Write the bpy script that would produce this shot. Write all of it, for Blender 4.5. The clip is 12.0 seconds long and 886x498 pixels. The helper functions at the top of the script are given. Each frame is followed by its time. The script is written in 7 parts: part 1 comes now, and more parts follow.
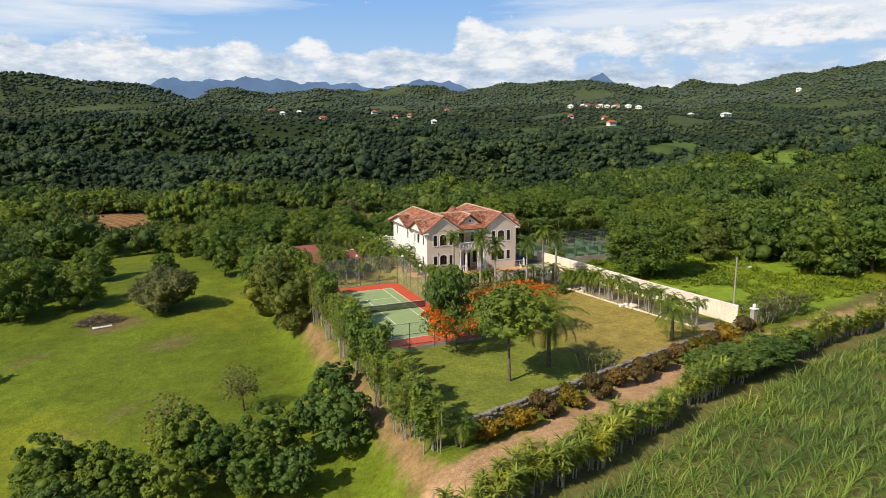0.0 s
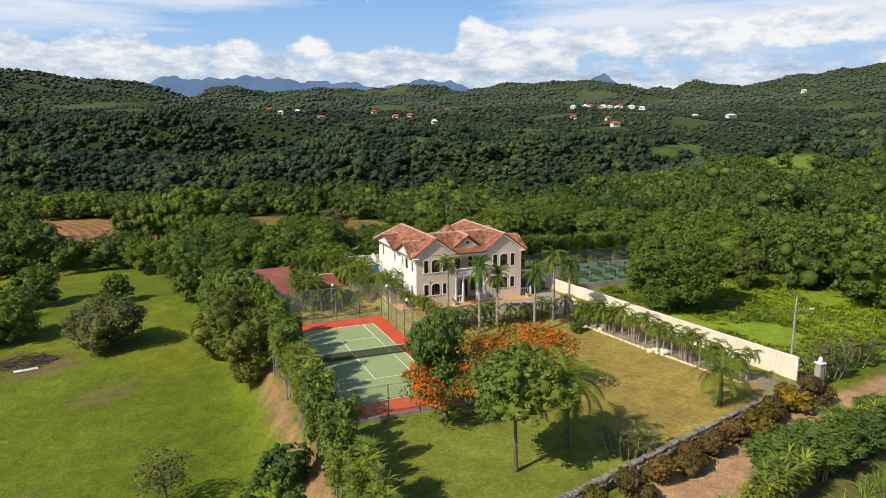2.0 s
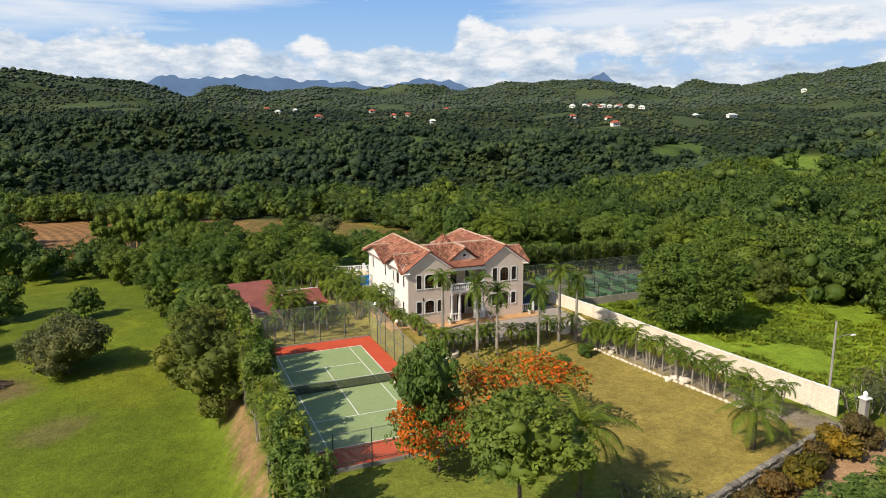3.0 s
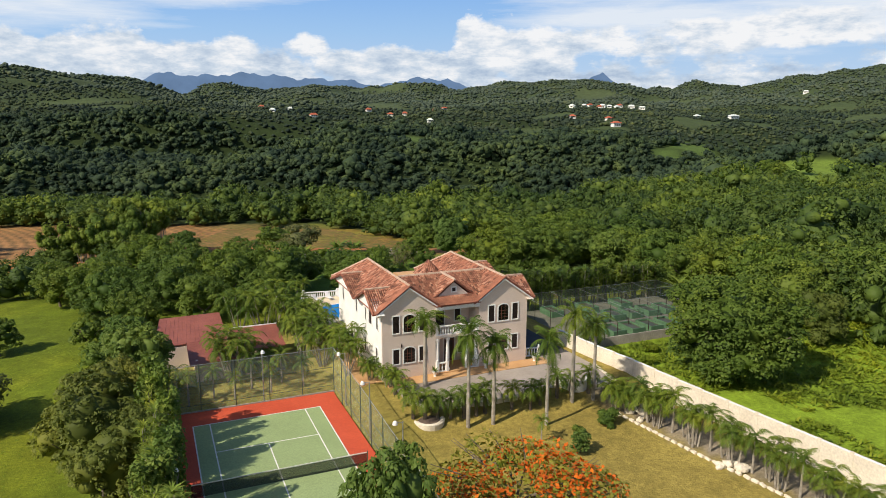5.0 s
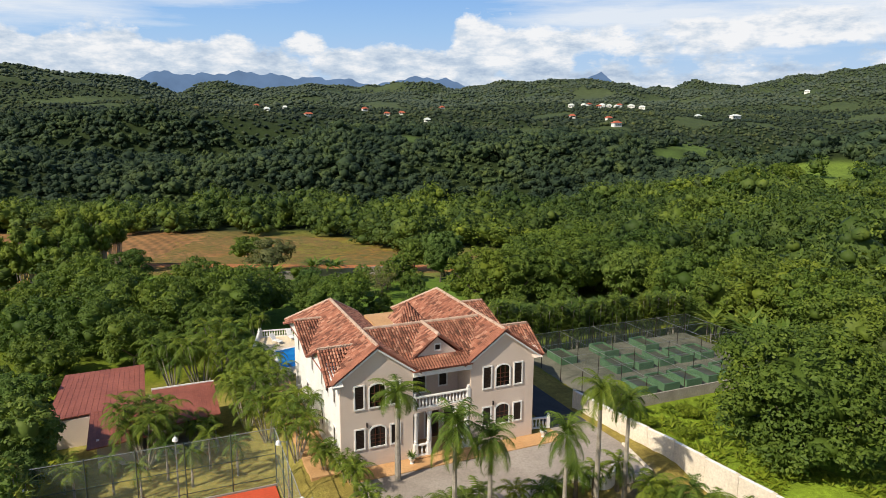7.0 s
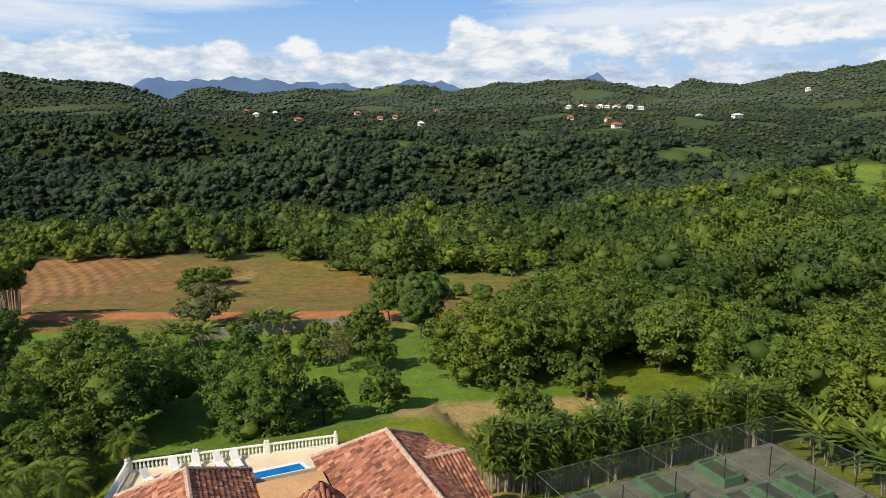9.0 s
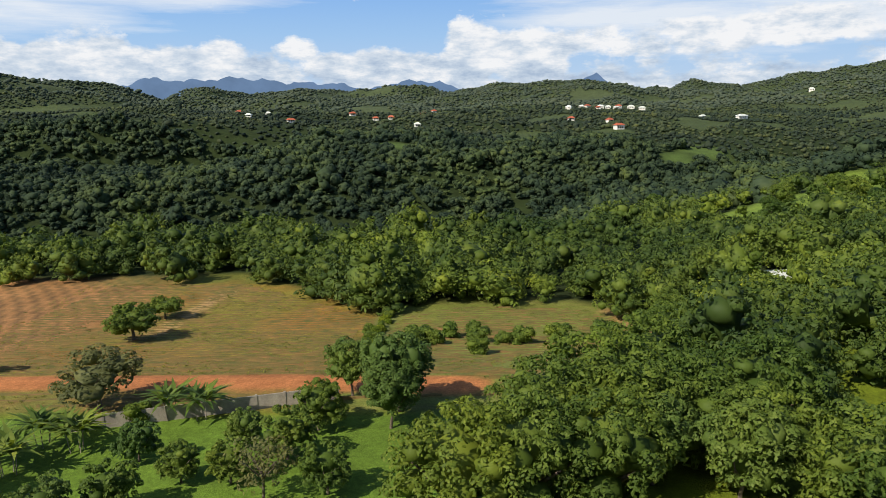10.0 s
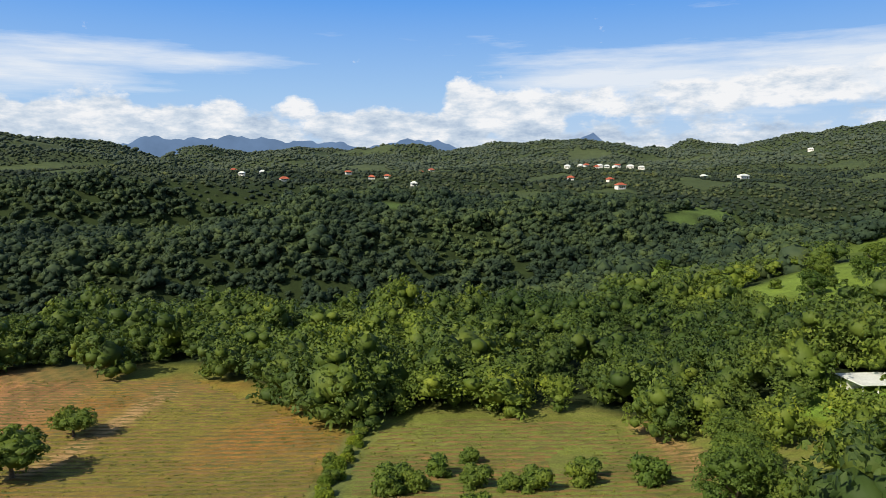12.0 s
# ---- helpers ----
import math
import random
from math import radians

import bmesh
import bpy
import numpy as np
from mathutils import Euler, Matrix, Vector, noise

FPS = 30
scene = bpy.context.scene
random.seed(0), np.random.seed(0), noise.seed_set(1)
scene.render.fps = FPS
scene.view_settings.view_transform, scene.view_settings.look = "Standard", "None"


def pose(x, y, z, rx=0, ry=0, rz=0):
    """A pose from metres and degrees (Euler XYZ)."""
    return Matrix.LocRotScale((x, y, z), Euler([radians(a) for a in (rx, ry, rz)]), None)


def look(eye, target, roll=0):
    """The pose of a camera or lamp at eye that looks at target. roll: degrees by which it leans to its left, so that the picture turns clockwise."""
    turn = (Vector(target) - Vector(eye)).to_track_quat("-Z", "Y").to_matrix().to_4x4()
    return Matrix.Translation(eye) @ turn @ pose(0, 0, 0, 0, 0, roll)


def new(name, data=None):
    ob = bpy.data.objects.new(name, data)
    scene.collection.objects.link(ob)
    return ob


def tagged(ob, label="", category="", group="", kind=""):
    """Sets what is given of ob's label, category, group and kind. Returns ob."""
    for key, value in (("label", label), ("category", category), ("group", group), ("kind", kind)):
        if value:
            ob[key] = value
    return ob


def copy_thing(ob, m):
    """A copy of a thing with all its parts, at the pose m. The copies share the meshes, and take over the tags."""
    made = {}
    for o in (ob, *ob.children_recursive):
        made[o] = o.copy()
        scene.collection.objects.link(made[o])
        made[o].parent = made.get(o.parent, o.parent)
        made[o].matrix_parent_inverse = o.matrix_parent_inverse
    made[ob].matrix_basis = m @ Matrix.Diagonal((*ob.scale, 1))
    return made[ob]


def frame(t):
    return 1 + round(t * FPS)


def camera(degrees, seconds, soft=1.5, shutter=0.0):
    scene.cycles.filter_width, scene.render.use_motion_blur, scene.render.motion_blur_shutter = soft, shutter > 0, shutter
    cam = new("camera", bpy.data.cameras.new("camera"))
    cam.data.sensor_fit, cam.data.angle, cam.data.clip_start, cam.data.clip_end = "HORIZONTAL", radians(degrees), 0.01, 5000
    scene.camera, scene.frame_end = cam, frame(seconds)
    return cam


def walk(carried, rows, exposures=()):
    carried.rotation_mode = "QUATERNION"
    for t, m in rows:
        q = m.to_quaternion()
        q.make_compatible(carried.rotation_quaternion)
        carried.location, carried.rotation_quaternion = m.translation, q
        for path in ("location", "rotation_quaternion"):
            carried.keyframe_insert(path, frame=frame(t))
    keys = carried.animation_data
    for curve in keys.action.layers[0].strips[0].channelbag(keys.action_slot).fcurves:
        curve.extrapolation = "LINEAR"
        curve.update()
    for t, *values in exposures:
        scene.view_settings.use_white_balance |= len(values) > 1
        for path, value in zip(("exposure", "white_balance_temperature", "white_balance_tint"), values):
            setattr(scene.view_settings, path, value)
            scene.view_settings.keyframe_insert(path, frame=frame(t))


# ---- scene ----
cam = camera(65.0, 12.0, soft=0.6)
PATH = [
    (0, (-27.217, -86.147, 26.039), (-26.454, -84.338, 25.658), -0.5),
    (0.5, (-25.38, -82.335, 26.053), (-24.616, -80.527, 25.672), -0.4),
    (1, (-23.389, -78.337, 26.122), (-22.627, -76.528, 25.74), -0.4),
    (1.5, (-21.448, -74.47, 26.225), (-20.685, -72.661, 25.843), -0.3),
    (2, (-19.496, -70.695, 26.454), (-18.735, -68.886, 26.072), -0.2),
    (2.5, (-17.572, -66.723, 26.463), (-16.808, -64.915, 26.08), -0.1),
    (3, (-15.704, -63.072, 26.558), (-14.94, -61.264, 26.174), -0.2),
    (5, (-7.595, -47.357, 26.493), (-6.825, -45.552, 26.107), 0.2),
    (5.5, (-5.592, -43.572, 26.567), (-4.821, -41.768, 26.181), 0.2),
    (6, (-3.565, -39.73, 26.527), (-2.792, -37.926, 26.141), 0.2),
    (6.5, (-1.584, -35.872, 26.547), (-0.81, -34.069, 26.16), 0.3),
    (7, (0.365, -32.083, 26.594), (1.14, -30.28, 26.206), 0.3),
    (7.2, (1.23, -30.5, 26.68), (2.004, -28.698, 26.291), 0.2),
    (8.8, (11.268, -11.744, 26.508), (12.049, -9.941, 26.133), -0.5),
    (9, (13.831, -7.061, 27.007), (14.611, -5.259, 26.627), -0.5),
    (9.5, (19.901, 4.406, 27.167), (20.683, 6.207, 26.788), -0.5),
    (10, (26.094, 16.509, 27.302), (26.878, 18.31, 26.923), -0.5),
    (10.5, (32.591, 29.241, 27.477), (33.38, 31.049, 27.15), -0.5),
    (11, (36.673, 37.567, 27.906), (37.469, 39.383, 27.645), -0.3),
    (11.5, (38.124, 40.398, 27.626), (38.922, 42.217, 27.389), -0.4),
    (12, (39.356, 42.91, 28.224), (40.156, 44.73, 28.007), -0.3),
]
walk(cam, [(t, look(eye, target, roll)) for t, eye, target, roll in PATH])

# ---------------------------------------------------------------- light
SUN_DIR = Vector((0.72, 0.215, -0.665)).normalized()   # the way the sunlight travels
world = bpy.data.worlds.new("world")
scene.world = world
world.use_nodes = True
wn = world.node_tree.nodes
sky = wn.new("ShaderNodeTexSky")
sky.sky_type, sky.sun_disc = "NISHITA", False
sky.sun_elevation = math.asin(-SUN_DIR.z)
sky.sun_rotation = math.atan2(-SUN_DIR.x, -SUN_DIR.y)
wn["Background"].inputs["Strength"].default_value = 0.10
world.node_tree.links.new(sky.outputs["Color"], wn["Background"].inputs["Color"])
sun = new("sun", bpy.data.lights.new("sun", "SUN"))
sun.data.energy, sun.data.angle, sun.data.color = 5.0, radians(0.55), (1.0, 0.895, 0.72)
sun.matrix_world = look((0, 0, 300), Vector((0, 0, 300)) + SUN_DIR)
scene.view_settings.exposure = 0.10

# ---------------------------------------------------------------- materials
def material(name):
    m = bpy.data.materials.new(name)
    m.use_nodes = True
    t = m.node_tree
    return m, t, t.nodes, t.links, t.nodes["Principled BSDF"]


def noise_node(t, coords, scale, detail=4, rough=0.6):
    n = t.nodes.new("ShaderNodeTexNoise")
    n.inputs["Scale"].default_value, n.inputs["Detail"].default_value, n.inputs["Roughness"].default_value = scale, detail, rough
    t.links.new(coords, n.inputs["Vector"])
    return n.outputs["Fac"]


def ramp(t, fac, stops):
    r = t.nodes.new("ShaderNodeValToRGB")
    while len(r.color_ramp.elements) < len(stops):
        r.color_ramp.elements.new(0.5)
    for e, (p, c) in zip(r.color_ramp.elements, stops):
        e.position, e.color = p, (*c, 1)
    t.links.new(fac, r.inputs["Fac"])
    return r.outputs["Color"]


def mixed(t, kind, fac, a, b):
    n = t.nodes.new("ShaderNodeMix")
    n.data_type, n.blend_type = "RGBA", kind
    for sock, v in ((n.inputs[0], fac), (n.inputs[6], a), (n.inputs[7], b)):
        if hasattr(v, "is_output"):
            t.links.new(v, sock)
        else:
            sock.default_value = v if not isinstance(v, tuple) else (*v, 1)
    return n.outputs[2]


def bumped(t, bsdf, height, strength, distance=0.05):
    b = t.nodes.new("ShaderNodeBump")
    b.inputs["Strength"].default_value, b.inputs["Distance"].default_value = strength, distance
    t.links.new(height, b.inputs["Height"])
    t.links.new(b.outputs["Normal"], bsdf.inputs["Normal"])


def position(t):
    return t.nodes.new("ShaderNodeNewGeometry").outputs["Position"]


def surface(name, dark, light, scale=2.0, rough=0.8, bump=0.3, fine=12.0, metal=0.0, per_object=0.0, spec=0.4):
    """A weathered surface: two colours in blotches, fine grain, relief."""
    m, t, nodes, links, b = material(name)
    p = position(t)
    big, small = noise_node(t, p, scale), noise_node(t, p, scale * fine, 3)
    col = ramp(t, big, [(0.3, dark), (0.7, light)])
    grain = ramp(t, small, [(0.25, (0.78, 0.78, 0.78)), (0.75, (1.12, 1.12, 1.12))])
    col = mixed(t, "MULTIPLY", 1.0, col, grain)
    if per_object:
        info = nodes.new("ShaderNodeObjectInfo")
        tint = ramp(t, info.outputs["Random"], [(0, (1 - per_object,) * 3), (1, (1 + per_object,) * 3)])
        col = mixed(t, "MULTIPLY", 1.0, col, tint)
    links.new(col, b.inputs["Base Color"])
    b.inputs["Roughness"].default_value, b.inputs["Metallic"].default_value = rough, metal
    b.inputs["Specular IOR Level"].default_value = spec
    if bump:
        bumped(t, b, small, bump)
    return m


def foliage(name, dark, mid, light, translucent=0.3, patch=0.09, per_object=True, rough=0.65, spread=False):
    """Leaves: a colour for each leaf, each tree and each stretch of wood; light shines through."""
    m, t, nodes, links, b = material(name)
    geo = nodes.new("ShaderNodeNewGeometry")
    dark, light = (tuple(0.45 * e + 0.55 * c for e, c in zip(end, mid)) for end in (dark, light))
    col = ramp(t, geo.outputs["Random Per Island"], [(0.0, dark), (0.55, mid), (1.0, light)])
    big = noise_node(t, geo.outputs["Position"], patch, 2)
    col = mixed(t, "MULTIPLY", 1.0, col, ramp(t, big, [(0.3, (0.62, 0.70, 0.72)), (0.5, (1, 1, 1)), (0.72, (1.45, 1.28, 0.9))]))
    if spread:
        # stands of darker and of younger trees
        col = mixed(t, "MULTIPLY", 1.0, col, ramp(t, noise_node(t, geo.outputs["Position"], patch * 0.16, 3), [(0.34, (0.48, 0.58, 0.66)), (0.5, (0.95, 0.95, 0.95)), (0.64, (1.55, 1.42, 1.0))]))
        col = mixed(t, "MULTIPLY", 1.0, col, ramp(t, noise_node(t, geo.outputs["Position"], patch * 1.7, 1), [(0.3, (0.60, 0.68, 0.75)), (0.5, (1, 1, 1)), (0.70, (1.30, 1.24, 1.0))]))
    if per_object:
        info = nodes.new("ShaderNodeObjectInfo")
        col = mixed(t, "MULTIPLY", 1.0, col, ramp(t, info.outputs["Random"], [(0, (0.75, 0.85, 0.85)), (1, (1.25, 1.15, 1.0))]))
    links.new(col, b.inputs["Base Color"])
    b.inputs["Roughness"].default_value = rough
    b.inputs["Specular IOR Level"].default_value = 0.22
    tr = nodes.new("ShaderNodeBsdfTranslucent")
    links.new(mixed(t, "MULTIPLY", 1.0, col, (1.3, 1.25, 0.5)), tr.inputs["Color"])
    mx = nodes.new("ShaderNodeMixShader")
    mx.inputs[0].default_value = translucent
    links.new(b.outputs[0], mx.inputs[1])
    links.new(tr.outputs[0], mx.inputs[2])
    links.new(mx.outputs[0], nodes["Material Output"].inputs["Surface"])
    return m


def net_material(name, colour, cover):
    """Netting too fine to see wire by wire."""
    m, t, nodes, links, b = material(name)
    b.inputs["Base Color"].default_value = (*colour, 1)
    b.inputs["Roughness"].default_value = 0.6
    tr = nodes.new("ShaderNodeBsdfTransparent")
    mx = nodes.new("ShaderNodeMixShader")
    mx.inputs[0].default_value = cover
    links.new(tr.outputs[0], mx.inputs[1])
    links.new(b.outputs[0], mx.inputs[2])
    links.new(mx.outputs[0], nodes["Material Output"].inputs["Surface"])
    return m


def ground_material():
    """Soil, grass and crops: the cover comes with the sheet, the grain from here."""
    m, t, nodes, links, b = material("ground")
    a = nodes.new("ShaderNodeAttribute")
    a.attribute_name = "cover"
    p = position(t)
    col = a.outputs["Color"]
    for scale, lo, hi, detail in ((0.09, 0.80, 1.2, 3), (0.5, 0.76, 1.22, 5), (2.6, 0.72, 1.26, 5), (11.0, 0.8, 1.2, 3)):
        col = mixed(t, "MULTIPLY", 1.0, col, ramp(t, noise_node(t, p, scale, detail), [(0.28, (lo, lo, lo * 0.97)), (0.72, (hi, hi, hi * 0.97))]))
    links.new(col, b.inputs["Base Color"])
    b.inputs["Roughness"].default_value = 0.95
    b.inputs["Specular IOR Level"].default_value = 0.15
    bumped(t, b, noise_node(t, p, 5.0, 5), 0.6, 0.15)
    return m


def roof_material():
    """Weathered clay tiles; every tile has a tone of its own."""
    m, t, nodes, links, b = material("clay_tile")
    geo = nodes.new("ShaderNodeNewGeometry")
    col = ramp(t, geo.outputs["Random Per Island"], [(0, (0.13, 0.050, 0.032)), (0.35, (0.30, 0.115, 0.070)), (0.7, (0.38, 0.155, 0.096)), (1, (0.50, 0.27, 0.185))])
    p = geo.outputs["Position"]
    col = mixed(t, "MULTIPLY", 1.0, col, ramp(t, noise_node(t, p, 0.9, 5), [(0.3, (0.62, 0.60, 0.60)), (0.6, (1.1, 1.08, 1.05))]))
    col = mixed(t, "MULTIPLY", 1.0, col, ramp(t, noise_node(t, p, 14, 3), [(0.3, (0.8, 0.8, 0.8)), (0.7, (1.15, 1.15, 1.15))]))
    links.new(col, b.inputs["Base Color"])
    b.inputs["Roughness"].default_value = 0.85
    return m


def glass_material():
    m, t, nodes, links, b = material("dark_glass")
    b.inputs["Base Color"].default_value = (0.012, 0.010, 0.009, 1)
    b.inputs["Roughness"].default_value = 0.08
    return m


def water_material():
    m, t, nodes, links, b = material("pool_water")
    p = position(t)
    links.new(ramp(t, noise_node(t, p, 0.8, 3), [(0.3, (0.0, 0.11, 0.36)), (0.7, (0.01, 0.20, 0.50))]), b.inputs["Base Color"])
    b.inputs["Roughness"].default_value = 0.06
    bumped(t, b, noise_node(t, p, 3, 3), 0.15, 0.05)
    return m


GROUND = ground_material()
LEAF_MANGO = foliage("mango_leaves", (0.040, 0.072, 0.013), (0.088, 0.140, 0.022), (0.19, 0.250, 0.046))
LEAF_BRIGHT = foliage("bright_leaves", (0.0585, 0.0937, 0.0106), (0.165, 0.230, 0.0192), (0.2923, 0.3213, 0.0481), 0.35)
LEAF_OLIVE = foliage("olive_leaves", (0.070, 0.088, 0.016), (0.135, 0.155, 0.028), (0.240, 0.250, 0.055))
LEAF_GREY = foliage("grey_leaves", (0.065, 0.075, 0.030), (0.125, 0.135, 0.052), (0.22, 0.225, 0.095))
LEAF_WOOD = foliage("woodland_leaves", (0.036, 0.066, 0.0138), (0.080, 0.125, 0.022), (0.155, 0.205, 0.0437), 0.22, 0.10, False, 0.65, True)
# darker than the near wood, with some blue of distance haze mixed in
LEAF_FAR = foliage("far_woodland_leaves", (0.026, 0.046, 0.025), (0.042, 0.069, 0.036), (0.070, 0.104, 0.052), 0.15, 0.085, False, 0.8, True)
# distance haze is mixed into the hill and plateau leaf colours
LEAF_HILL_HAZED = foliage("hazed_hill_leaves", (0.056, 0.078, 0.058), (0.066, 0.09, 0.064), (0.08, 0.106, 0.072), 0.1, 0.03, False, 0.9)
LEAF_PLATEAU_HAZED = foliage("hazed_plateau_leaves", (0.030, 0.046, 0.031), (0.043, 0.062, 0.040), (0.064, 0.086, 0.052), 0.15, 0.05, False, 0.85, True)
LEAF_BAMBOO = foliage("bamboo_leaves", (0.050, 0.085, 0.014), (0.105, 0.160, 0.024), (0.20, 0.26, 0.05), 0.3, 0.2)
LEAF_CANES = foliage("cane_shrub_leaves", (0.075, 0.120, 0.020), (0.185, 0.245, 0.040), (0.36, 0.41, 0.10), 0.3, 0.4)
LEAF_LIME = foliage("lime_leaves", (0.075, 0.115, 0.018), (0.250, 0.300, 0.048), (0.420, 0.460, 0.130), 0.3, 0.4)
LEAF_GREEN = foliage("mid_green_leaves", (0.0414, 0.0798, 0.0171), (0.0897, 0.147, 0.0304), (0.1725, 0.2363, 0.0665), 0.3)
LEAF_PALM = foliage("palm_fronds", (0.055, 0.090, 0.0128), (0.112, 0.165, 0.0216), (0.22, 0.26, 0.0427), 0.3, 0.3)
LEAF_CANE = foliage("cane_blades", (0.105, 0.1576, 0.0337), (0.215, 0.290, 0.060), (0.34, 0.42, 0.11), 0.3, 0.15)
LEAF_CROTON = foliage("croton_leaves", (0.0655, 0.065, 0.0078), (0.165, 0.118, 0.014), (0.330, 0.225, 0.022), 0.25, 0.5)
LEAF_BRONZE = foliage("bronze_leaves", (0.0504, 0.039, 0.0135), (0.1092, 0.072, 0.0248), (0.1848, 0.1275, 0.0338), 0.2, 0.5)
LEAF_HEDGE = foliage("hedge_leaves", (0.050, 0.092, 0.016), (0.115, 0.175, 0.030), (0.270, 0.330, 0.090), 0.3, 0.4)
FLOWER = foliage("flame_flowers", (0.50, 0.080, 0.010), (0.72, 0.150, 0.015), (0.85, 0.260, 0.035), 0.3, 0.5)
BARK = surface("bark", (0.075, 0.058, 0.042), (0.190, 0.155, 0.120), 3, 0.95, 0.8)
PALE_BARK = surface("pale_bark", (0.22, 0.19, 0.15), (0.40, 0.36, 0.31), 2, 0.9, 0.5)
TILE = roof_material()
WHITE_WALL = surface("white_stucco", (0.74, 0.72, 0.69), (0.82, 0.81, 0.79), 0.7, 0.9, 0.15)
BEIGE_WALL = surface("beige_stucco", (0.68, 0.555, 0.475), (0.75, 0.63, 0.545), 0.5, 0.9, 0.04, 30)
CREAM = surface("cream_paint", (0.66, 0.58, 0.47), (0.76, 0.69, 0.58), 0.5, 0.85, 0.2)
TRIM = surface("white_trim", (0.76, 0.75, 0.73), (0.84, 0.83, 0.81), 2, 0.6, 0.05)
SHUTTER = surface("brown_louvre", (0.020, 0.012, 0.010), (0.040, 0.024, 0.018), 4, 0.5, 0.1)
WOOD_DOOR = surface("mahogany", (0.055, 0.018, 0.010), (0.110, 0.036, 0.020), 3, 0.4, 0.1)
GLASS = glass_material()
COURT_GREEN = surface("green_court_paint", (0.2627, 0.342, 0.1512), (0.3053, 0.39, 0.1792), 0.25, 0.8, 0.05, 30)
COURT_RED = surface("red_court_paint", (0.50, 0.070, 0.028), (0.60, 0.095, 0.040), 0.3, 0.8, 0.05, 30)
LINE_WHITE = surface("court_line_paint", (0.70, 0.70, 0.66), (0.80, 0.80, 0.76), 2, 0.7, 0.0)
STEEL_GREEN = surface("green_steel", (0.055, 0.075, 0.055), (0.095, 0.115, 0.090), 3, 0.5, 0.05, metal=0.2)
STEEL = surface("galvanised_steel", (0.30, 0.31, 0.31), (0.42, 0.43, 0.42), 3, 0.45, 0.05, metal=0.6)
NET_GREY = net_material("chain_link", (0.45, 0.52, 0.46), 0.07)
NET_DARK = net_material("dark_netting", (0.015, 0.020, 0.018), 0.55)
SHADE_NET = net_material("shade_net", (0.05, 0.07, 0.05), 0.08)
CONCRETE = surface("concrete", (0.27, 0.25, 0.22), (0.40, 0.375, 0.34), 0.8, 0.9, 0.4)
PAVING = surface("grey_brown_paving", (0.2911, 0.2485, 0.213), (0.3905, 0.3408, 0.2982), 0.35, 0.85, 0.3, 18)
TERRACOTTA = surface("ochre_terrace_tile", (0.52, 0.29, 0.125), (0.63, 0.38, 0.185), 0.6, 0.7, 0.15)
DECK = surface("pale_pool_tile", (0.66, 0.5405, 0.372), (0.77, 0.6555, 0.48), 0.6, 0.7, 0.15)
ASPHALT = surface("dark_asphalt", (0.040, 0.040, 0.044), (0.065, 0.064, 0.066), 0.6, 0.9, 0.3)
STONE = surface("rubble_stone", (0.14, 0.125, 0.105), (0.30, 0.275, 0.235), 2.5, 0.95, 0.8, per_object=0.25)
RED_SHEET = surface("red_roof_sheet", (0.200, 0.060, 0.040), (0.310, 0.100, 0.068), 0.5, 0.6, 0.15)
TANK_GREEN = surface("green_tank_paint", (0.070, 0.150, 0.075), (0.120, 0.220, 0.120), 1.2, 0.7, 0.15)
TANK_WATER = surface("murky_green_water", (0.055, 0.060, 0.040), (0.100, 0.100, 0.070), 0.7, 0.5, 0.05)
WATER = water_material()
BRANCH = surface("dry_branches", (0.075, 0.052, 0.040), (0.165, 0.120, 0.095), 4, 0.95, 0.6)
TIN = surface("white_tin_roof", (0.62, 0.66, 0.62), (0.78, 0.82, 0.78), 0.4, 0.5, 0.1)
SOIL_WALL = surface("stained_block_wall", (0.25, 0.22, 0.19), (0.42, 0.38, 0.33), 0.5, 0.95, 0.4)

# ---------------------------------------------------------------- mesh helpers
def part(name, bm, mat, parent=None, label="", smooth=False):
    """Links a bmesh as one mesh object, under a thing or a part."""
    me = bpy.data.meshes.new(name)
    bm.to_mesh(me)
    bm.free()
    return part_mesh(name, me, mat, parent, label, smooth)


def part_mesh(name, me, mat, parent=None, label="", smooth=False):
    if mat and not me.materials:
        me.materials.append(mat)
    if smooth:
        me.shade_smooth()
    ob = new(name, me)
    if parent:
        ob.parent = parent
    if label:
        tagged(ob, label)
    return ob


def thing(name, m, label, category, group="", kind=""):
    ob = new(name)
    ob.empty_display_size = 0.2
    ob.matrix_basis = m
    return tagged(ob, label, category, group, kind)


def box(bm, x0, y0, z0, x1, y1, z1, bevel=0.0):
    c = Matrix.Translation(((x0 + x1) / 2, (y0 + y1) / 2, (z0 + z1) / 2)) @ Matrix.Diagonal((x1 - x0, y1 - y0, z1 - z0, 1))
    g = bmesh.ops.create_cube(bm, size=1, matrix=c)
    if bevel:
        es = list({e for v in g["verts"] for e in v.link_edges})
        bmesh.ops.bevel(bm, geom=es, offset=bevel, segments=1, affect="EDGES")
    return bm


def boxed(*a, bevel=0.0):
    return box(bmesh.new(), *a, bevel=bevel)


def tube(bm, a, b, r0, r1=None, sides=8):
    a, b = Vector(a), Vector(b)
    d = b - a
    q = d.to_track_quat("Z", "Y").to_matrix().to_4x4()
    bmesh.ops.create_cone(bm, cap_ends=True, segments=sides, radius1=r0, radius2=r1 if r1 is not None else r0, depth=d.length,
                          matrix=Matrix.Translation((a + b) / 2) @ q)
    return bm


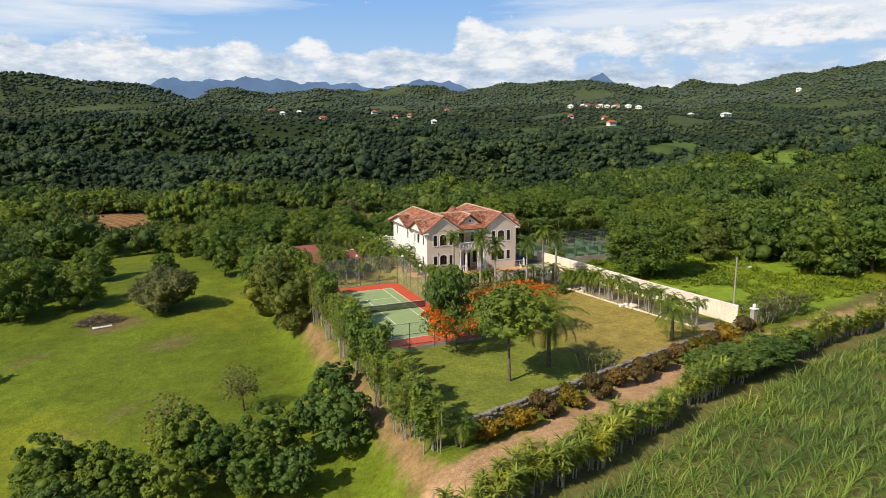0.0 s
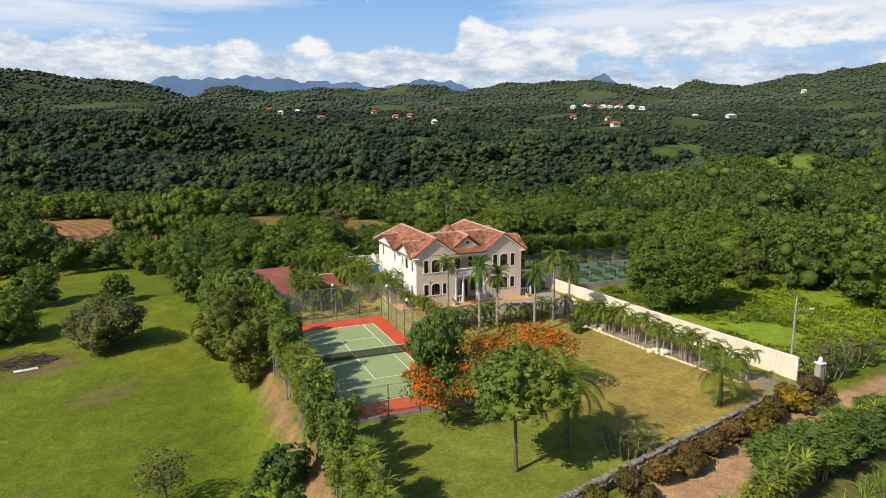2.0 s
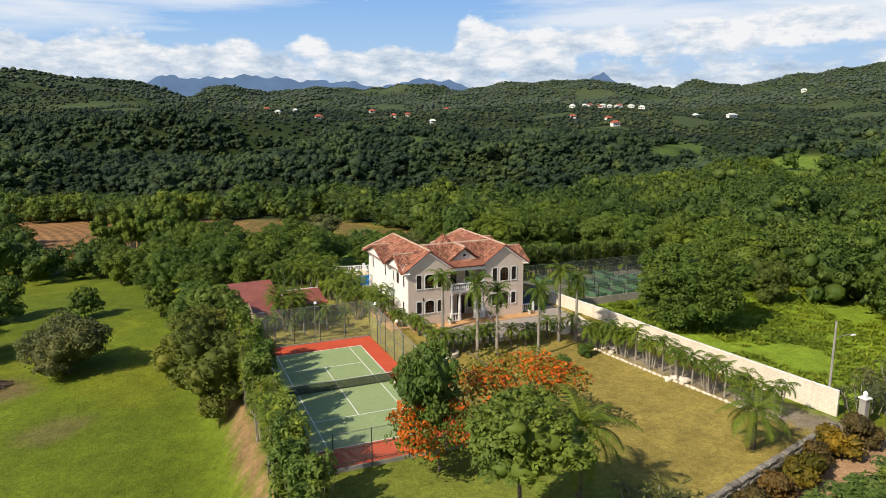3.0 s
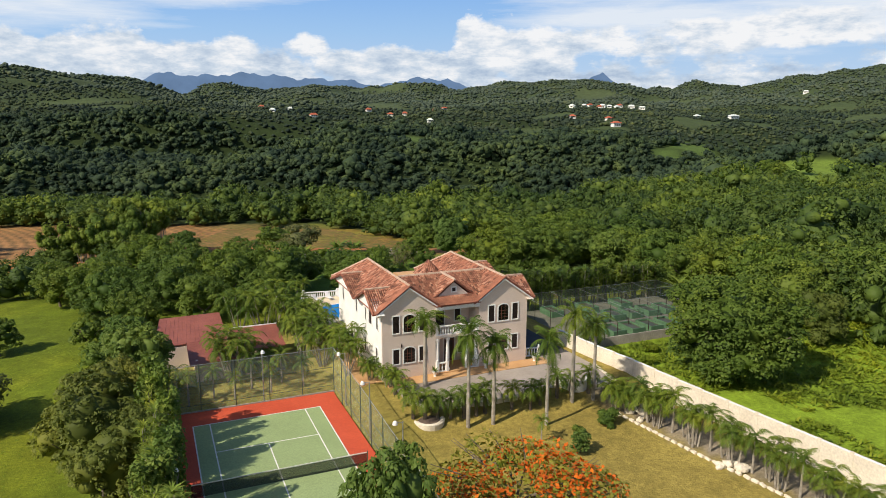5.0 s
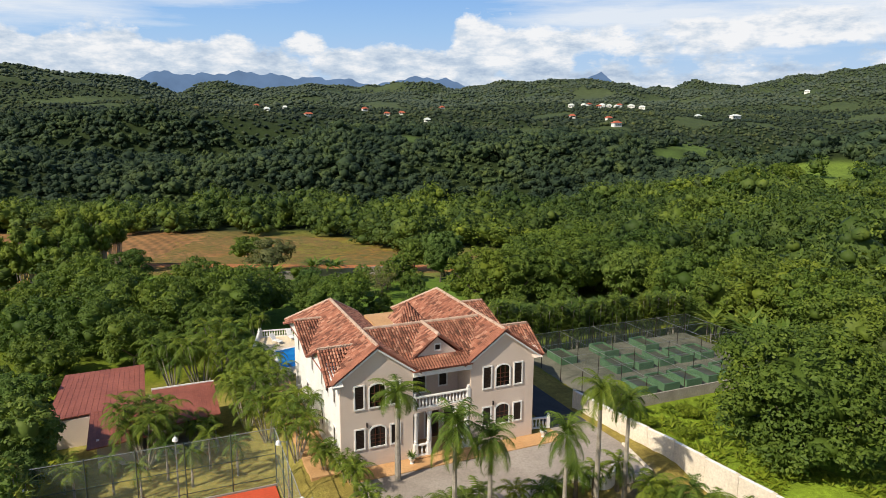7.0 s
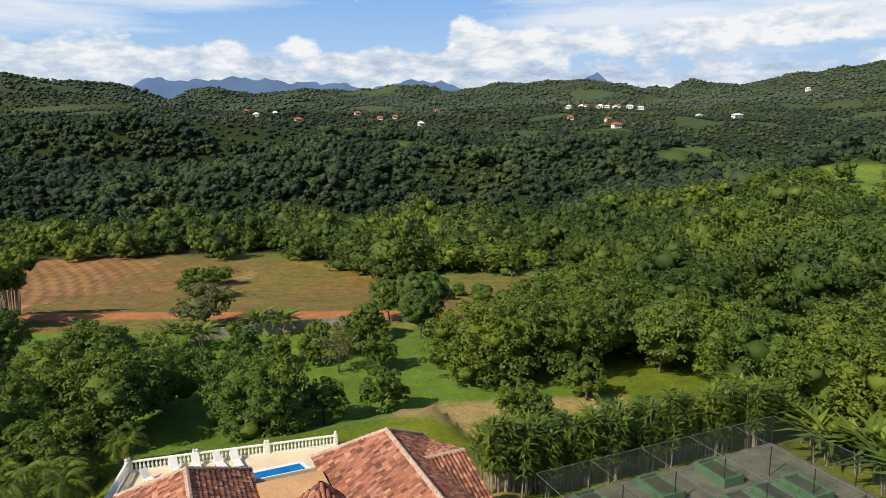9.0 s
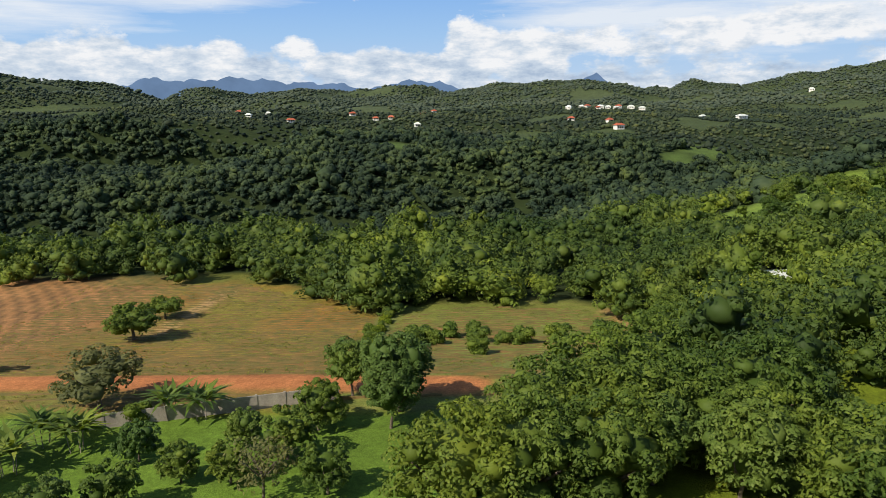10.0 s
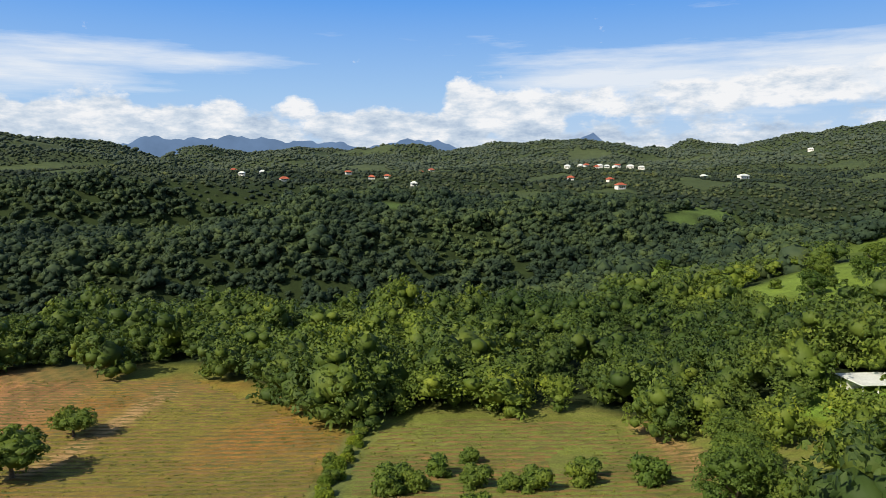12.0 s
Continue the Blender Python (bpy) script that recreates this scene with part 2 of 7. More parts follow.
def turned(bm, profile, centre=(0, 0, 0), sides=10):
    """A turned shape from (radius, height) pairs."""
    rings = [[bm.verts.new((centre[0] + r * math.cos(2 * math.pi * i / sides), centre[1] + r * math.sin(2 * math.pi * i / sides), centre[2] + z))
              for i in range(sides)] for r, z in profile]
    for lo, hi in zip(rings, rings[1:]):
        for i in range(sides):
            bm.faces.new((lo[i], lo[(i + 1) % sides], hi[(i + 1) % sides], hi[i]))
    bm.faces.new(rings[-1])
    bm.faces.new(rings[0][::-1])
    return bm


def prism(bm, pts, z0, z1):
    """An upright slab over a plan outline (anticlockwise)."""
    lo = [bm.verts.new((x, y, z0)) for x, y in pts]
    hi = [bm.verts.new((x, y, z1)) for x, y in pts]
    n = len(pts)
    for i in range(n):
        bm.faces.new((lo[i], lo[(i + 1) % n], hi[(i + 1) % n], hi[i]))
    bm.faces.new(hi)
    bm.faces.new(lo[::-1])
    return bm


def mesh_from(name, verts, quads, mat, smooth=False):
    """A mesh from numpy arrays; quads may be (n, 3) or (n, 4)."""
    me = bpy.data.meshes.new(name)
    k = quads.shape[1]
    me.vertices.add(len(verts))
    me.vertices.foreach_set("co", np.ascontiguousarray(verts, dtype=np.float32).ravel())
    me.loops.add(quads.size)
    me.loops.foreach_set("vertex_index", np.ascontiguousarray(quads, dtype=np.int32).ravel())
    me.polygons.add(len(quads))
    me.polygons.foreach_set("loop_start", np.arange(0, quads.size, k, dtype=np.int32))
    me.update(calc_edges=True)
    me.materials.append(mat)
    if smooth:
        me.shade_smooth()
    return me


# ---------------------------------------------------------------- the land
HX, HY = 0.396, 0.918     # the valley's axis, away from the road


def smooth(x):
    x = np.clip(x, 0, 1)
    return x * x * (3 - 2 * x)


def wave(x, y, s, k=0.0):
    """Cheap rolling noise, about -1 to 1."""
    x, y = x / s + k, y / s - 1.7 * k
    return (np.sin(x * 1.3 + 1.9 * np.sin(y * 0.7 + k)) + np.sin(y * 1.7 + 1.4 * np.sin(x * 1.1 + 2.0)) + 0.6 * np.sin(2.9 * x - 2.3 * y + 1.0)) / 2.6


def land(x, y):
    """Height of the ground."""
    x, y = np.asarray(x, float), np.asarray(y, float)
    u, v = HX * x + HY * y, HY * x - HX * y
    w = u - 0.4 * np.clip(v, -400, 500) * smooth((u - 200) / 150)
    z = np.interp(w, [-200, 40, 52, 66, 88, 103, 126, 150, 200, 232, 264, 305, 440, 500, 550, 630, 680, 900, 1300],
                  [-1.0, 0, -0.8, -1.8, -2.6, -2.8, -8.5, -12, -14, -15, -18, -36, -48, -72, -58, -16, -4, 20, 30])
    z = z + 27 * smooth((v - 60) / 200) * smooth((u - 180) / 200) * (1 - smooth((u - 560) / 150))
    z = z + 7 * smooth((v - 45) / 60) * smooth((u - 60) / 60) * (1 - smooth((u - 190) / 120))
    # grazed knoll on the spur
    z = z + 6.5 * np.exp(-(((x - 240) / 42) ** 2 + ((y - 186) / 38) ** 2))
    # a side gorge behind the rim, west of the axis
    west = smooth((-v / np.maximum(u, 1.0) - 0.10) / 0.22)
    z = z - west * (16 * np.exp(-((w - 690) / 60) ** 2) + 58 * np.exp(-((w - 790) / 55) ** 2))
    # meadow below the hedge
    drop = smooth((-7.6 - x) / 6) * (1 - smooth((u - 90) / 60))
    z = z - drop * (3.3 + 0.05 * np.clip(-x - 20, 0, 80)) + 0.25 * wave(x, y, 9) * drop
    # the made-up ground of house and terrace
    pad = smooth((x - 8.5) / 1.2) * (1 - smooth((x - 35) / 3)) * smooth((y - 2.5) / 3) * (1 - smooth((y - 46.5) / 4))
    z = np.where(pad > 0, np.maximum(z, 0.0) * (1 - pad) + 1.0 * pad, z)
    # rough slopes and spurs
    rug = smooth((u - 210) / 150)
    z = z + rug * (3.5 * wave(x, y, 45) + 9 * wave(x, y, 140, 2.0) * smooth((u - 300) / 200))
    # hills
    d = np.hypot(x, y) + 1e-6
    az = v / np.maximum(u, 1.0)
    crest = np.interp(az, [-0.9, -0.66, -0.55, -0.45, -0.375, -0.318, -0.24, -0.19, -0.12, -0.03, 0.10, 0.17, 0.25, 0.38, 0.46, 0.55, 0.65, 0.9],
                      [0.048, 0.048, 0.044, 0.036, 0.016, 0.030, 0.026, 0.034, 0.022, 0.024, 0.034, 0.042, 0.030, 0.026, 0.030, 0.042, 0.050, 0.05])
    far = np.where(az < -0.35, 1900.0, 2500.0)
    rise = smooth((d - 1150) / (far - 1150)) * (1 - 0.5 * smooth((d - far - 100) / 900))
    hill = np.where(u > 0, (crest * far) * rise, 0)
    return z + hill + rise * np.where(u > 0, 32 * wave(x, y, 170, 5.0) + 12 * wave(x, y, 60, 3.0), 0) * (1 - 0.6 * smooth((d - far + 150) / 150))


def near_line(x, y, pts):
    """Distance to a broken line in the plan."""
    best = np.full(np.shape(x), 1e9)
    for (ax, ay), (bx, by) in zip(pts, pts[1:]):
        t = np.clip(((x - ax) * (bx - ax) + (y - ay) * (by - ay)) / ((bx - ax) ** 2 + (by - ay) ** 2), 0, 1)
        best = np.minimum(best, np.hypot(x - ax - t * (bx - ax), y - ay - t * (by - ay)))
    return best


def field_edge(v):
    """How far up the valley the fields reach."""
    return np.interp(v, [-160, -80, -35, -14, 4, 22, 44, 58], [190, 197, 201, 180, 160, 170, 168, 152])


def field_side(u):
    """How far to the side the fields reach."""
    return np.interp(u, [92, 110, 130, 150, 170], [26, 37, 55, 65, 60])


# pastures among the woods: plan position, radius, whether far off
CLEARINGS = [(216, 186, 27, 0), (240, 188, 26, 0), (204, 164, 21, 0), (226, 168, 24, 0), (246, 168, 24, 0), (188, 154, 15, 0), (262, 176, 22, 0), (196, 178, 13, 0), (300, 200, 30, 0), (312, 358, 26, 0), (298, 342, 14, 0), (378, 424, 24, 0), (566, 578, 30, 1), (250, 640, 20, 1), (520, 560, 20, 1)]
DRIVE = [(30.5, 8), (32.3, 0), (33.8, -10), (35.6, -21), (38.5, -30)]
ROAD = [(-70, -62), (-9, -44.5), (4, -39.8), (17, -34.9), (33, -31), (47, -28.8), (60, -27), (110, -22)]
CLAY_TRACK = [(-60, 128), (-20, 117), (5, 110), (22, 102), (41, 93.5), (58, 84)]
FIELD_GAP = [(50, 99.5), (57, 118.5), (63.5, 134), (75, 152)]


def cover(x, y):
    """What grows or lies on the ground: its colour."""
    u, v = HX * x + HY * y, HY * x - HX * y
    n = wave(x, y, 5.0) * 0.5 + wave(x, y, 1.7, 4.0) * 0.5
    c = np.empty((*np.shape(x), 3))
    c[:] = (0.112, 0.150, 0.013)

    def lay(mask, col):
        c[:] = c * (1 - mask[..., None]) + np.array(col) * mask[..., None]

    one = np.ones(np.shape(x))
    # rough meadow with dry and trodden patches
    lay(smooth((wave(x, y, 14, 1.0) + 0.4 * n) / 1.0), (0.175, 0.195, 0.015))
    lay(0.7 * smooth((wave(x, y, 7, 7.0) + 0.7 * n - 0.75) / 0.5), (0.150, 0.130, 0.055))
    lay(0.8 * smooth(1 - (np.hypot(x + 34, y - 24) - 2.5 + n * 2) / 3), (0.165, 0.115, 0.065))
    lay(0.6 * smooth(1 - (np.hypot(x + 26, y - 10) - 1.5 + n * 2) / 3), (0.150, 0.115, 0.060))
    # drier lawn inside the wall
    lawn = smooth((x + 7.5) / 1) * smooth((y + 36.2 - 0.275 * x) / 2) * (1 - smooth((x - 36) / 1.5)) * (1 - smooth((y - 34) / 6))
    lay(lawn, (0.165, 0.195, 0.034))
    lay(lawn * smooth((x - 9 + 0.25 * (y + 20) + n * 3) / 10), (0.275, 0.215, 0.062))
    lay(lawn * smooth((y - 14) / 3) * (1 - smooth((x - 12) / 2)), (0.270, 0.240, 0.072))
    # the plot beyond the white wall
    plot = smooth((x - 38.5) / 1.5) * (1 - smooth((y - 14) / 4)) * smooth((y + 24) / 3) * (1 - smooth((x - 72) / 8))
    lay(plot, (0.190, 0.275, 0.026))
    # back garden and its bare patch
    back = smooth((y - 45) / 4) * (1 - smooth((u - 91) / 3)) * smooth((x + 6) / 4) * (1 - smooth((x - 52) / 4))
    lay(back, (0.110, 0.185, 0.026))
    bare = smooth(1 - (np.hypot((x - 46) / 2.2, (y - 46.5 + 0.22 * (x - 46))) - 5.2 + n) / 1.2)
    lay(0.95 * bare, (0.345, 0.250, 0.120))
    # fields
    field = smooth((u - 92) / 2) * (1 - smooth((u - field_edge(v) - 6) / 6)) * (1 - smooth((v - field_side(u) - 6) / 5)) * smooth((v + 170) / 12)
    lay(field, (0.205, 0.175, 0.038))
    lay(0.8 * field * smooth((wave(x, y, 11, 9.0) + 0.5 * n + 0.25) / 1.1), (0.290, 0.135, 0.042))
    low = field * (1 - smooth((u - 103 - 0.25 * (v + 20)) / 5))
    lay(0.6 * low, (0.120, 0.130, 0.040))
    lay(low * 0.6 * smooth((wave(x, y, 6, 3.0) + n * 0.6) / 0.8), (0.235, 0.105, 0.048))
    right = field * smooth((v - 3) / 4)
    lay(0.85 * right, (0.150, 0.185, 0.042))
    lay(0.5 * right * (np.sin(u * 2.1 + 0.7 * np.sin(v * 0.06)) > 0.35), (0.165, 0.150, 0.055))
    ploughed = field * smooth((-v - 44) / 8) * smooth((u - 112) / 8)
    lay(ploughed, (0.330, 0.170, 0.075))
    row = np.hypot(u - 60, v + 250)
    lay(0.8 * ploughed * smooth((-v - 50) / 6) * smooth((np.sin(row * 2 * math.pi / 3.4) + 0.1) / 0.6), (0.130, 0.085, 0.042))
    bank = field * smooth((u - 190) / 8) * smooth((v + 80) / 20) * (1 - smooth((v + 30) / 12))
    lay(0.5 * bank, (0.085, 0.140, 0.035))
    lay(0.8 * smooth(1 - (near_line(x, y, FIELD_GAP) - 1.6 + n) / 1.5), (0.120, 0.150, 0.050))
    lay(0.95 * smooth(1 - (near_line(x, y, CLAY_TRACK) - 2.2 + 0.9 * n) / 1.6), (0.430, 0.165, 0.070))
    lay(0.8 * smooth(1 - (near_line(x, y, [(24, 146), (33.3, 164), (43, 183)]) - 1.5 + n) / 1.4), (0.400, 0.250, 0.130))
    lay(0.8 * smooth(1 - (near_line(x, y, [(112, 128), (106, 108)]) - 1.8 + n) / 1.4), (0.330, 0.200, 0.095))
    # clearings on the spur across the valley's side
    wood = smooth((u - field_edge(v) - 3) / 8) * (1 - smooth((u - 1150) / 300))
    # woodland floor: the dark of gaps between crowns is put into its colour
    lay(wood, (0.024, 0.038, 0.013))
    for cx, cy, r, far in CLEARINGS:
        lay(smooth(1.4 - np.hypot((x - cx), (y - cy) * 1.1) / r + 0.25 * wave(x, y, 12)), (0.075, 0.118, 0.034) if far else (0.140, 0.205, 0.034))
    lay(smooth(1 - (np.hypot(x - 141, y - 114) - 9) / 2), (0.130, 0.215, 0.032))
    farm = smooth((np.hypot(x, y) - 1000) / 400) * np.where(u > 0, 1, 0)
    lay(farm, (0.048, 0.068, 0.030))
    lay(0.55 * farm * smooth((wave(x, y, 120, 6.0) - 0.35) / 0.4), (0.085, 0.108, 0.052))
    lay(0.6 * wood * smooth((u - 760) / 60) * smooth((wave(x, y, 60, 2.0) - 0.25) / 0.2), (0.078, 0.105, 0.040))
    # dirt road, verge under the hedge, cane field soil
    lay(smooth(1 - (near_line(x, y, [(-9.4, -41), (-9.8, -12), (-9.6, 8)]) - 0.45 + 0.5 * n) / 0.7), (0.270, 0.165, 0.095))
    cane = smooth((-36.8 + 0.32 * (x - 10) - y) / 2.0) * smooth((x + 14) / 4) * (1 - smooth((x - 120) / 10))
    lay(cane, (0.135, 0.125, 0.045))
    lay(smooth(1 - (near_line(x, y, DRIVE) - 1.5 + 0.2 * n) / 0.5), (0.240, 0.200, 0.165))
    lay(smooth(1 - (near_line(x, y, ROAD) - 2.3 + 0.5 * n) / 1.0), (0.400, 0.250, 0.155))
    return np.clip(c, 0.005, 0.9)


def steps(stops):
    out = []
    for (a, d), (b, _) in zip(stops, stops[1:]):
        out.append(np.arange(a, b - 1e-6, d))
    return np.concatenate(out + [[stops[-1][0]]])


def build_ground():
    us = steps([(-260, 12), (-60, 1.25), (206, 2.8), (330, 6), (900, 12), (1500, 22), (3000, 50), (4400, 1)])
    ks = steps([(-1.25, 0.05), (-0.80, 0.0068), (0.80, 0.05), (1.25, 1)])
    U, K = np.meshgrid(us, ks, indexing="ij")
    V = K * np.maximum(150, np.abs(U) * 0.95 + 60)
    X, Y = HX * U + HY * V, HY * U - HX * V
    Z = land(X, Y)
    verts = np.stack([X, Y, Z], -1).reshape(-1, 3)
    a, b = U.shape
    i = np.arange(a * b).reshape(a, b)
    quads = np.stack([i[:-1, :-1], i[:-1, 1:], i[1:, 1:], i[1:, :-1]], -1).reshape(-1, 4)
    me = mesh_from("ground", verts, quads, GROUND, True)
    col = me.color_attributes.new("cover", "FLOAT_COLOR", "POINT")
    rgba = np.ones((a * b, 4), np.float32)
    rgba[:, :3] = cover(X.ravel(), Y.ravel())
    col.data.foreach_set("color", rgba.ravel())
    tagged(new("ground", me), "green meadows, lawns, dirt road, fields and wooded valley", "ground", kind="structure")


build_ground()


# ---------------------------------------------------------------- sky and far range
def build_sky():
    """A curved backdrop of clouds and blue behind the hills; UV: degrees of azimuth and elevation."""
    R, cx, cy = 4450.0, -30.0, -90.0
    az, el = np.linspace(-48, 48, 97), np.linspace(-2.5, 30, 34)
    A, E = np.meshgrid(np.radians(az), np.radians(el), indexing="ij")
    head = math.atan2(HX, HY)
    X, Y, Z = cx + R * np.sin(A + head), cy + R * np.cos(A + head), 26 + R * np.tan(E)
    i = np.arange(A.size).reshape(A.shape)
    quads = np.stack([i[:-1, :-1], i[:-1, 1:], i[1:, 1:], i[1:, :-1]], -1).reshape(-1, 4)
    m, t, nodes, links, b = material("sky_backdrop")
    nodes.remove(b)
    me = mesh_from("backdrop_sky", np.stack([X, Y, Z], -1).reshape(-1, 3), quads, m, True)
    uv = me.uv_layers.new(name="angles")
    loops = np.empty(len(me.loops), np.int32)
    me.loops.foreach_get("vertex_index", loops)
    uv.data.foreach_set("uv", np.stack([np.degrees(A).ravel()[loops], np.degrees(E).ravel()[loops]], -1).astype(np.float32).ravel())
    tex = nodes.new("ShaderNodeUVMap")
    tex.uv_map = "angles"

    def scaled(sx, sy, ox=0.0):
        mp = nodes.new("ShaderNodeMapping")
        mp.inputs["Scale"].default_value, mp.inputs["Location"].default_value = (sx, sy, 1), (ox, 0, 0)
        links.new(tex.outputs["UV"], mp.inputs["Vector"])
        return mp.outputs["Vector"]

    def calc(op, a, c, clamp=False):
        n = nodes.new("ShaderNodeMath")
        n.operation, n.use_clamp = op, clamp
        for s, val in zip(n.inputs, (a, c)):
            if hasattr(val, "is_output"):
                links.new(val, s)
            else:
                s.default_value = val
        return n.outputs[0]

    sep = nodes.new("ShaderNodeSeparateXYZ")
    links.new(tex.outputs["UV"], sep.inputs[0])
    az_s, el_s = sep.outputs["X"], sep.outputs["Y"]

    def bump_at(a0, e0, wa, we):
        """A soft mound round a direction."""
        p = calc("POWER", calc("DIVIDE", calc("SUBTRACT", az_s, a0), wa), 2)
        q = calc("POWER", calc("DIVIDE", calc("SUBTRACT", el_s, e0), we), 2)
        return calc("SUBTRACT", 1.0, calc("ADD", p, q), True)

    blue = ramp(t, calc("DIVIDE", el_s, 24.0, True), [(0.0, (0.60, 0.72, 0.86)), (0.25, (0.36, 0.58, 0.88)), (0.55, (0.12, 0.36, 0.86)), (1.0, (0.07, 0.26, 0.76))])
    # heaped clouds
    warp = noise_node(t, scaled(0.5, 0.8, 11.0), 1.0, 3, 0.6)
    puff = calc("ADD", noise_node(t, scaled(0.26, 0.42), 1.0, 10, 0.64), calc("MULTIPLY", calc("SUBTRACT", warp, 0.5), 0.22))
    heaps = [(2.5, 5.2, 2.4, 3.2, 0.50), (6.5, 4.8, 5.0, 2.2, 0.34), (17.0, 5.6, 14.0, 1.5, 0.34), (29.0, 6.2, 12.0, 1.8, 0.36), (-17.5, 3.6, 6.5, 2.6, 0.34),
             (-10.8, 5.2, 2.0, 1.1, 0.34), (-25.0, 4.4, 4.0, 2.8, 0.38), (-32.0, 4.0, 6.0, 2.2, 0.34), (-4.5, 3.8, 6.0, 1.8, 0.28)]
    heap = 0.0
    for a0, e0, wa, we, k in heaps:
        heap = calc("ADD", heap, calc("MULTIPLY", bump_at(a0, e0, wa, we), k))
    low = calc("MULTIPLY", calc("SUBTRACT", 1.0, calc("DIVIDE", el_s, 5.6), True), 0.62)
    d1 = calc("MULTIPLY", calc("SUBTRACT", calc("ADD", calc("ADD", puff, heap), low), 0.66), 7.0, True)
    # streaks
    streak = noise_node(t, scaled(0.055, 0.46, 3.0), 1.0, 7, 0.62)
    band = calc("MULTIPLY", bump_at(24.0, 6.8, 26.0, 3.4), 0.44)
    for a0, e0, wa, we, k in ((-27.0, 8.4, 17.0, 1.6, 0.32), (-30.0, 12.8, 9.0, 1.3, 0.36), (-12.0, 8.0, 10.0, 1.5, 0.24), (-30.0, 6.4, 14.0, 1.4, 0.26)):
        band = calc("ADD", band, calc("MULTIPLY", bump_at(a0, e0, wa, we), k))
    d2 = calc("MULTIPLY", calc("SUBTRACT", calc("ADD", streak, band), 0.62), 3.2, True)
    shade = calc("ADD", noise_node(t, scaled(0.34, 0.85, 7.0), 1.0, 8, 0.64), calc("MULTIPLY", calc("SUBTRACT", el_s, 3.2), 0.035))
    white = ramp(t, shade, [(0.34, (0.42, 0.53, 0.69)), (0.48, (0.62, 0.71, 0.82)), (0.64, (0.93, 0.94, 0.96))])
    col = mixed(t, "MIX", calc("MULTIPLY", d2, 0.85), blue, (0.86, 0.90, 0.95))
    col = mixed(t, "MIX", d1, col, white)
    em = nodes.new("ShaderNodeEmission")
    links.new(col, em.inputs["Color"])
    em.inputs["Strength"].default_value = 0.90
    links.new(em.outputs[0], nodes["Material Output"].inputs["Surface"])
    tagged(new("backdrop_sky", me), "blue sky with white heaped and streaky clouds", "sky", kind="structure")


def build_range(name, dist, crest, colour, label):
    """A far blue mountain range, kilometres off. The blue haze is painted as a glow."""
    head = math.atan2(HX, HY)
    az = np.linspace(-44, 44, 300)
    x = np.tan(np.radians(az))
    h = np.interp(x, [p[0] for p in crest], [p[1] for p in crest])
    h = h + 0.0018 * np.sin(az * 2.3) + 0.0012 * np.sin(az * 5.1 + 1) + 0.0006 * np.sin(az * 13)
    a = np.radians(az) + head
    rows = []
    for f, back in ((-0.02, 0), (0.5, 60), (1.0, 160)):
        rows.append(np.stack([-30 + (dist + back) * np.sin(a), -90 + (dist + back) * np.cos(a), 26 + dist * np.maximum(h * f, -0.03)], -1))
    v = np.concatenate(rows)
    n = len(az)
    i = np.arange(3 * n).reshape(3, n)
    quads = np.stack([i[:-1, :-1], i[:-1, 1:], i[1:, 1:], i[1:, :-1]], -1).reshape(-1, 4)
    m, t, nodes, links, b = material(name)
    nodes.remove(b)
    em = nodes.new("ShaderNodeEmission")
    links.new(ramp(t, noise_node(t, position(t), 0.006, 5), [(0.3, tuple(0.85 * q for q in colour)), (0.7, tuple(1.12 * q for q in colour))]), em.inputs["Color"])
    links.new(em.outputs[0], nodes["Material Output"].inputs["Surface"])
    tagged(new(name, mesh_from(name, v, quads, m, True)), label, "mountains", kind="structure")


build_sky()
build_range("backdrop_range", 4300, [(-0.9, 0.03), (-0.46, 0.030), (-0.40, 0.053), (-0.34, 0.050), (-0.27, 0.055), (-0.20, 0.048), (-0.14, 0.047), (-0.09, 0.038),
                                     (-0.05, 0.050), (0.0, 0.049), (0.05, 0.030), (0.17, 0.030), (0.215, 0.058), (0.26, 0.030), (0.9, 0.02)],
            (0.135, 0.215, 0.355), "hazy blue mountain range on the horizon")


# ---------------------------------------------------------------- plants
RNG = np.random.default_rng(7)


def leaf_cloud(rng, centres, radii, count, size, out=0.55, aspect=0.6, droop=0.25, lo=-0.65, mess=0.45, lift=0.35):
    """Bent leaf sprays over a set of lobes: vertices and quads. Lobes: centre, radius triple."""
    centres, radii = np.asarray(centres, float), np.asarray(radii, float)
    area = radii[:, 0] * radii[:, 2]
    pick = rng.choice(len(centres), count, p=area / area.sum())
    d = rng.normal(size=(count, 3))
    d /= np.linalg.norm(d, axis=1)[:, None]
    d[:, 2] = np.where(d[:, 2] < lo, -d[:, 2], d[:, 2])
    r = 0.84 + 0.26 * rng.random(count)
    p = centres[pick] + d * radii[pick] * r[:, None]
    nrm = d * out + rng.normal(size=(count, 3)) * mess
    nrm[:, 2] += lift
    nrm /= np.linalg.norm(nrm, axis=1)[:, None]
    t = np.cross(nrm, rng.normal(size=(count, 3)))
    t /= np.linalg.norm(t, axis=1)[:, None]
    b = np.cross(nrm, t)
    s = (size * (0.65 + 0.7 * rng.random(count)))[:, None]
    v = np.stack([p - t * s, p + b * s * aspect - nrm * s * droop, p + t * s, p - b * s * aspect - nrm * s * droop], 1).reshape(-1, 3)
    q = np.arange(4 * count).reshape(-1, 4)
    return v, q


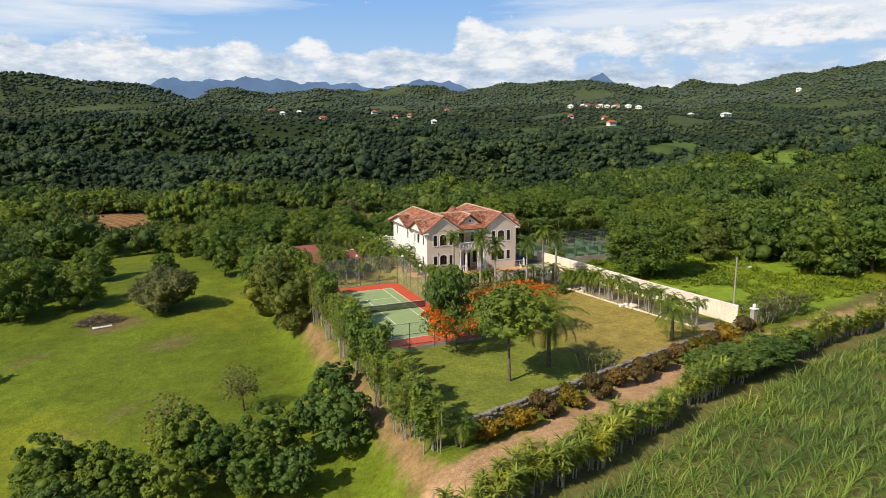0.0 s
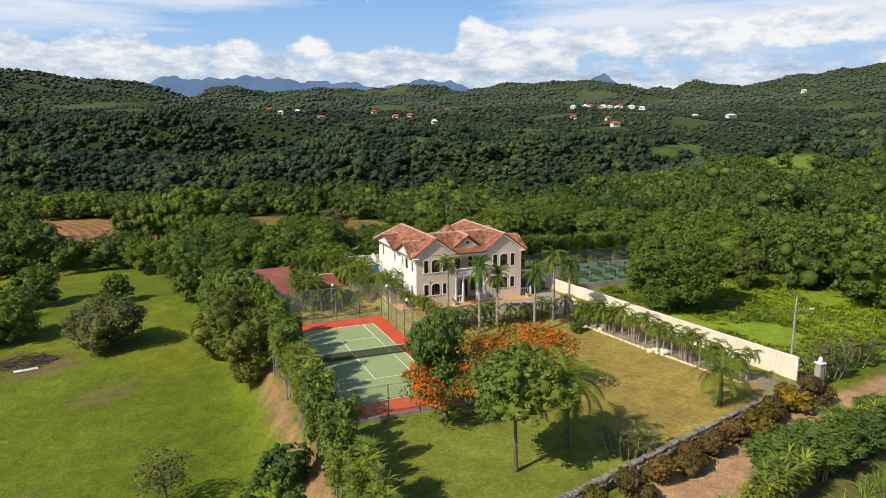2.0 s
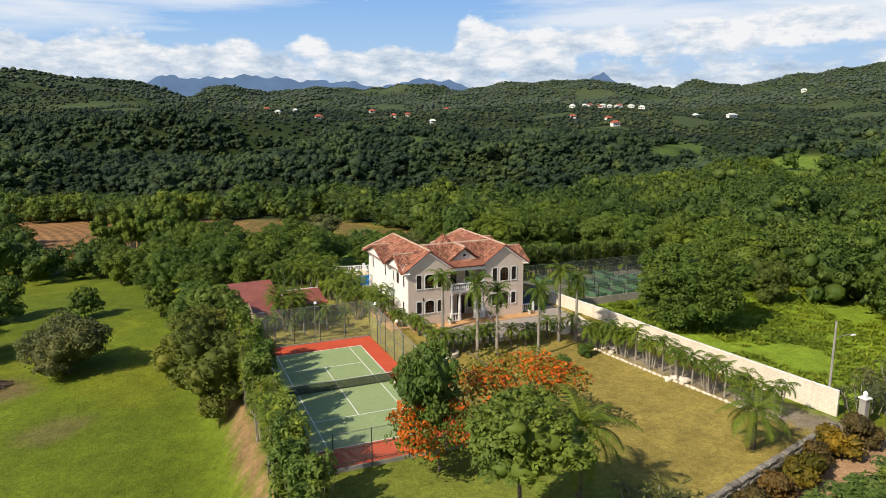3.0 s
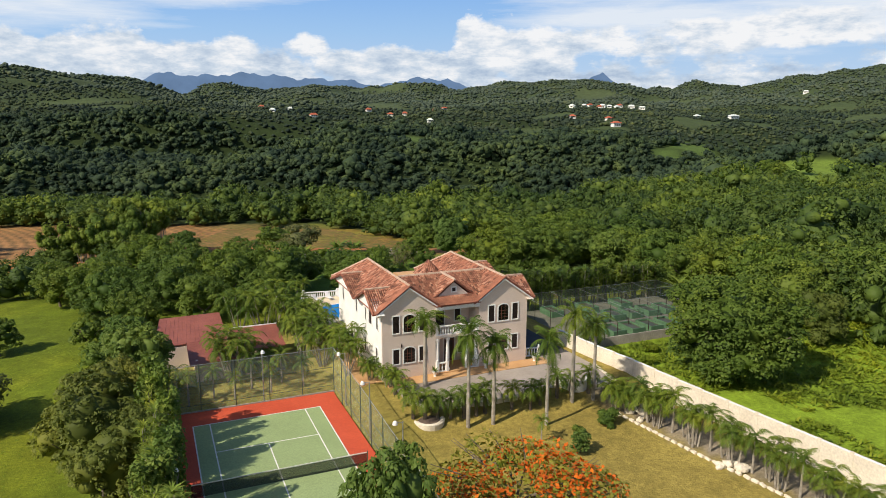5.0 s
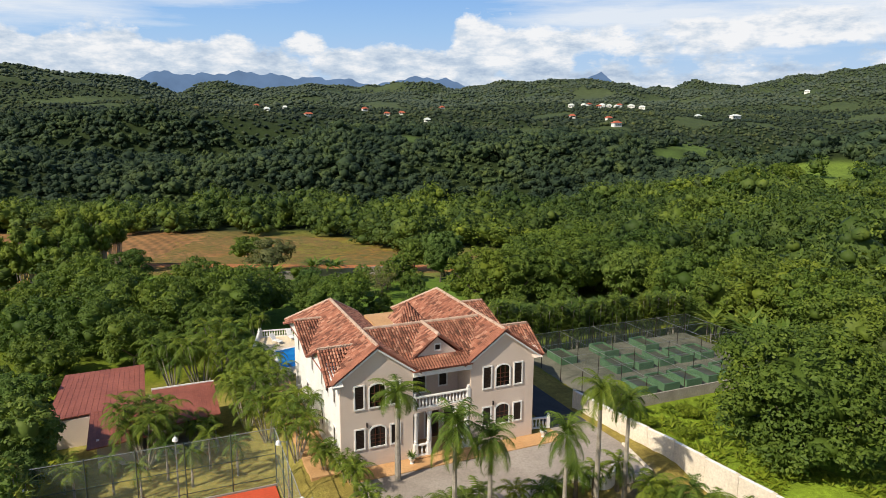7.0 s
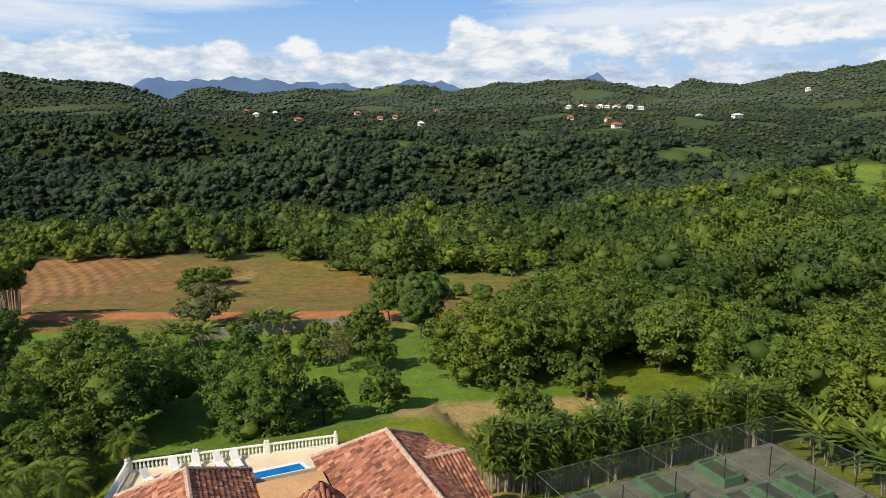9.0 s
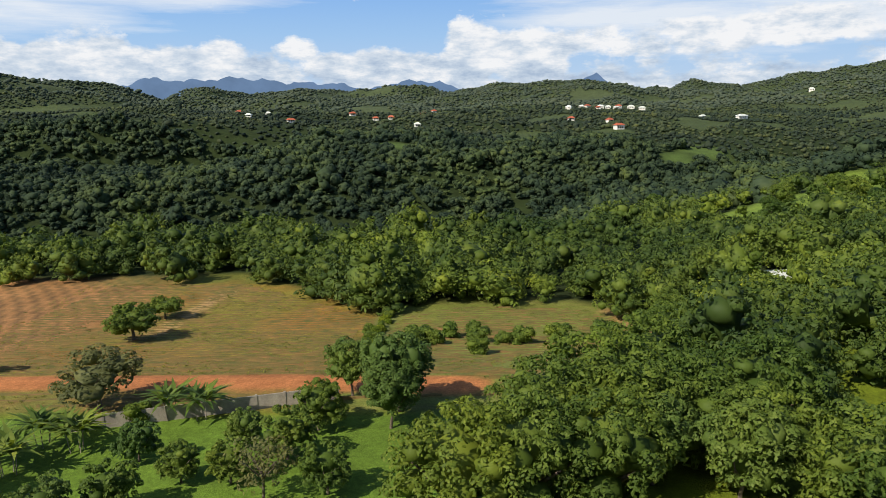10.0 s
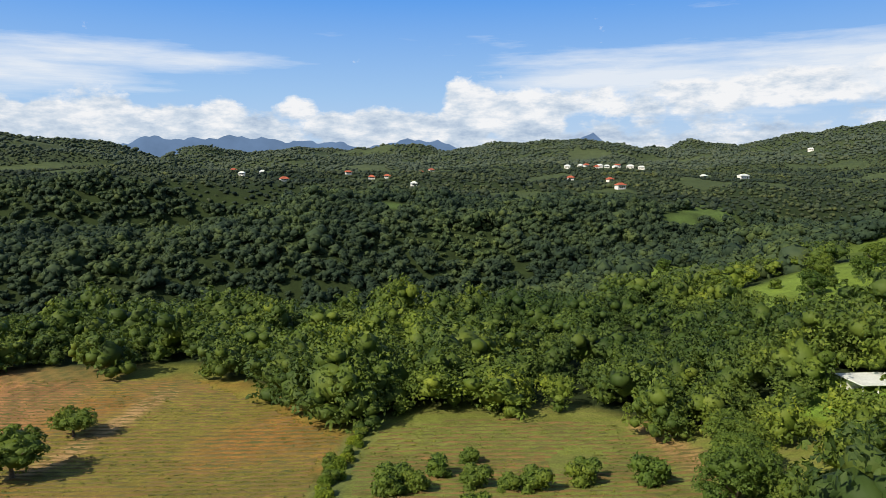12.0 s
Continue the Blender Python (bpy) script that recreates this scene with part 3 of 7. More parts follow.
def ball(rng, centre, radii, rough=0.16, sub=2):
    """A rough lump of foliage inside the leaves."""
    bm = bmesh.new()
    bmesh.ops.create_icosphere(bm, subdivisions=sub, radius=1)
    v = np.array([p.co[:] for p in bm.verts])
    f = np.array([[p.index for p in q.verts] for q in bm.faces])
    bm.free()
    k = rng.random(3) * 9
    n = np.sin(v[:, 0] * 3.1 + k[0]) * np.sin(v[:, 1] * 3.7 + k[1]) + 0.6 * np.sin(v[:, 2] * 5 + v[:, 0] * 4 + k[2])
    v = v * (1 + rough * n[:, None] + rough * 0.5 * rng.normal(size=(len(v), 1)) * (sub > 1))
    return v * np.asarray(radii) + np.asarray(centre), f


def joined(chunks):
    """Joins vertex and face arrays; triangles become degenerate-free quads by splitting into two lists."""
    vs, q4, q3, n = [], [], [], 0
    for v, f in chunks:
        vs.append(v)
        (q4 if f.shape[1] == 4 else q3).append(f + n)
        n += len(v)
    tri = [np.concatenate(q3)] if q3 else []
    for q in q4:
        tri += [q[:, [0, 1, 2]], q[:, [0, 2, 3]]]
    return np.concatenate(vs), np.concatenate(tri)


def lobes_of(rng, n, r, h0, h1, flat=0.75, small=0.5):
    """Lobes of a broad crown: a centre lobe and others round and above it."""
    c, s = [(0, 0, (h0 + h1) / 2)], [(r * 0.72, r * 0.72, (h1 - h0) * 0.44)]
    for i in range(n):
        a = 2.4 * i + rng.random() * 0.9
        q = r * (0.35 + 0.35 * rng.random())
        k = r * (small * (0.75 + 0.5 * rng.random()))
        z = h0 + (h1 - h0) * (0.14 + 0.66 * rng.random())
        c.append((q * math.cos(a), q * math.sin(a), z))
        s.append((k, k, k * flat))
    return c, s


def clumps_on(rng, centres, radii, n, k):
    """Leafy clumps over the outside of a set of lobes; k: a clump's share of the mean lobe."""
    centres, radii = np.asarray(centres, float), np.asarray(radii, float)
    size = radii.mean() * k
    w = radii[:, 0] * radii[:, 2]
    out = []
    for _ in range(n * 12):
        i = rng.choice(len(centres), p=w / w.sum())
        d = rng.normal(size=3)
        d /= np.linalg.norm(d)
        if d[2] < -0.55:
            continue
        p = centres[i] + d * radii[i]
        if (np.sum(((p - centres) / radii) ** 2, axis=1) < 0.80).any():
            continue
        if out and np.min(np.linalg.norm(np.array(out) - p, axis=1)) < size * 1.05:
            continue
        out.append(p)
        if len(out) == n:
            break
    q = size * (0.75 + 0.5 * rng.random(len(out)))
    return np.array(out), np.stack([q, q, q * 0.85], -1)


def trunk_bm(rng, h, r, spread, limbs=5, lean=0.1, fork=0.45):
    bm = bmesh.new()
    top = Vector((lean * h * (rng.random() - 0.5), lean * h * (rng.random() - 0.5), h * fork))
    tube(bm, (0, 0, -0.4), (top.x * 0.4, top.y * 0.4, h * fork * 0.5), r * 1.25, r * 0.9)
    tube(bm, (top.x * 0.4, top.y * 0.4, h * fork * 0.5), top, r * 0.9, r * 0.75)
    for i in range(limbs):
        a = 2 * math.pi * i / limbs + rng.random()
        mid = top + Vector((math.cos(a), math.sin(a), 0)) * spread * 0.4 + Vector((0, 0, h * 0.2))
        tube(bm, top, mid, r * 0.6, r * 0.4, 6)
        tube(bm, mid, mid + Vector((math.cos(a + 0.4), math.sin(a + 0.4), 0)) * spread * 0.4 + Vector((0, 0, h * 0.2)), r * 0.4, r * 0.12, 5)
    return bm


def make_tree(name, label, seed, r, h0, h1, n_lobes, leaves, size, leaf_mat, bark=BARK, limbs=5, flat=0.75, small=0.5, core=0.82, trunk_r=None, group="", flowers=0, lo=-0.65, sub=2, clumps=0, clump=0.36):
    """A broad-leaved tree: trunk with limbs, crown of leaf sprays over lobes."""
    rng = np.random.default_rng(seed)
    root = thing(name, pose(0, 0, -500), label, "tree" if "tree" in name else "bush", group)
    part("trunk", trunk_bm(rng, h1, trunk_r or max(0.08, r * 0.055), r, limbs, fork=max(0.15, min(0.5, (h0 + 0.15 * (h1 - h0)) / h1))), bark, root)
    c, s = lobes_of(rng, n_lobes, r, h0, h1, flat, small)
    if clumps:
        cc, cs = clumps_on(rng, c, s, clumps, clump)
        chunks = [leaf_cloud(rng, cc, cs, leaves, size, 1.0, lo=-0.3, mess=0.30, lift=0.25)]
    else:
        chunks = [leaf_cloud(rng, c, s, leaves, size, lo=lo)]
    if core:
        chunks += [ball(rng, p, np.array(q) * core, 0.14, sub) for p, q in zip(c, s)]
    v, f = joined(chunks)
    part_mesh("crown", mesh_from("crown", v, f, leaf_mat), None, root)
    if flowers:
        up = [(np.array(p) + (0, 0, 0.12)) for p in c][1::2]
        v, q = leaf_cloud(rng, up, np.array(s)[1::2] * 1.03, flowers, size * 0.9, lo=-0.1)
        part_mesh("blossom", mesh_from("blossom", v, q, FLOWER), None, root, "orange-red blossom")
    return root


def plant(proto, x, y, s=1.0, turn=None, dz=0.0, sz=None, rng=RNG):
    m = Matrix.Translation((x, y, float(land(x, y)) + dz)) @ Matrix.Rotation(turn if turn is not None else rng.random() * 6.28, 4, "Z")
    ob = copy_thing(proto, m)
    ob.scale = (s, s, sz or s)
    return ob


def frond_mesh(rng, n, length, rise, leaflets, width, droop, mat, name="fronds", up=0.0):
    """A head of feather palm leaves."""
    vs, fs, k = [], [], 0
    for i in range(n):
        a = 2.4 * i + rng.random() * 0.5
        e = rise * (1 - 1.35 * (i / n)) + 0.12 * rng.normal()
        L = length * (0.8 + 0.35 * rng.random())
        dirv, side = np.array([math.cos(a), math.sin(a), 0]), np.array([-math.sin(a), math.cos(a), 0])
        pt, prev = np.array([0, 0, up]), None
        for j in range(leaflets + 1):
            s = j / leaflets
            ang = e + 0.15 - droop * s
            prev = pt
            pt = pt + (dirv * math.cos(ang) + np.array([0, 0, math.sin(ang)])) * L / leaflets
            w = width * (math.sin(math.pi * min(1, 0.16 + 0.80 * s)) + 0.06)
            if s > 0.08:
                for sg in (1, -1):
                    tip = pt + side * sg * w * 0.86 + (pt - prev) / (np.linalg.norm(pt - prev) + 1e-9) * w * 0.5 + np.array([0, 0, -w * (0.25 + 0.35 * rng.random())])
                    vs += [prev, prev * 0.1 + pt * 0.9, tip]
                    fs.append((k, k + 1, k + 2))
                    k += 3
            r = 0.022 * (1 - 0.7 * s)
            vs += [prev + side * r, prev - side * r, pt]
            fs.append((k, k + 1, k + 2))
            k += 3
    return mesh_from(name, np.array(vs), np.array(fs), mat)


def make_palm(name, label, seed, h, r, n, length, bark, rise=1.1, width=0.55, droop=1.6, leaflets=12, shaft=0.0, group="", mat=None, lean=0.0):
    rng = np.random.default_rng(seed)
    root = thing(name, pose(0, 0, -500), label, "palm", group)
    bm = bmesh.new()
    k = 5
    for i in range(k):
        a, b = i / k, (i + 1) / k
        tube(bm, (lean * h * a * a, 0, h * a - (0.4 if i == 0 else 0)), (lean * h * b * b, 0, h * b), r * (1.25 - 0.45 * a), r * (1.25 - 0.45 * b))
    part("trunk", bm, bark, root)
    if shaft:
        part("crownshaft", tube(bmesh.new(), (lean * h, 0, h), (lean * h, 0, h + shaft), r * 0.85, r * 0.4), LEAF_BRIGHT, root, "smooth green crownshaft")
    ob = part_mesh("fronds", frond_mesh(rng, n, length, rise, leaflets, width, droop, mat or LEAF_PALM), None, root)
    ob.location = (lean * h, 0, h + shaft * 0.9)
    return root


def make_clump_palm(name, label, seed, stems, h, spread, length, mat=None, leaves=9):
    rng = np.random.default_rng(seed)
    root = thing(name, pose(0, 0, -500), label, "palm", "clumping palms")
    for i in range(stems):
        a = 2 * math.pi * i / stems + rng.random()
        hh = h * (0.7 + 0.4 * rng.random())
        base, top = (0.25 * math.cos(a), 0.25 * math.sin(a), -0.3), (spread * math.cos(a), spread * math.sin(a), hh)
        part("stem", tube(bmesh.new(), base, top, 0.075, 0.05, 6), PALE_BARK, root)
        ob = part_mesh("fronds", frond_mesh(rng, leaves, length, 1.25, 15, 0.46, 1.9, mat or LEAF_PALM), None, root)
        ob.location = top
    return root


def make_bamboo(name, label, seed, culms, h, r):
    """A thicket of arching culms with hanging plumes of narrow leaves."""
    rng = np.random.default_rng(seed)
    root = thing(name, pose(0, 0, -500), label, "bamboo", "bamboo by the field")
    c, s = [], []
    for i in range(culms):
        bm = bmesh.new()
        a, q, hh = rng.random() * 6.283, r * 0.35 * math.sqrt(rng.random()), h * rng.uniform(0.65, 1.0)
        d = Vector((math.cos(a), math.sin(a), 0))
        pts = [d * q + Vector((0, 0, -0.4)), d * (q * 1.3) + Vector((0, 0, hh * 0.55)), d * (q + 0.22 * r) + Vector((0, 0, hh * 0.86)), d * (q + 0.55 * r) + Vector((0, 0, hh))]
        for k in range(3):
            tube(bm, pts[k], pts[k + 1], 0.07 - 0.018 * k, 0.05 - 0.018 * k, 5)
        for f in (0.25, 0.5, 0.75, 1.0):
            p = pts[1].lerp(pts[2], f) if f < 0.7 else pts[2].lerp(pts[3], f)
            c.append(np.array(p) + rng.normal(size=3) * 0.25)
            k = rng.uniform(0.55, 1.0) * r * 0.22
            s.append((k, k, k * 1.25))
        part("culm", bm, PALE_BARK, root)
    v, f = joined([leaf_cloud(rng, c, s, 4200, 0.30, 0.9, 0.3, 0.45, -0.5, 0.3)] + [ball(rng, p, np.array(q) * 0.7, 0.14, 0) for p, q in zip(c, s)])
    part_mesh("leaves", mesh_from("leaves", v, f, LEAF_BAMBOO), None, root)
    return root


def tuft(rng, n, length, width, lift=1.1, droop=0.8, seg=2):
    """Sword leaves from one point."""
    vs, fs, k = [], [], 0
    for i in range(n):
        a = rng.random() * 6.283
        e = lift * (0.35 + 0.75 * rng.random())
        L = length * (0.7 + 0.5 * rng.random())
        dv, sd = np.array([math.cos(a), math.sin(a), 0]), np.array([-math.sin(a), math.cos(a), 0])
        pts = [np.zeros(3)]
        for j in range(1, seg + 1):
            ang = e - droop * (j / seg)
            pts.append(pts[-1] + (dv * math.cos(ang) + np.array([0, 0, math.sin(ang)])) * L / seg)
        w = width * 0.5
        vs += [pts[0] - sd * w * 0.5, pts[0] + sd * w * 0.5, pts[1] + sd * w, pts[1] - sd * w, pts[-1]]
        fs += [(k, k + 1, k + 2), (k, k + 2, k + 3), (k + 3, k + 2, k + 4)]
        k += 5
    return np.array(vs), np.array(fs)


def make_cane_shrub(name, label, seed, stems, h, heads, leaf, mat, group="", spread=0.5, bark=PALE_BARK, cat="shrub"):
    """A shrub of bare canes with tufts of sword leaves up their length."""
    rng = np.random.default_rng(seed)
    root = thing(name, pose(0, 0, -500), label, cat, group)
    chunks = []
    for i in range(stems):
        a, q = rng.random() * 6.283, spread * math.sqrt(rng.random())
        hh = h * (0.7 + 0.35 * rng.random())
        b, tp = Vector((q * math.cos(a), q * math.sin(a), -0.3)), Vector((1.5 * q * math.cos(a), 1.5 * q * math.sin(a), hh))
        part("stem", tube(bmesh.new(), b, tp, 0.05, 0.03, 5), bark, root)
        for j in range(heads):
            f = 1 - 0.62 * j / max(1, heads)
            p = b.lerp(tp, f)
            v, fc = tuft(rng, 16, leaf * (1.0 if j else 1.15), 0.11 * leaf / 0.7)
            chunks.append((v + np.array(p) + rng.normal(size=3) * 0.12 * spread, fc))
    v, f = joined(chunks)
    part_mesh("leaves", mesh_from("leaves", v, f, mat), None, root)
    return root


def woodland(name, label, spots, rng, protos, mat):
    """Many trees as one piece of stuff. spots: x, y, z, size, height factor; protos: lists of vertices and triangles."""
    vs, fs, n = [], [], 0
    which = rng.integers(0, len(protos), len(spots))
    turn = rng.random(len(spots)) * 6.283
    for k, (pv, pf) in enumerate(protos):
        sel = np.where(which == k)[0]
        if not len(sel):
            continue
        c, s = np.cos(turn[sel]), np.sin(turn[sel])
        S, Hh = spots[sel, 3], spots[sel, 4]
        X = (pv[None, :, 0] * c[:, None] - pv[None, :, 1] * s[:, None]) * S[:, None] + spots[sel, 0][:, None]
        Y = (pv[None, :, 0] * s[:, None] + pv[None, :, 1] * c[:, None]) * S[:, None] + spots[sel, 1][:, None]
        Z = pv[None, :, 2] * (S * Hh)[:, None] + spots[sel, 2][:, None]
        vs.append(np.stack([X, Y, Z], -1).reshape(-1, 3))
        fs.append((pf[None] + (np.arange(len(sel)) * len(pv))[:, None, None] + n).reshape(-1, 3))
        n += len(sel) * len(pv)
    me = mesh_from(name, np.concatenate(vs), np.concatenate(fs), mat)
    return tagged(new(name, me), label, "woodland", kind="stuff")


def crown_proto(seed, r, h0, h1, lobes, leaves, size, sub=1, small=0.5, flat=0.75, core=0.9, clumps=0, clump=0.4):
    rng = np.random.default_rng(seed)
    c, s = lobes_of(rng, lobes, r, h0, h1, flat, small)
    chunks = [ball(rng, p, np.array(q) * core, 0.16, sub) for p, q in zip(c, s)]
    if clumps:
        cc, cs = clumps_on(rng, c, s, clumps, clump)
        chunks.append(leaf_cloud(rng, cc, cs, leaves, size, 1.0, lo=-0.3, mess=0.28, lift=0.25))
    elif leaves:
        chunks.append(leaf_cloud(rng, c, s, leaves, size, 0.9, mess=0.32))
    return joined(chunks)


# ---------------------------------------------------------------- tennis court
def build_court():
    slab = thing("tennis_court", pose(0, 0, 0), "green tennis court with red surround and white lines", "tennis court")
    part("surround", boxed(-7.5, -15.2, -0.4, 7.5, 14.85, 0.04, bevel=0.02), COURT_RED, slab)
    part("playing_surface", boxed(-5.485, -11.885, -0.1, 5.485, 11.885, 0.05), COURT_GREEN, slab)
    w = 0.05
    X, S, Y, V = 5.485, 4.115, 11.885, 6.4

    def line(x0, y0, x1, y1):
        part("line", boxed(min(x0, x1) - w, min(y0, y1) - w, 0.03, max(x0, x1) + w, max(y0, y1) + w, 0.056), LINE_WHITE, slab)

    for sx in (-1, 1):
        line(sx * X, -Y, sx * X, Y)
        line(sx * S, -Y + 2 * w + 0.01, sx * S, Y - 2 * w - 0.01)
    for sy in (-1, 1):
        line(-X + 2 * w + 0.01, sy * Y, X - 2 * w - 0.01, sy * Y)
        line(-S + 2 * w + 0.01, sy * V, S - 2 * w - 0.01, sy * V)
    line(0, -V + 2 * w + 0.01, 0, V - 2 * w - 0.01)
    part("kerb", boxed(-7.62, -15.32, -0.4, 7.62, -15.21, 0.12), CONCRETE, slab)
    part("kerb", boxed(-7.62, 14.86, -0.4, 7.62, 14.97, 0.14), CONCRETE, slab)
    net = thing("tennis_net", pose(0, 0, 0.05), "dark tennis net with white band", "tennis net")
    for x in (-6.4, 6.4):
        part("post", tube(bmesh.new(), (x, 0, 0), (x, 0, 1.1), 0.05), STEEL_GREEN, net)
    part("mesh", boxed(-6.35, -0.01, 0.03, 6.35, 0.01, 0.95), NET_DARK, net)
    part("band", boxed(-6.35, -0.02, 0.95, 6.35, 0.02, 1.02), LINE_WHITE, net)


def build_fence():
    """Wire fence round the court: posts, rails, netting, floodlights on the taller posts."""
    x0, x1, y0, y1 = -7.6, 7.6, -15.3, 14.95
    for name, a, b, h in (("far", (x0, y1), (x1, y1), 4.5), ("near", (x0, y0), (x1, y0), 3.0), ("west", (x0, y0), (x0, y1), 3.0), ("east", (x1, y0), (x1, y1), 4.5)):
        root = thing("court_fence", pose(0, 0, 0), "tall wire mesh fence on green steel posts beside the court", "fence", "fence round the court")
        a, b = Vector((*a, 0)), Vector((*b, 0))
        n = max(2, round((b - a).length / 3.0))
        hs = lambda f: (3.0 + 1.5 * f) if name == "east" else h
        for i in range(n + 1):
            if name in ("far", "near") and i in (0, n):
                continue
            p = a.lerp(b, i / n)
            part("post", tube(bmesh.new(), p - Vector((0, 0, 0.3)), p + Vector((0, 0, hs(i / n))), 0.045, sides=6), STEEL_GREEN, root)
        for z in (0.15, 0.55, 0.98):
            part("rail", tube(bmesh.new(), a + Vector((0, 0, hs(0) * z)), b + Vector((0, 0, hs(1) * z)), 0.028, sides=6), STEEL_GREEN if z < 0.9 else STEEL, root)
        bm = bmesh.new()
        d = (b - a).normalized().cross(Vector((0, 0, 1))) * 0.006
        vs = [bm.verts.new(p) for p in (a - d + Vector((0, 0, 0.1)), b - d + Vector((0, 0, 0.1)), b - d + Vector((0, 0, hs(1))), a - d + Vector((0, 0, hs(0))),
                                        a + d + Vector((0, 0, 0.1)), b + d + Vector((0, 0, 0.1)), b + d + Vector((0, 0, hs(1))), a + d + Vector((0, 0, hs(0))))]
        for f in ((3, 2, 1, 0), (4, 5, 6, 7), (0, 1, 5, 4), (1, 2, 6, 5), (2, 3, 7, 6), (3, 0, 4, 7)):
            bm.faces.new([vs[k] for k in f])
        part("netting", bm, NET_GREY, root)
    proto = thing("floodlight_pole", pose(0, 0, -500), "slim grey pole with a white floodlight by the court", "floodlight", "court floodlights")
    part("pole", tube(bmesh.new(), (0, 0, -0.3), (0, 0, 5.0), 0.06, 0.045, 8), STEEL, proto)
    bm = tube(bmesh.new(), (0, 0, 4.9), (0.55, 0, 5.05), 0.03, 0.03, 6)
    part("arm", bm, STEEL, proto)
    part("lamp_head", turned(bmesh.new(), [(0.06, 0.12), (0.16, 0.02), (0.20, -0.16), (0.12, -0.2)], (0.58, 0, 5.03)), TRIM, proto, "white bell-shaped lamp head")
    for x, y, t in ((1.0, 15.2, -90), (7.85, 11.5, 180), (7.85, 4.0, 180), (7.85, -4.0, 180), (-7.85, 11.0, 0), (-7.85, 4.0, 0), (-7.85, -5.0, 0)):
        copy_thing(proto, pose(x, y, 0, 0, 0, t))
    for o in (*proto.children_recursive, proto):
        bpy.data.objects.remove(o)


build_court()
build_fence()


# ---------------------------------------------------------------- the house
EAVE, RIDGE, FRONT = 7.85, 10.25, 12.76
LX, RX, HALF = 14.65, 24.85, 3.35


def roof_planes():
    """Roof faces: name, corner list (eave first), and the way up the slope is found from them."""
    out = []
    for cx in (LX, RX):
        w, e = cx - HALF, cx + HALF
        out.append([(w, 29.6, EAVE), (w, FRONT, EAVE), (cx, FRONT, RIDGE), (cx, 26.3, RIDGE)])
        out.append([(e, FRONT, EAVE), (e, 29.6, EAVE), (cx, 26.3, RIDGE), (cx, FRONT, RIDGE)])
        out.append([(e, 29.6, EAVE), (w, 29.6, EAVE), (cx, 26.3, RIDGE)])
        for py, z, lo, hi in ((15.8, 9.5, 13.03, 19.5), (24.2, 9.3, 19.7, 28.9)):
            tip, s = (cx - HALF - 0.35, -1) if cx == LX else (cx + HALF + 0.35, 1)
            inner = cx + s * 0.9
            a, b = [(tip, lo, EAVE - 0.1), (inner, lo, EAVE - 0.1), (inner, py, z), (tip, py, z)], [(tip, hi, EAVE - 0.1), (inner, hi, EAVE - 0.1), (inner, py, z), (tip, py, z)]
            out.append(a if s < 0 else [a[1], a[0], a[3], a[2]])
            out.append([b[1], b[0], b[3], b[2]] if s < 0 else b)
    out.append([(LX + 2.7, 12.7, 8.0), (RX - 2.7, 12.7, 8.0), (RX, 17.2, 10.15), (LX, 17.2, 10.15)])
    out.append([(RX, 21.2, 8.6), (LX, 21.2, 8.6), (LX, 17.2, 10.15), (RX, 17.2, 10.15)])
    dx, sp = 19.75, 2.15
    out.append([(dx - sp, 17.0, 8.55), (dx - sp, 13.75, 8.55), (dx, 13.75, 10.2), (dx, 17.2, 10.2)])
    out.append([(dx + sp, 13.75, 8.55), (dx + sp, 17.0, 8.55), (dx, 17.2, 10.2), (dx, 13.75, 10.2)])
    hx, hy, q = 20.2, 21.9, 1.2
    for a, b in (((-q, -q), (q, -q)), ((q, -q), (q, q)), ((q, q), (-q, q)), ((-q, q), (-q, -q))):
        out.append([(hx + a[0], hy + a[1], 9.0), (hx + b[0], hy + b[1], 9.0), (hx, hy, 10.6)])
    return out


def plane_frame(pts):
    p = [Vector(q) for q in pts]
    n = (p[1] - p[0]).cross(p[2] - p[0]).normalized()
    if n.z < 0:
        n = -n
    side = Vector((0, 0, 1)).cross(n)
    side = side.normalized() if side.length > 1e-6 else Vector((1, 0, 0))
    up = n.cross(side)
    return p, n, side, up


def inside(poly, a, b):
    hit = False
    for (x0, y0), (x1, y1) in zip(poly, poly[1:] + poly[:1]):
        if (y0 > b) != (y1 > b) and a < (x1 - x0) * (b - y0) / (y1 - y0) + x0:
            hit = not hit
    return hit


def tile_mesh():
    vs, fs, k = [], [], 5
    for j, (yy, r, lift) in enumerate(((0.0, 0.112, 0.055), (0.39, 0.090, 0.015))):
        for i in range(k):
            a = math.pi * i / (k - 1)
            vs.append((r * math.cos(a), yy, r * 0.95 * math.sin(a) + lift))
    for i in range(k - 1):
        fs.append((i, i + 1, k + i + 1, k + i))
    return np.array(vs), np.array(fs)[:, ::-1]


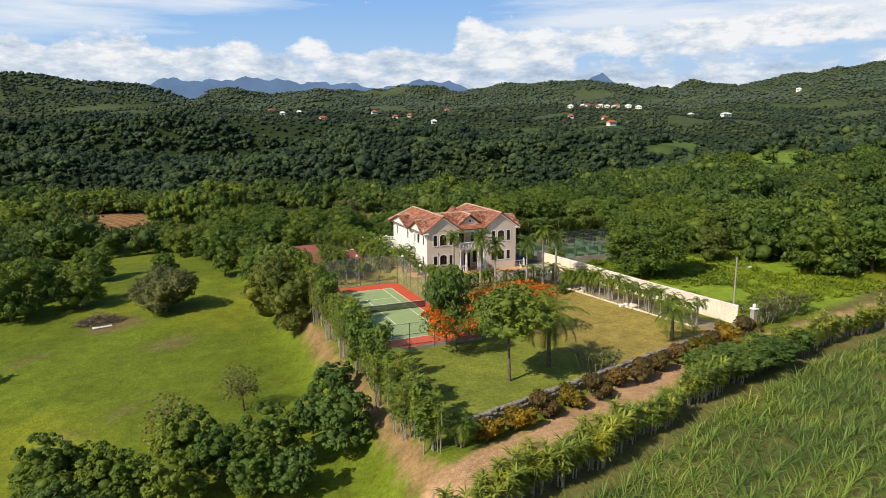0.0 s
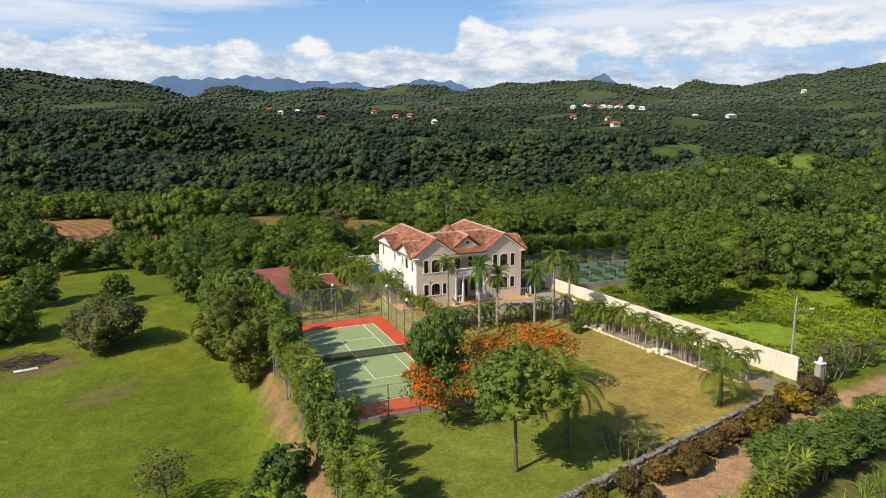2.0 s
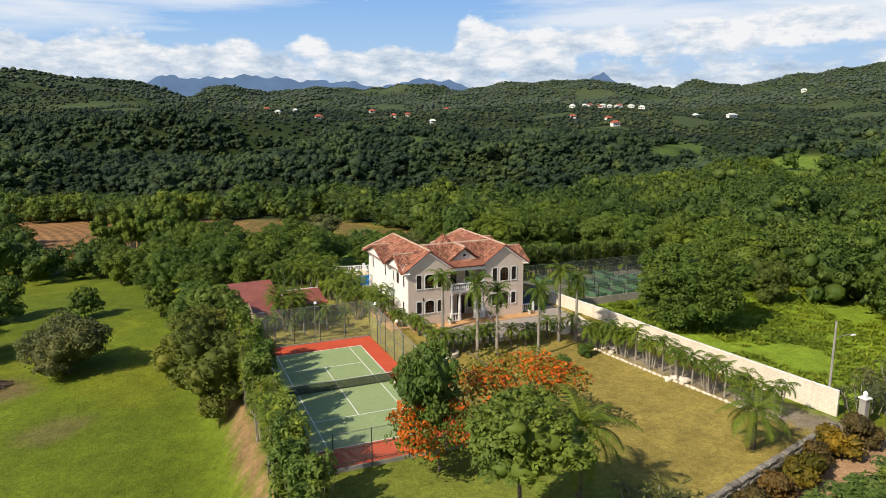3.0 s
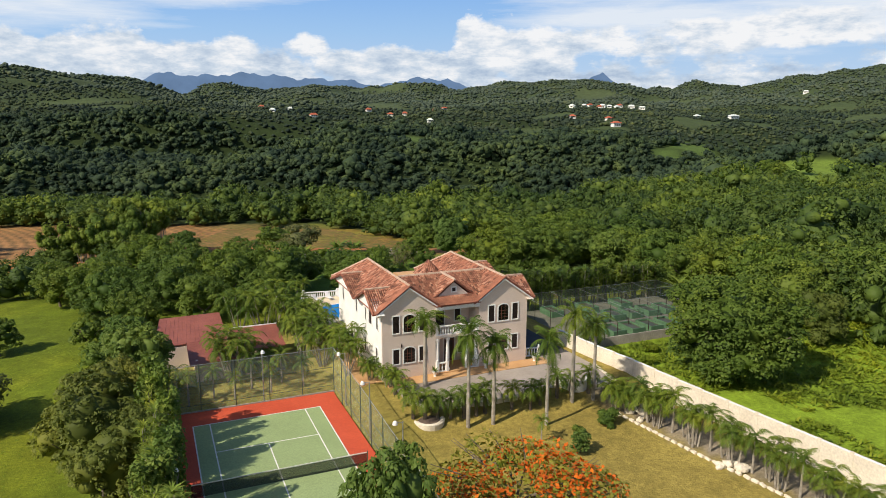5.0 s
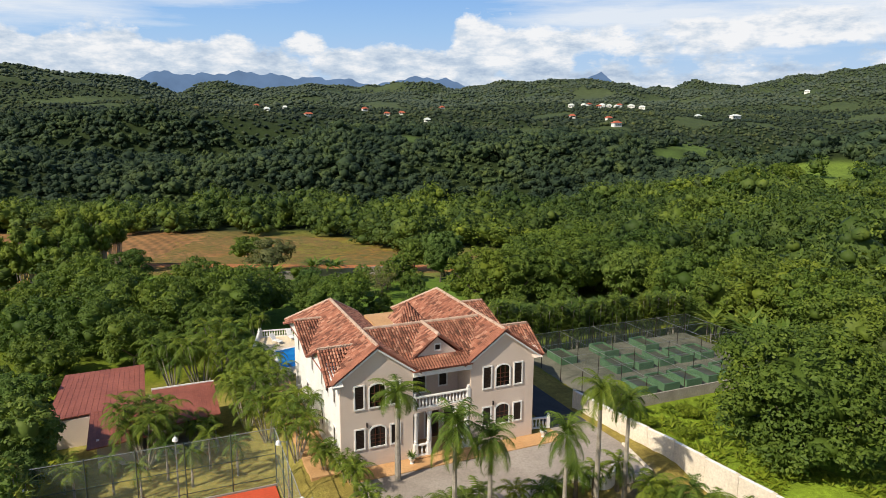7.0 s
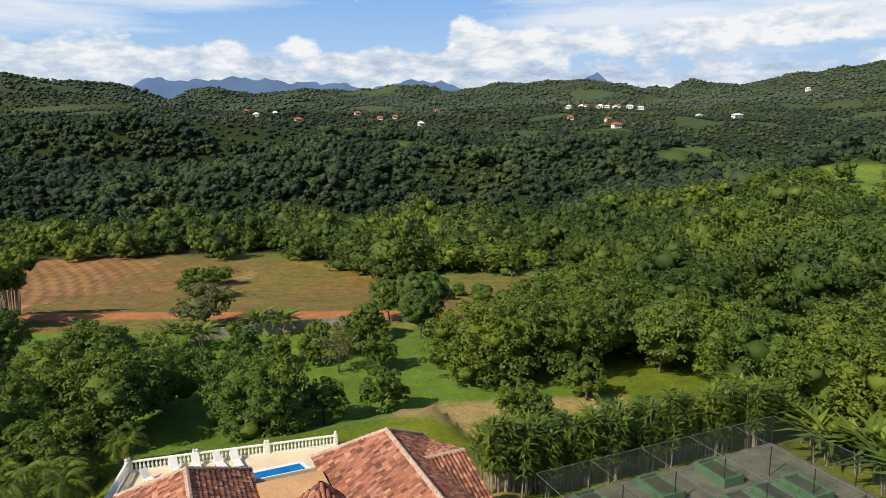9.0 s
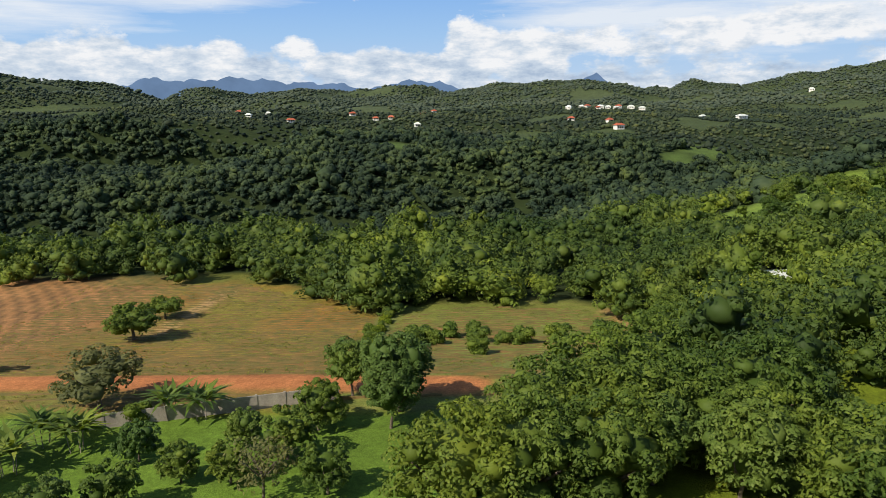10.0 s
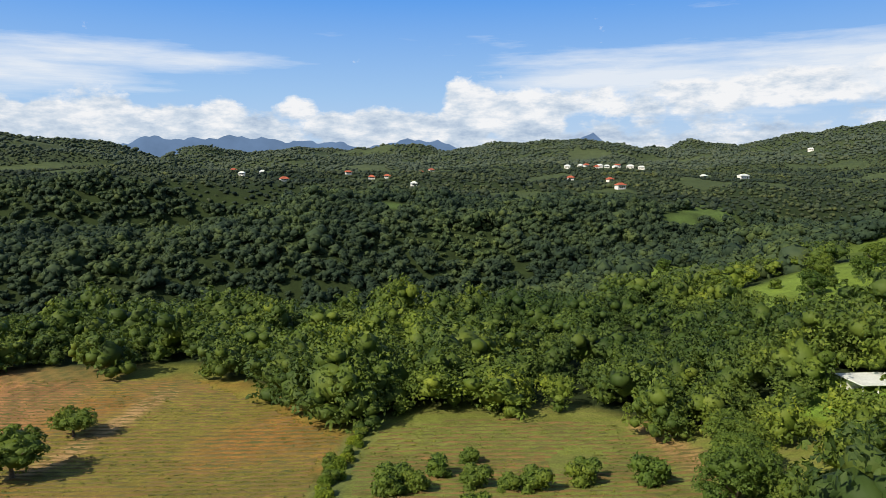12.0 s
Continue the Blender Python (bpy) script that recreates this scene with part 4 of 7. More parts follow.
def build_roof(house):
    planes = [plane_frame(p) for p in roof_planes()]

    def top_at(x, y, skip):
        best = -9
        for j, (p, n, s, u) in enumerate(planes):
            if j != skip and inside([(q.x, q.y) for q in p], x, y):
                best = max(best, p[0].z - (n.x * (x - p[0].x) + n.y * (y - p[0].y)) / n.z)
        return best

    roof = thing("roof", Matrix(), "weathered terracotta barrel tile roof with hips and gables", "")
    roof.parent = house
    bm = bmesh.new()
    for p, n, s, u in planes:
        top, low = [bm.verts.new(q) for q in p], [bm.verts.new(q - Vector((0, 0, 0.09))) for q in p]
        order = list(range(len(p)))
        bm.faces.new([top[i] for i in order])
        bm.faces.new([low[i] for i in order[::-1]])
        for i in order:
            j = (i + 1) % len(p)
            bm.faces.new((top[i], low[i], low[j], top[j]))
    bmesh.ops.recalc_face_normals(bm, faces=bm.faces)
    part("roof_deck", bm, RED_SHEET, roof)
    tv, tf = tile_mesh()
    rng = np.random.default_rng(3)
    frames = []
    for k, (p, n, s, u) in enumerate(planes):
        o = p[0]
        poly = [((q - o).dot(s), (q - o).dot(u)) for q in p]
        a0, a1 = min(q[0] for q in poly), max(q[0] for q in poly)
        b1 = max(q[1] for q in poly)
        for a in np.arange(a0 + 0.11, a1, 0.22):
            for b in np.arange(-0.06, b1, 0.33):
                if not inside(poly, a, max(b + 0.17, 0.05)):
                    continue
                c = o + s * a + u * b
                mid = c + u * 0.2
                if top_at(mid.x, mid.y, k) > mid.z + 0.02:
                    continue
                w = rng.normal(size=3) * (0.012, 0.02, 0.02)
                m = Matrix((s, u, n)).transposed().to_4x4()
                m.translation = c + n * abs(w[0])
                frames.append((m @ Matrix.Rotation(w[1], 4, "Z") @ Matrix.Rotation(w[2] - 0.03, 4, "X"), c.y))
    frames.sort(key=lambda q: q[1])
    one = mesh_from("tile", tv, tf, TILE, False)
    for m, _ in frames[:280]:
        ob = part_mesh("tile", one, None, roof)
        ob.matrix_basis = m
    rest = np.array([np.array(m) for m, _ in frames[280:]])
    v = np.einsum("kij,nj->kni", rest[:, :3, :3], tv) + rest[:, None, :3, 3]
    f = (tf[None] + (np.arange(len(rest)) * len(tv))[:, None, None]).reshape(-1, 4)
    tagged(part_mesh("tiles", mesh_from("tiles", v.reshape(-1, 3), f, TILE), None, roof), kind="stuff")
    # ridge and hip caps
    for a, b in (((LX, FRONT, RIDGE), (LX, 26.3, RIDGE)), ((RX, FRONT, RIDGE), (RX, 26.3, RIDGE)), ((LX, 26.3, RIDGE), (LX - HALF, 29.6, EAVE)), ((LX, 26.3, RIDGE), (LX + HALF, 29.6, EAVE)),
                 ((RX, 26.3, RIDGE), (RX - HALF, 29.6, EAVE)), ((RX, 26.3, RIDGE), (RX + HALF, 29.6, EAVE)), ((LX + 0.3, 17.2, 10.15), (RX - 0.3, 17.2, 10.15)), ((19.75, 13.75, 10.2), (19.75, 17.2, 10.2)),
                 ((LX - HALF - 0.3, 15.8, 9.5), (LX - 1.0, 15.8, 9.5)), ((LX - HALF - 0.3, 24.2, 9.3), (LX - 1.2, 24.2, 9.3)), ((RX + HALF + 0.3, 15.8, 9.5), (RX + 1.0, 15.8, 9.5)), ((RX + HALF + 0.3, 24.2, 9.3), (RX + 1.2, 24.2, 9.3))):
        a, b = Vector(a), Vector(b)
        n = max(2, int((b - a).length / 0.42))
        for i in range(n):
            p, q = a.lerp(b, i / n), a.lerp(b, (i + 1.12) / n)
            part("ridge_tile", tube(bmesh.new(), p + Vector((0, 0, 0.04)), q + Vector((0, 0, 0.07)), 0.13, 0.15, 7), CAP, roof)


def panel_wall(bm, axis, at, thick, a0, a1, z0, z1, holes):
    """A wall slab with rectangular openings through it."""
    As = sorted({a0, a1, *[h[0] for h in holes], *[h[1] for h in holes]})
    Zs = sorted({z0, z1, *[h[2] for h in holes], *[h[3] for h in holes]})
    for p, q in zip(As, As[1:]):
        for r, s in zip(Zs, Zs[1:]):
            if any(h[0] <= (p + q) / 2 <= h[1] and h[2] <= (r + s) / 2 <= h[3] for h in holes):
                continue
            box(bm, *((p, at, r, q, at + thick, s) if axis == "y" else (at, p, r, at + thick, q, s)))
    bmesh.ops.remove_doubles(bm, verts=bm.verts, dist=0.0005)
    return bm


def window_bm(w, h, arch):
    """White surround of a window, with an arched head where wanted; origin at the sill's centre, facing -y."""
    bm, t = bmesh.new(), 0.11
    box(bm, -w / 2 - t, -0.07, -t, w / 2 + t, 0.05, 0)
    for s in (-1, 1):
        box(bm, min(s * w / 2, s * (w / 2 + t)), -0.06, 0, max(s * w / 2, s * (w / 2 + t)), 0.05, h)
    if arch:
        n, rise = 8, w * 0.30
        for i in range(n):
            a, b = math.pi * i / n, math.pi * (i + 1) / n
            v = []
            for y in (-0.06, 0.05):
                for ang, k in ((a, 0), (b, 0), (b, t), (a, t)):
                    v.append(bm.verts.new(((w / 2 + k) * math.cos(ang), y, h + (rise + k) * math.sin(ang))))
            for f in ((0, 1, 2, 3), (7, 6, 5, 4), (0, 4, 5, 1), (2, 6, 7, 3)):
                bm.faces.new([v[j] for j in f])
    else:
        box(bm, -w / 2 - t, -0.06, h, w / 2 + t, 0.05, h + t)
    return bm


def window_fill(w, h, arch, mat_panes, cols, rows):
    bm, rise, n = bmesh.new(), w * 0.30, 10
    pts = [(-w / 2, 0), (w / 2, 0), (w / 2, h)] + ([(w / 2 * math.cos(math.pi * i / n), h + rise * math.sin(math.pi * i / n)) for i in range(1, n)] if arch else []) + [(-w / 2, h)]
    fr, bk = [bm.verts.new((x, 0.0, z)) for x, z in pts], [bm.verts.new((x, 0.06, z)) for x, z in pts]
    bm.faces.new(fr)
    bm.faces.new(bk[::-1])
    for i in range(len(pts)):
        j = (i + 1) % len(pts)
        bm.faces.new((fr[i], bk[i], bk[j], fr[j]))
    bars = bmesh.new()
    for i in range(1, cols):
        x = -w / 2 + w * i / cols
        box(bars, x - 0.025, -0.03, 0, x + 0.025, -0.002, h + (rise * 0.9 if arch else 0))
    for i in range(1, rows):
        box(bars, -w / 2, -0.026, h * i / rows - 0.02, w / 2, -0.001, h * i / rows + 0.02)
    return bm, bars


def add_window(house, x, y, z, w, h, arch=False, face=0, louvre=False):
    m = Matrix.Translation((x, y, z)) @ Matrix.Rotation(face, 4, "Z")
    fr = part("window", window_bm(w, h, arch), TRIM, house, "arched window with white surround" if arch else "narrow window with white surround")
    fr.matrix_basis = m
    fill, bars = window_fill(w, h, arch, None, 3 if arch else 1, 4 if arch else 14)
    part("pane" if not louvre else "shutter", fill, GLASS if not louvre else SHUTTER, fr)
    part("glazing_bar" if arch else "slats", bars, WOOD_DOOR if arch else SHUTTER, fr)


def balustrade(house, a, b, z, h=0.95, name="balustrade"):
    """White turned balusters between rails and end piers."""
    a, b = Vector((*a, z)), Vector((*b, z))
    d = (b - a).normalized()
    ang = math.atan2(d.y, d.x)
    L = (b - a).length
    root = thing(name, Matrix.Translation(a) @ Matrix.Rotation(ang, 4, "Z"), "white balustrade with turned balusters", "" if house else "balustrade")
    if house:
        root.parent = house
    part("bottom_rail", boxed(0, -0.09, 0, L, 0.09, 0.12), TRIM, root)
    part("handrail", boxed(0, -0.11, h - 0.12, L, 0.11, h, bevel=0.02), TRIM, root)
    n = max(2, int(L / 0.27))
    bal = turned(bmesh.new(), [(0.05, 0), (0.075, 0.18), (0.09, 0.28), (0.045, 0.5), (0.04, 0.62), (0.06, h - 0.24)], sides=8)
    me = bpy.data.meshes.new("baluster")
    bal.to_mesh(me)
    bal.free()
    for i in range(n):
        ob = part_mesh("baluster", me, TRIM, root)
        ob.location = (L * (i + 0.5) / n, 0, 0.12)
    for x in (0, L):
        part("pier", turned(box(bmesh.new(), x - 0.14, -0.14, -0.02, x + 0.14, 0.14, h + 0.08, bevel=0.02), [(0.05, h + 0.06), (0.12, h + 0.16), (0.11, h + 0.26), (0.03, h + 0.34)], (x, 0, 0)), TRIM, root)
    return root


CAP = surface("ridge_mortar", (0.40, 0.27, 0.20), (0.58, 0.44, 0.34), 2, 0.9, 0.3)


def build_house():
    house = thing("house", Matrix(), "two-storey pinkish beige villa with white trim and red tile roof", "house")
    lower, upper = 2.62, 5.70
    wins = [(-1.35, 0.62, False), (0.0, 1.15, True), (1.35, 0.62, False)]
    for cx, name in ((LX, "wing"), (RX, "wing")):
        holes = []
        for dx, w, ar in wins:
            holes.append((cx + dx - w / 2, cx + dx + w / 2, upper, upper + 1.72))
            holes.append((cx + dx - w / 2, cx + dx + w / 2, lower, lower + 1.55))
        x0, x1 = cx - 2.75, cx + 2.75
        bm = panel_wall(bmesh.new(), "y", 13.0, 0.22, x0, x1, 0.2, 7.8, holes)
        v = [bm.verts.new((x, y, z)) for y in (13.0, 13.22) for x, z in ((x0, 7.8), (x1, 7.8), (x1, 8.17), (cx, 10.13), (x0, 8.17))]
        for f in ((0, 1, 2, 3, 4), (9, 8, 7, 6, 5), (1, 6, 7, 2), (2, 7, 8, 3), (3, 8, 9, 4), (4, 9, 5, 0)):
            bm.faces.new([v[i] for i in f])
        part("wall", bm, BEIGE_WALL, house, "beige front wall with a gable")
        # west wall's sunlit brightness is put into its colour: white beside beige
        sides = ((x0, WHITE_WALL if cx == LX else BEIGE_WALL, -1), (x1 - 0.22, BEIGE_WALL, 1))
        for x, mat, s in sides:
            outer = (cx == LX and s < 0) or (cx == RX and s > 0)
            bm = boxed(x, 13.225, 0.2, x + 0.22, 29.0, 7.8)
            if outer:
                xo = x0 - 0.02 if s < 0 else x1 + 0.02
                for py, z, lo, hi in ((15.8, 9.4, 12.6, 19.3), (24.2, 9.2, 19.9, 28.7)):
                    q = [bm.verts.new(p) for p in ((xo - s * 0.2, lo, 7.72), (xo - s * 0.2, hi, 7.72), (xo - s * 0.2, py, z), (xo + s * 0.55, lo, 7.72), (xo + s * 0.55, hi, 7.72), (xo + s * 0.55, py, z))]
                    for f in ((0, 1, 2), (3, 5, 4), (0, 3, 4, 1), (1, 4, 5, 2), (2, 5, 3, 0)):
                        bm.faces.new([q[i] for i in f])
                bmesh.ops.recalc_face_normals(bm, faces=bm.faces)
            part("wall", bm, mat, house, "side wall coloured white to look strongly sunlit" if mat is WHITE_WALL else "")
        part("wall", boxed(x0 + 0.221, 28.8, 0.2, x1 - 0.221, 29.0, 7.8), BEIGE_WALL, house)
        part("floor_slab", boxed(x0 + 0.23, 13.23, 4.3, x1 - 0.23, 28.7, 4.5), CONCRETE, house)
        for dx, w, ar in wins:
            add_window(house, cx + dx, 13.0, upper, w, 1.36 if ar else 1.68, ar, louvre=not ar)
            add_window(house, cx + dx, 13.0, lower, w, 1.20 if ar else 1.45, ar, louvre=not ar)
        for zz in (4.55, 7.6):
            part("lamp_bracket", boxed(cx - 0.86, 12.9, zz - 0.18 - (3.2 if zz > 7 else 0), cx - 0.78, 13.0, zz - (3.2 if zz > 7 else 0)), SHUTTER, house)
        # white fascia along the gable and the side eaves
        for s in (-1, 1):
            a, b = Vector((cx, FRONT + 0.1, RIDGE - 0.28)), Vector((cx + s * HALF, FRONT + 0.1, EAVE - 0.28))
            bm = bmesh.new()
            q = [bm.verts.new(p + Vector((0, dy, dz))) for dy in (-0.13, 0.1) for dz in (0, 0.14) for p in (a, b)]
            for f in ((0, 1, 3, 2), (4, 6, 7, 5), (0, 4, 5, 1), (2, 3, 7, 6), (0, 2, 6, 4), (1, 5, 7, 3)):
                bm.faces.new([q[i] for i in f])
            bmesh.ops.recalc_face_normals(bm, faces=bm.faces)
            part("fascia", bm, TRIM, house)
        part("soffit", boxed(cx - HALF + 0.05, FRONT + 0.03, EAVE - 0.36, cx - HALF + 0.55, 12.998, EAVE - 0.29), TRIM, house)
    for y, z, w, h in ((14.4, 5.8, 0.5, 1.5), (16.6, 5.8, 0.9, 1.4), (18.2, 5.8, 0.35, 1.3), (21.5, 5.8, 0.5, 1.5), (26.8, 5.8, 0.5, 1.5), (14.6, 2.4, 0.5, 1.5), (18.4, 2.4, 0.5, 1.5), (23.5, 2.4, 0.8, 1.6)):
        add_window(house, LX - 2.76, y, z, w, h, False, -math.pi / 2, louvre=True)
    # middle part with porch and balcony
    x0, x1 = LX + 2.75, RX - 2.75
    part("wall", panel_wall(bmesh.new(), "y", 15.4, 0.22, x0, x1, 0.2, 7.8, [(18.3, 19.3, 5.2, 7.2), (20.5, 21.1, 5.5, 7.2), (19.3, 20.5, 1.2, 3.7), (18.0, 18.7, 2.0, 3.9), (20.9, 21.6, 2.0, 3.9)]), BEIGE_WALL, house)
    part("wall", boxed(x0 + 0.001, 20.8, 0.2, x1 - 0.001, 21.0, 8.5), BEIGE_WALL, house)
    add_window(house, 18.8, 15.4, 5.2, 1.0, 2.0, False)
    add_window(house, 20.8, 15.4, 5.5, 0.6, 1.7, False, louvre=True)
    add_window(house, 18.35, 15.4, 2.0, 0.7, 1.9, False, louvre=True)
    add_window(house, 21.25, 15.4, 2.0, 0.7, 1.9, False, louvre=True)
    door = part("front_door", boxed(19.34, 15.44, 1.2, 20.46, 15.5, 3.68, bevel=0.02), WOOD_DOOR, house, "dark mahogany front door")
    part("door_frame", box(box(boxed(19.2, 15.34, 1.15, 19.33, 15.42, 3.8), 20.47, 15.34, 1.15, 20.6, 15.42, 3.8), 19.33, 15.34, 3.7, 20.47, 15.42, 3.8), TRIM, door)
    part("door_panel", boxed(19.5, 15.42, 1.5, 19.85, 15.45, 3.4), SHUTTER, door)
    part("door_panel", boxed(19.95, 15.42, 1.5, 20.3, 15.45, 3.4), SHUTTER, door)
    part("balcony_slab", boxed(x0 + 0.002, 12.95, 4.62, x1 - 0.002, 15.39, 4.9, bevel=0.03), BEIGE_WALL, house)
    part("porch_floor", boxed(x0 + 0.003, 12.6, 0.4, x1 - 0.003, 15.38, 1.2), TERRACOTTA, house)
    part("roof_beam", boxed(x0 + 0.002, 12.85, 7.5, x1 - 0.002, 13.2, 8.0), TRIM, house)
    part("balcony_ceiling", boxed(x0 + 0.003, 13.21, 7.7, x1 - 0.003, 15.38, 7.8), CREAM, house)
    balustrade(house, (17.55, 13.1), (21.95, 13.1), 4.9)
    balustrade(house, (17.55, 12.9), (18.6, 12.9), 1.2)
    balustrade(house, (20.95, 12.9), (21.95, 12.9), 1.2)
    for x in (17.65, 18.75, 20.85, 21.85):
        part("column", turned(bmesh.new(), [(0.24, 0), (0.24, 0.25), (0.17, 0.3), (0.19, 1.4), (0.15, 3.1), (0.22, 3.2), (0.22, 3.43)], (x, 13.15, 1.2), 12), TRIM, house)
    # dormer and roof terrace
    bm = bmesh.new()
    q = [bm.verts.new(p) for p in ((17.75, 14.0, 8.3), (21.75, 14.0, 8.3), (19.75, 14.0, 9.95), (17.75, 14.2, 8.3), (21.75, 14.2, 8.3), (19.75, 14.2, 9.95))]
    for f in ((0, 1, 2), (5, 4, 3), (0, 3, 4, 1), (1, 4, 5, 2), (2, 5, 3, 0)):
        bm.faces.new([q[i] for i in f])
    part("dormer_wall", bm, BEIGE_WALL, house)
    add_window(house, 19.75, 14.0, 9.0, 0.38, 0.38)
    part("roof_terrace", boxed(x0 + 0.62, 21.25, 7.9, x1 - 0.62, 27.4, 8.2), TERRACOTTA, house, "ochre tiled roof terrace")
    part("parapet", boxed(x0 + 0.004, 28.9, 4.4, x1 - 0.004, 29.0, 7.6), CREAM, house)
    part("turret_wall", boxed(19.3, 21.26, 8.2, 21.1, 22.8, 9.0), BEIGE_WALL, house)
    part("plinth", boxed(11.9, 13.0, 0.0, 27.6, 29.0, 0.3), CONCRETE, house)
    build_roof(house)


build_house()


# ---------------------------------------------------------------- woods
def scatter(rng, u0, u1, reach, gap, keep, jitter=0.45):
    """Points on a shaken grid along the valley, kept where keep(x, y, u, v) says so."""
    us, vs = np.arange(u0, u1, gap), np.arange(-reach, reach, gap)
    U, V = np.meshgrid(us, vs, indexing="ij")
    U, V = U + gap * jitter * rng.uniform(-1, 1, U.shape), V + gap * jitter * rng.uniform(-1, 1, V.shape)
    U, V = U.ravel(), V.ravel()
    x, y = HX * U + HY * V, HY * U - HX * V
    k = keep(x, y, U, V) & (np.abs(V) < 0.645 * (U + 92) + 20)
    return x[k], y[k], U[k], V[k]


def clearing(x, y):
    c = np.zeros(x.shape, bool)
    for cx, cy, r, _ in CLEARINGS:
        c |= np.hypot(x - cx, (y - cy) * 1.1) < r * (0.95 + 0.3 * wave(x, y, 9))
    return c


def wood_spots(rng, x, y, s0, s1, sink=0.1):
    s = (s0 + (s1 - s0) * rng.random(len(x)) ** 1.6) * (1 + 0.22 * wave(x, y, 30))
    s = np.where(rng.random(len(x)) < 0.06, s * 1.35, s)
    return np.stack([x, y, land(x, y) - sink * s, s, rng.uniform(0.8, 1.25, len(x))], -1)


# far houses: along and across the valley, roof colour, size
FAR_HOUSES = [(830, 222, 0, 1.3), (1060, 460, 1, 2.2), (880, -162, 0, 1.1), (1050, -75, 0, 1.0), (1080, -112, 0, 1.0), (1250, -10, 0, 1.0), (1270, 8, 0, 1.0), (900, -10, 1, 0.8),
              (1000, -245, 1, 0.9), (950, -410, 0, 1.2), (950, 240, 0, 0.9), (980, 195, 0, 0.9), (1080, 410, 1, 0.9), (1500, 790, 1, 1.3), (1050, -230, 1, 0.8), (1300, 250, 1, 1.2), (1310, 275, 1, 1.0),
              (1330, 290, 0, 1.1), (1320, 312, 1, 1.3), (1340, 330, 1, 1.1), (1350, 352, 0, 1.2), (1330, 370, 1, 1.5), (1345, 395, 1, 1.4), (1290, 300, 0, 1.0), (1300, 335, 1, 1.0), (1010, -50, 0, 0.9), (1150, -300, 0, 1.0)]


def far_spots(x, y, u, v):
    c = np.zeros(x.shape, bool)
    for hu, hv, _, s in FAR_HOUSES:
        c |= (np.abs(v - hv * u / hu) < 13 * s) & (u > hu - 26) & (u < hu + 8)
    return c


def build_woods():
    rng = np.random.default_rng(11)
    mid = [crown_proto(20 + i, 1.0, 0.10, 1.75, 10, 760, 0.060, 0, small=0.40, core=0.70, clumps=64, clump=0.42) for i in range(6)]
    back = [crown_proto(30 + i, 1.0, 0.10, 1.75, 8, 330, 0.080, 0, small=0.42, core=0.72, clumps=34, clump=0.46) for i in range(6)]

    def edge(x, y, u, v):
        beyond = u > field_edge(v) + 5 * wave(x, y, 9)
        side = (v > field_side(u) + 5 + 4 * wave(x, y, 8)) & (u > 92) | (x > 45.5) & (y > 57) & (u < 93) & (v > 26) | (v > 62) & (x > 66) & (y > -16)
        left = (v < -108 + 6 * wave(x, y, 10)) & (u > 72) & (u < 138) | (x < -7) & (y > 87) & (u < 90 + 4 * wave(x, y, 8)) | (x < -56) & (y > 45) & (u < 92)
        home = np.hypot(x - 141.5, y - 110.5) < 11
        return (beyond | side | left) & ~home & ~clearing(x, y) & ~((y < 39) & (x < 66))
    x, y, u, v = scatter(rng, 5, 300, 330, 7.0, edge)
    keep = rng.random(len(x)) < 0.94
    sp = wood_spots(rng, x[keep], y[keep], 3.0, 6.2)
    close = (u < 195)[keep]
    woodland("near_woodland", "dense sunlit broad-leaved trees beside the garden and fields", sp[close], rng, mid, LEAF_WOOD)
    woodland("spur_woodland", "sunlit broad-leaved wood beyond the fields", sp[~close], rng, back, LEAF_WOOD)
    far = [crown_proto(40 + i, 1.0, -0.1, 1.25, 5 + i % 3, 84, 0.13, 0, small=0.44, core=0.80) for i in range(6)]

    def slopes(x, y, u, v):
        w = u - 0.4 * np.clip(v, -400, 500)
        return ~clearing(x, y) & ~((w > 455) & (w < 528)) & ~far_spots(x, y, u, v)
    x, y, u, v = scatter(rng, 300, 760, 640, 8.3, slopes)
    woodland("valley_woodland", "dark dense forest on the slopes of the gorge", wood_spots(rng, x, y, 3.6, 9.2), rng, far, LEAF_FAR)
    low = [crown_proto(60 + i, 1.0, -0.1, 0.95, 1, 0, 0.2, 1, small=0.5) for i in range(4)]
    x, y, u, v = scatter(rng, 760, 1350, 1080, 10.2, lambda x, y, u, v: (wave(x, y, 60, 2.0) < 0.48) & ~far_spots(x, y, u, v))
    woodland("plateau_woodland", "scattered dark trees on the far plateau", wood_spots(rng, x, y, 2.4, 5.6), rng, low, LEAF_PLATEAU_HAZED)
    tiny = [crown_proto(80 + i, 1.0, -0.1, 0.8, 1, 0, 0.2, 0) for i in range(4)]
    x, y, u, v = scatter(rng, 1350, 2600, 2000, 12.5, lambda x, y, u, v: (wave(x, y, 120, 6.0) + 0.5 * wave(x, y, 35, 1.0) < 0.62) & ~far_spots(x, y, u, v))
    woodland("hill_woodland", "wooded far hills", wood_spots(rng, x, y, 4, 8.5), rng, tiny, LEAF_HILL_HAZED)


build_woods()


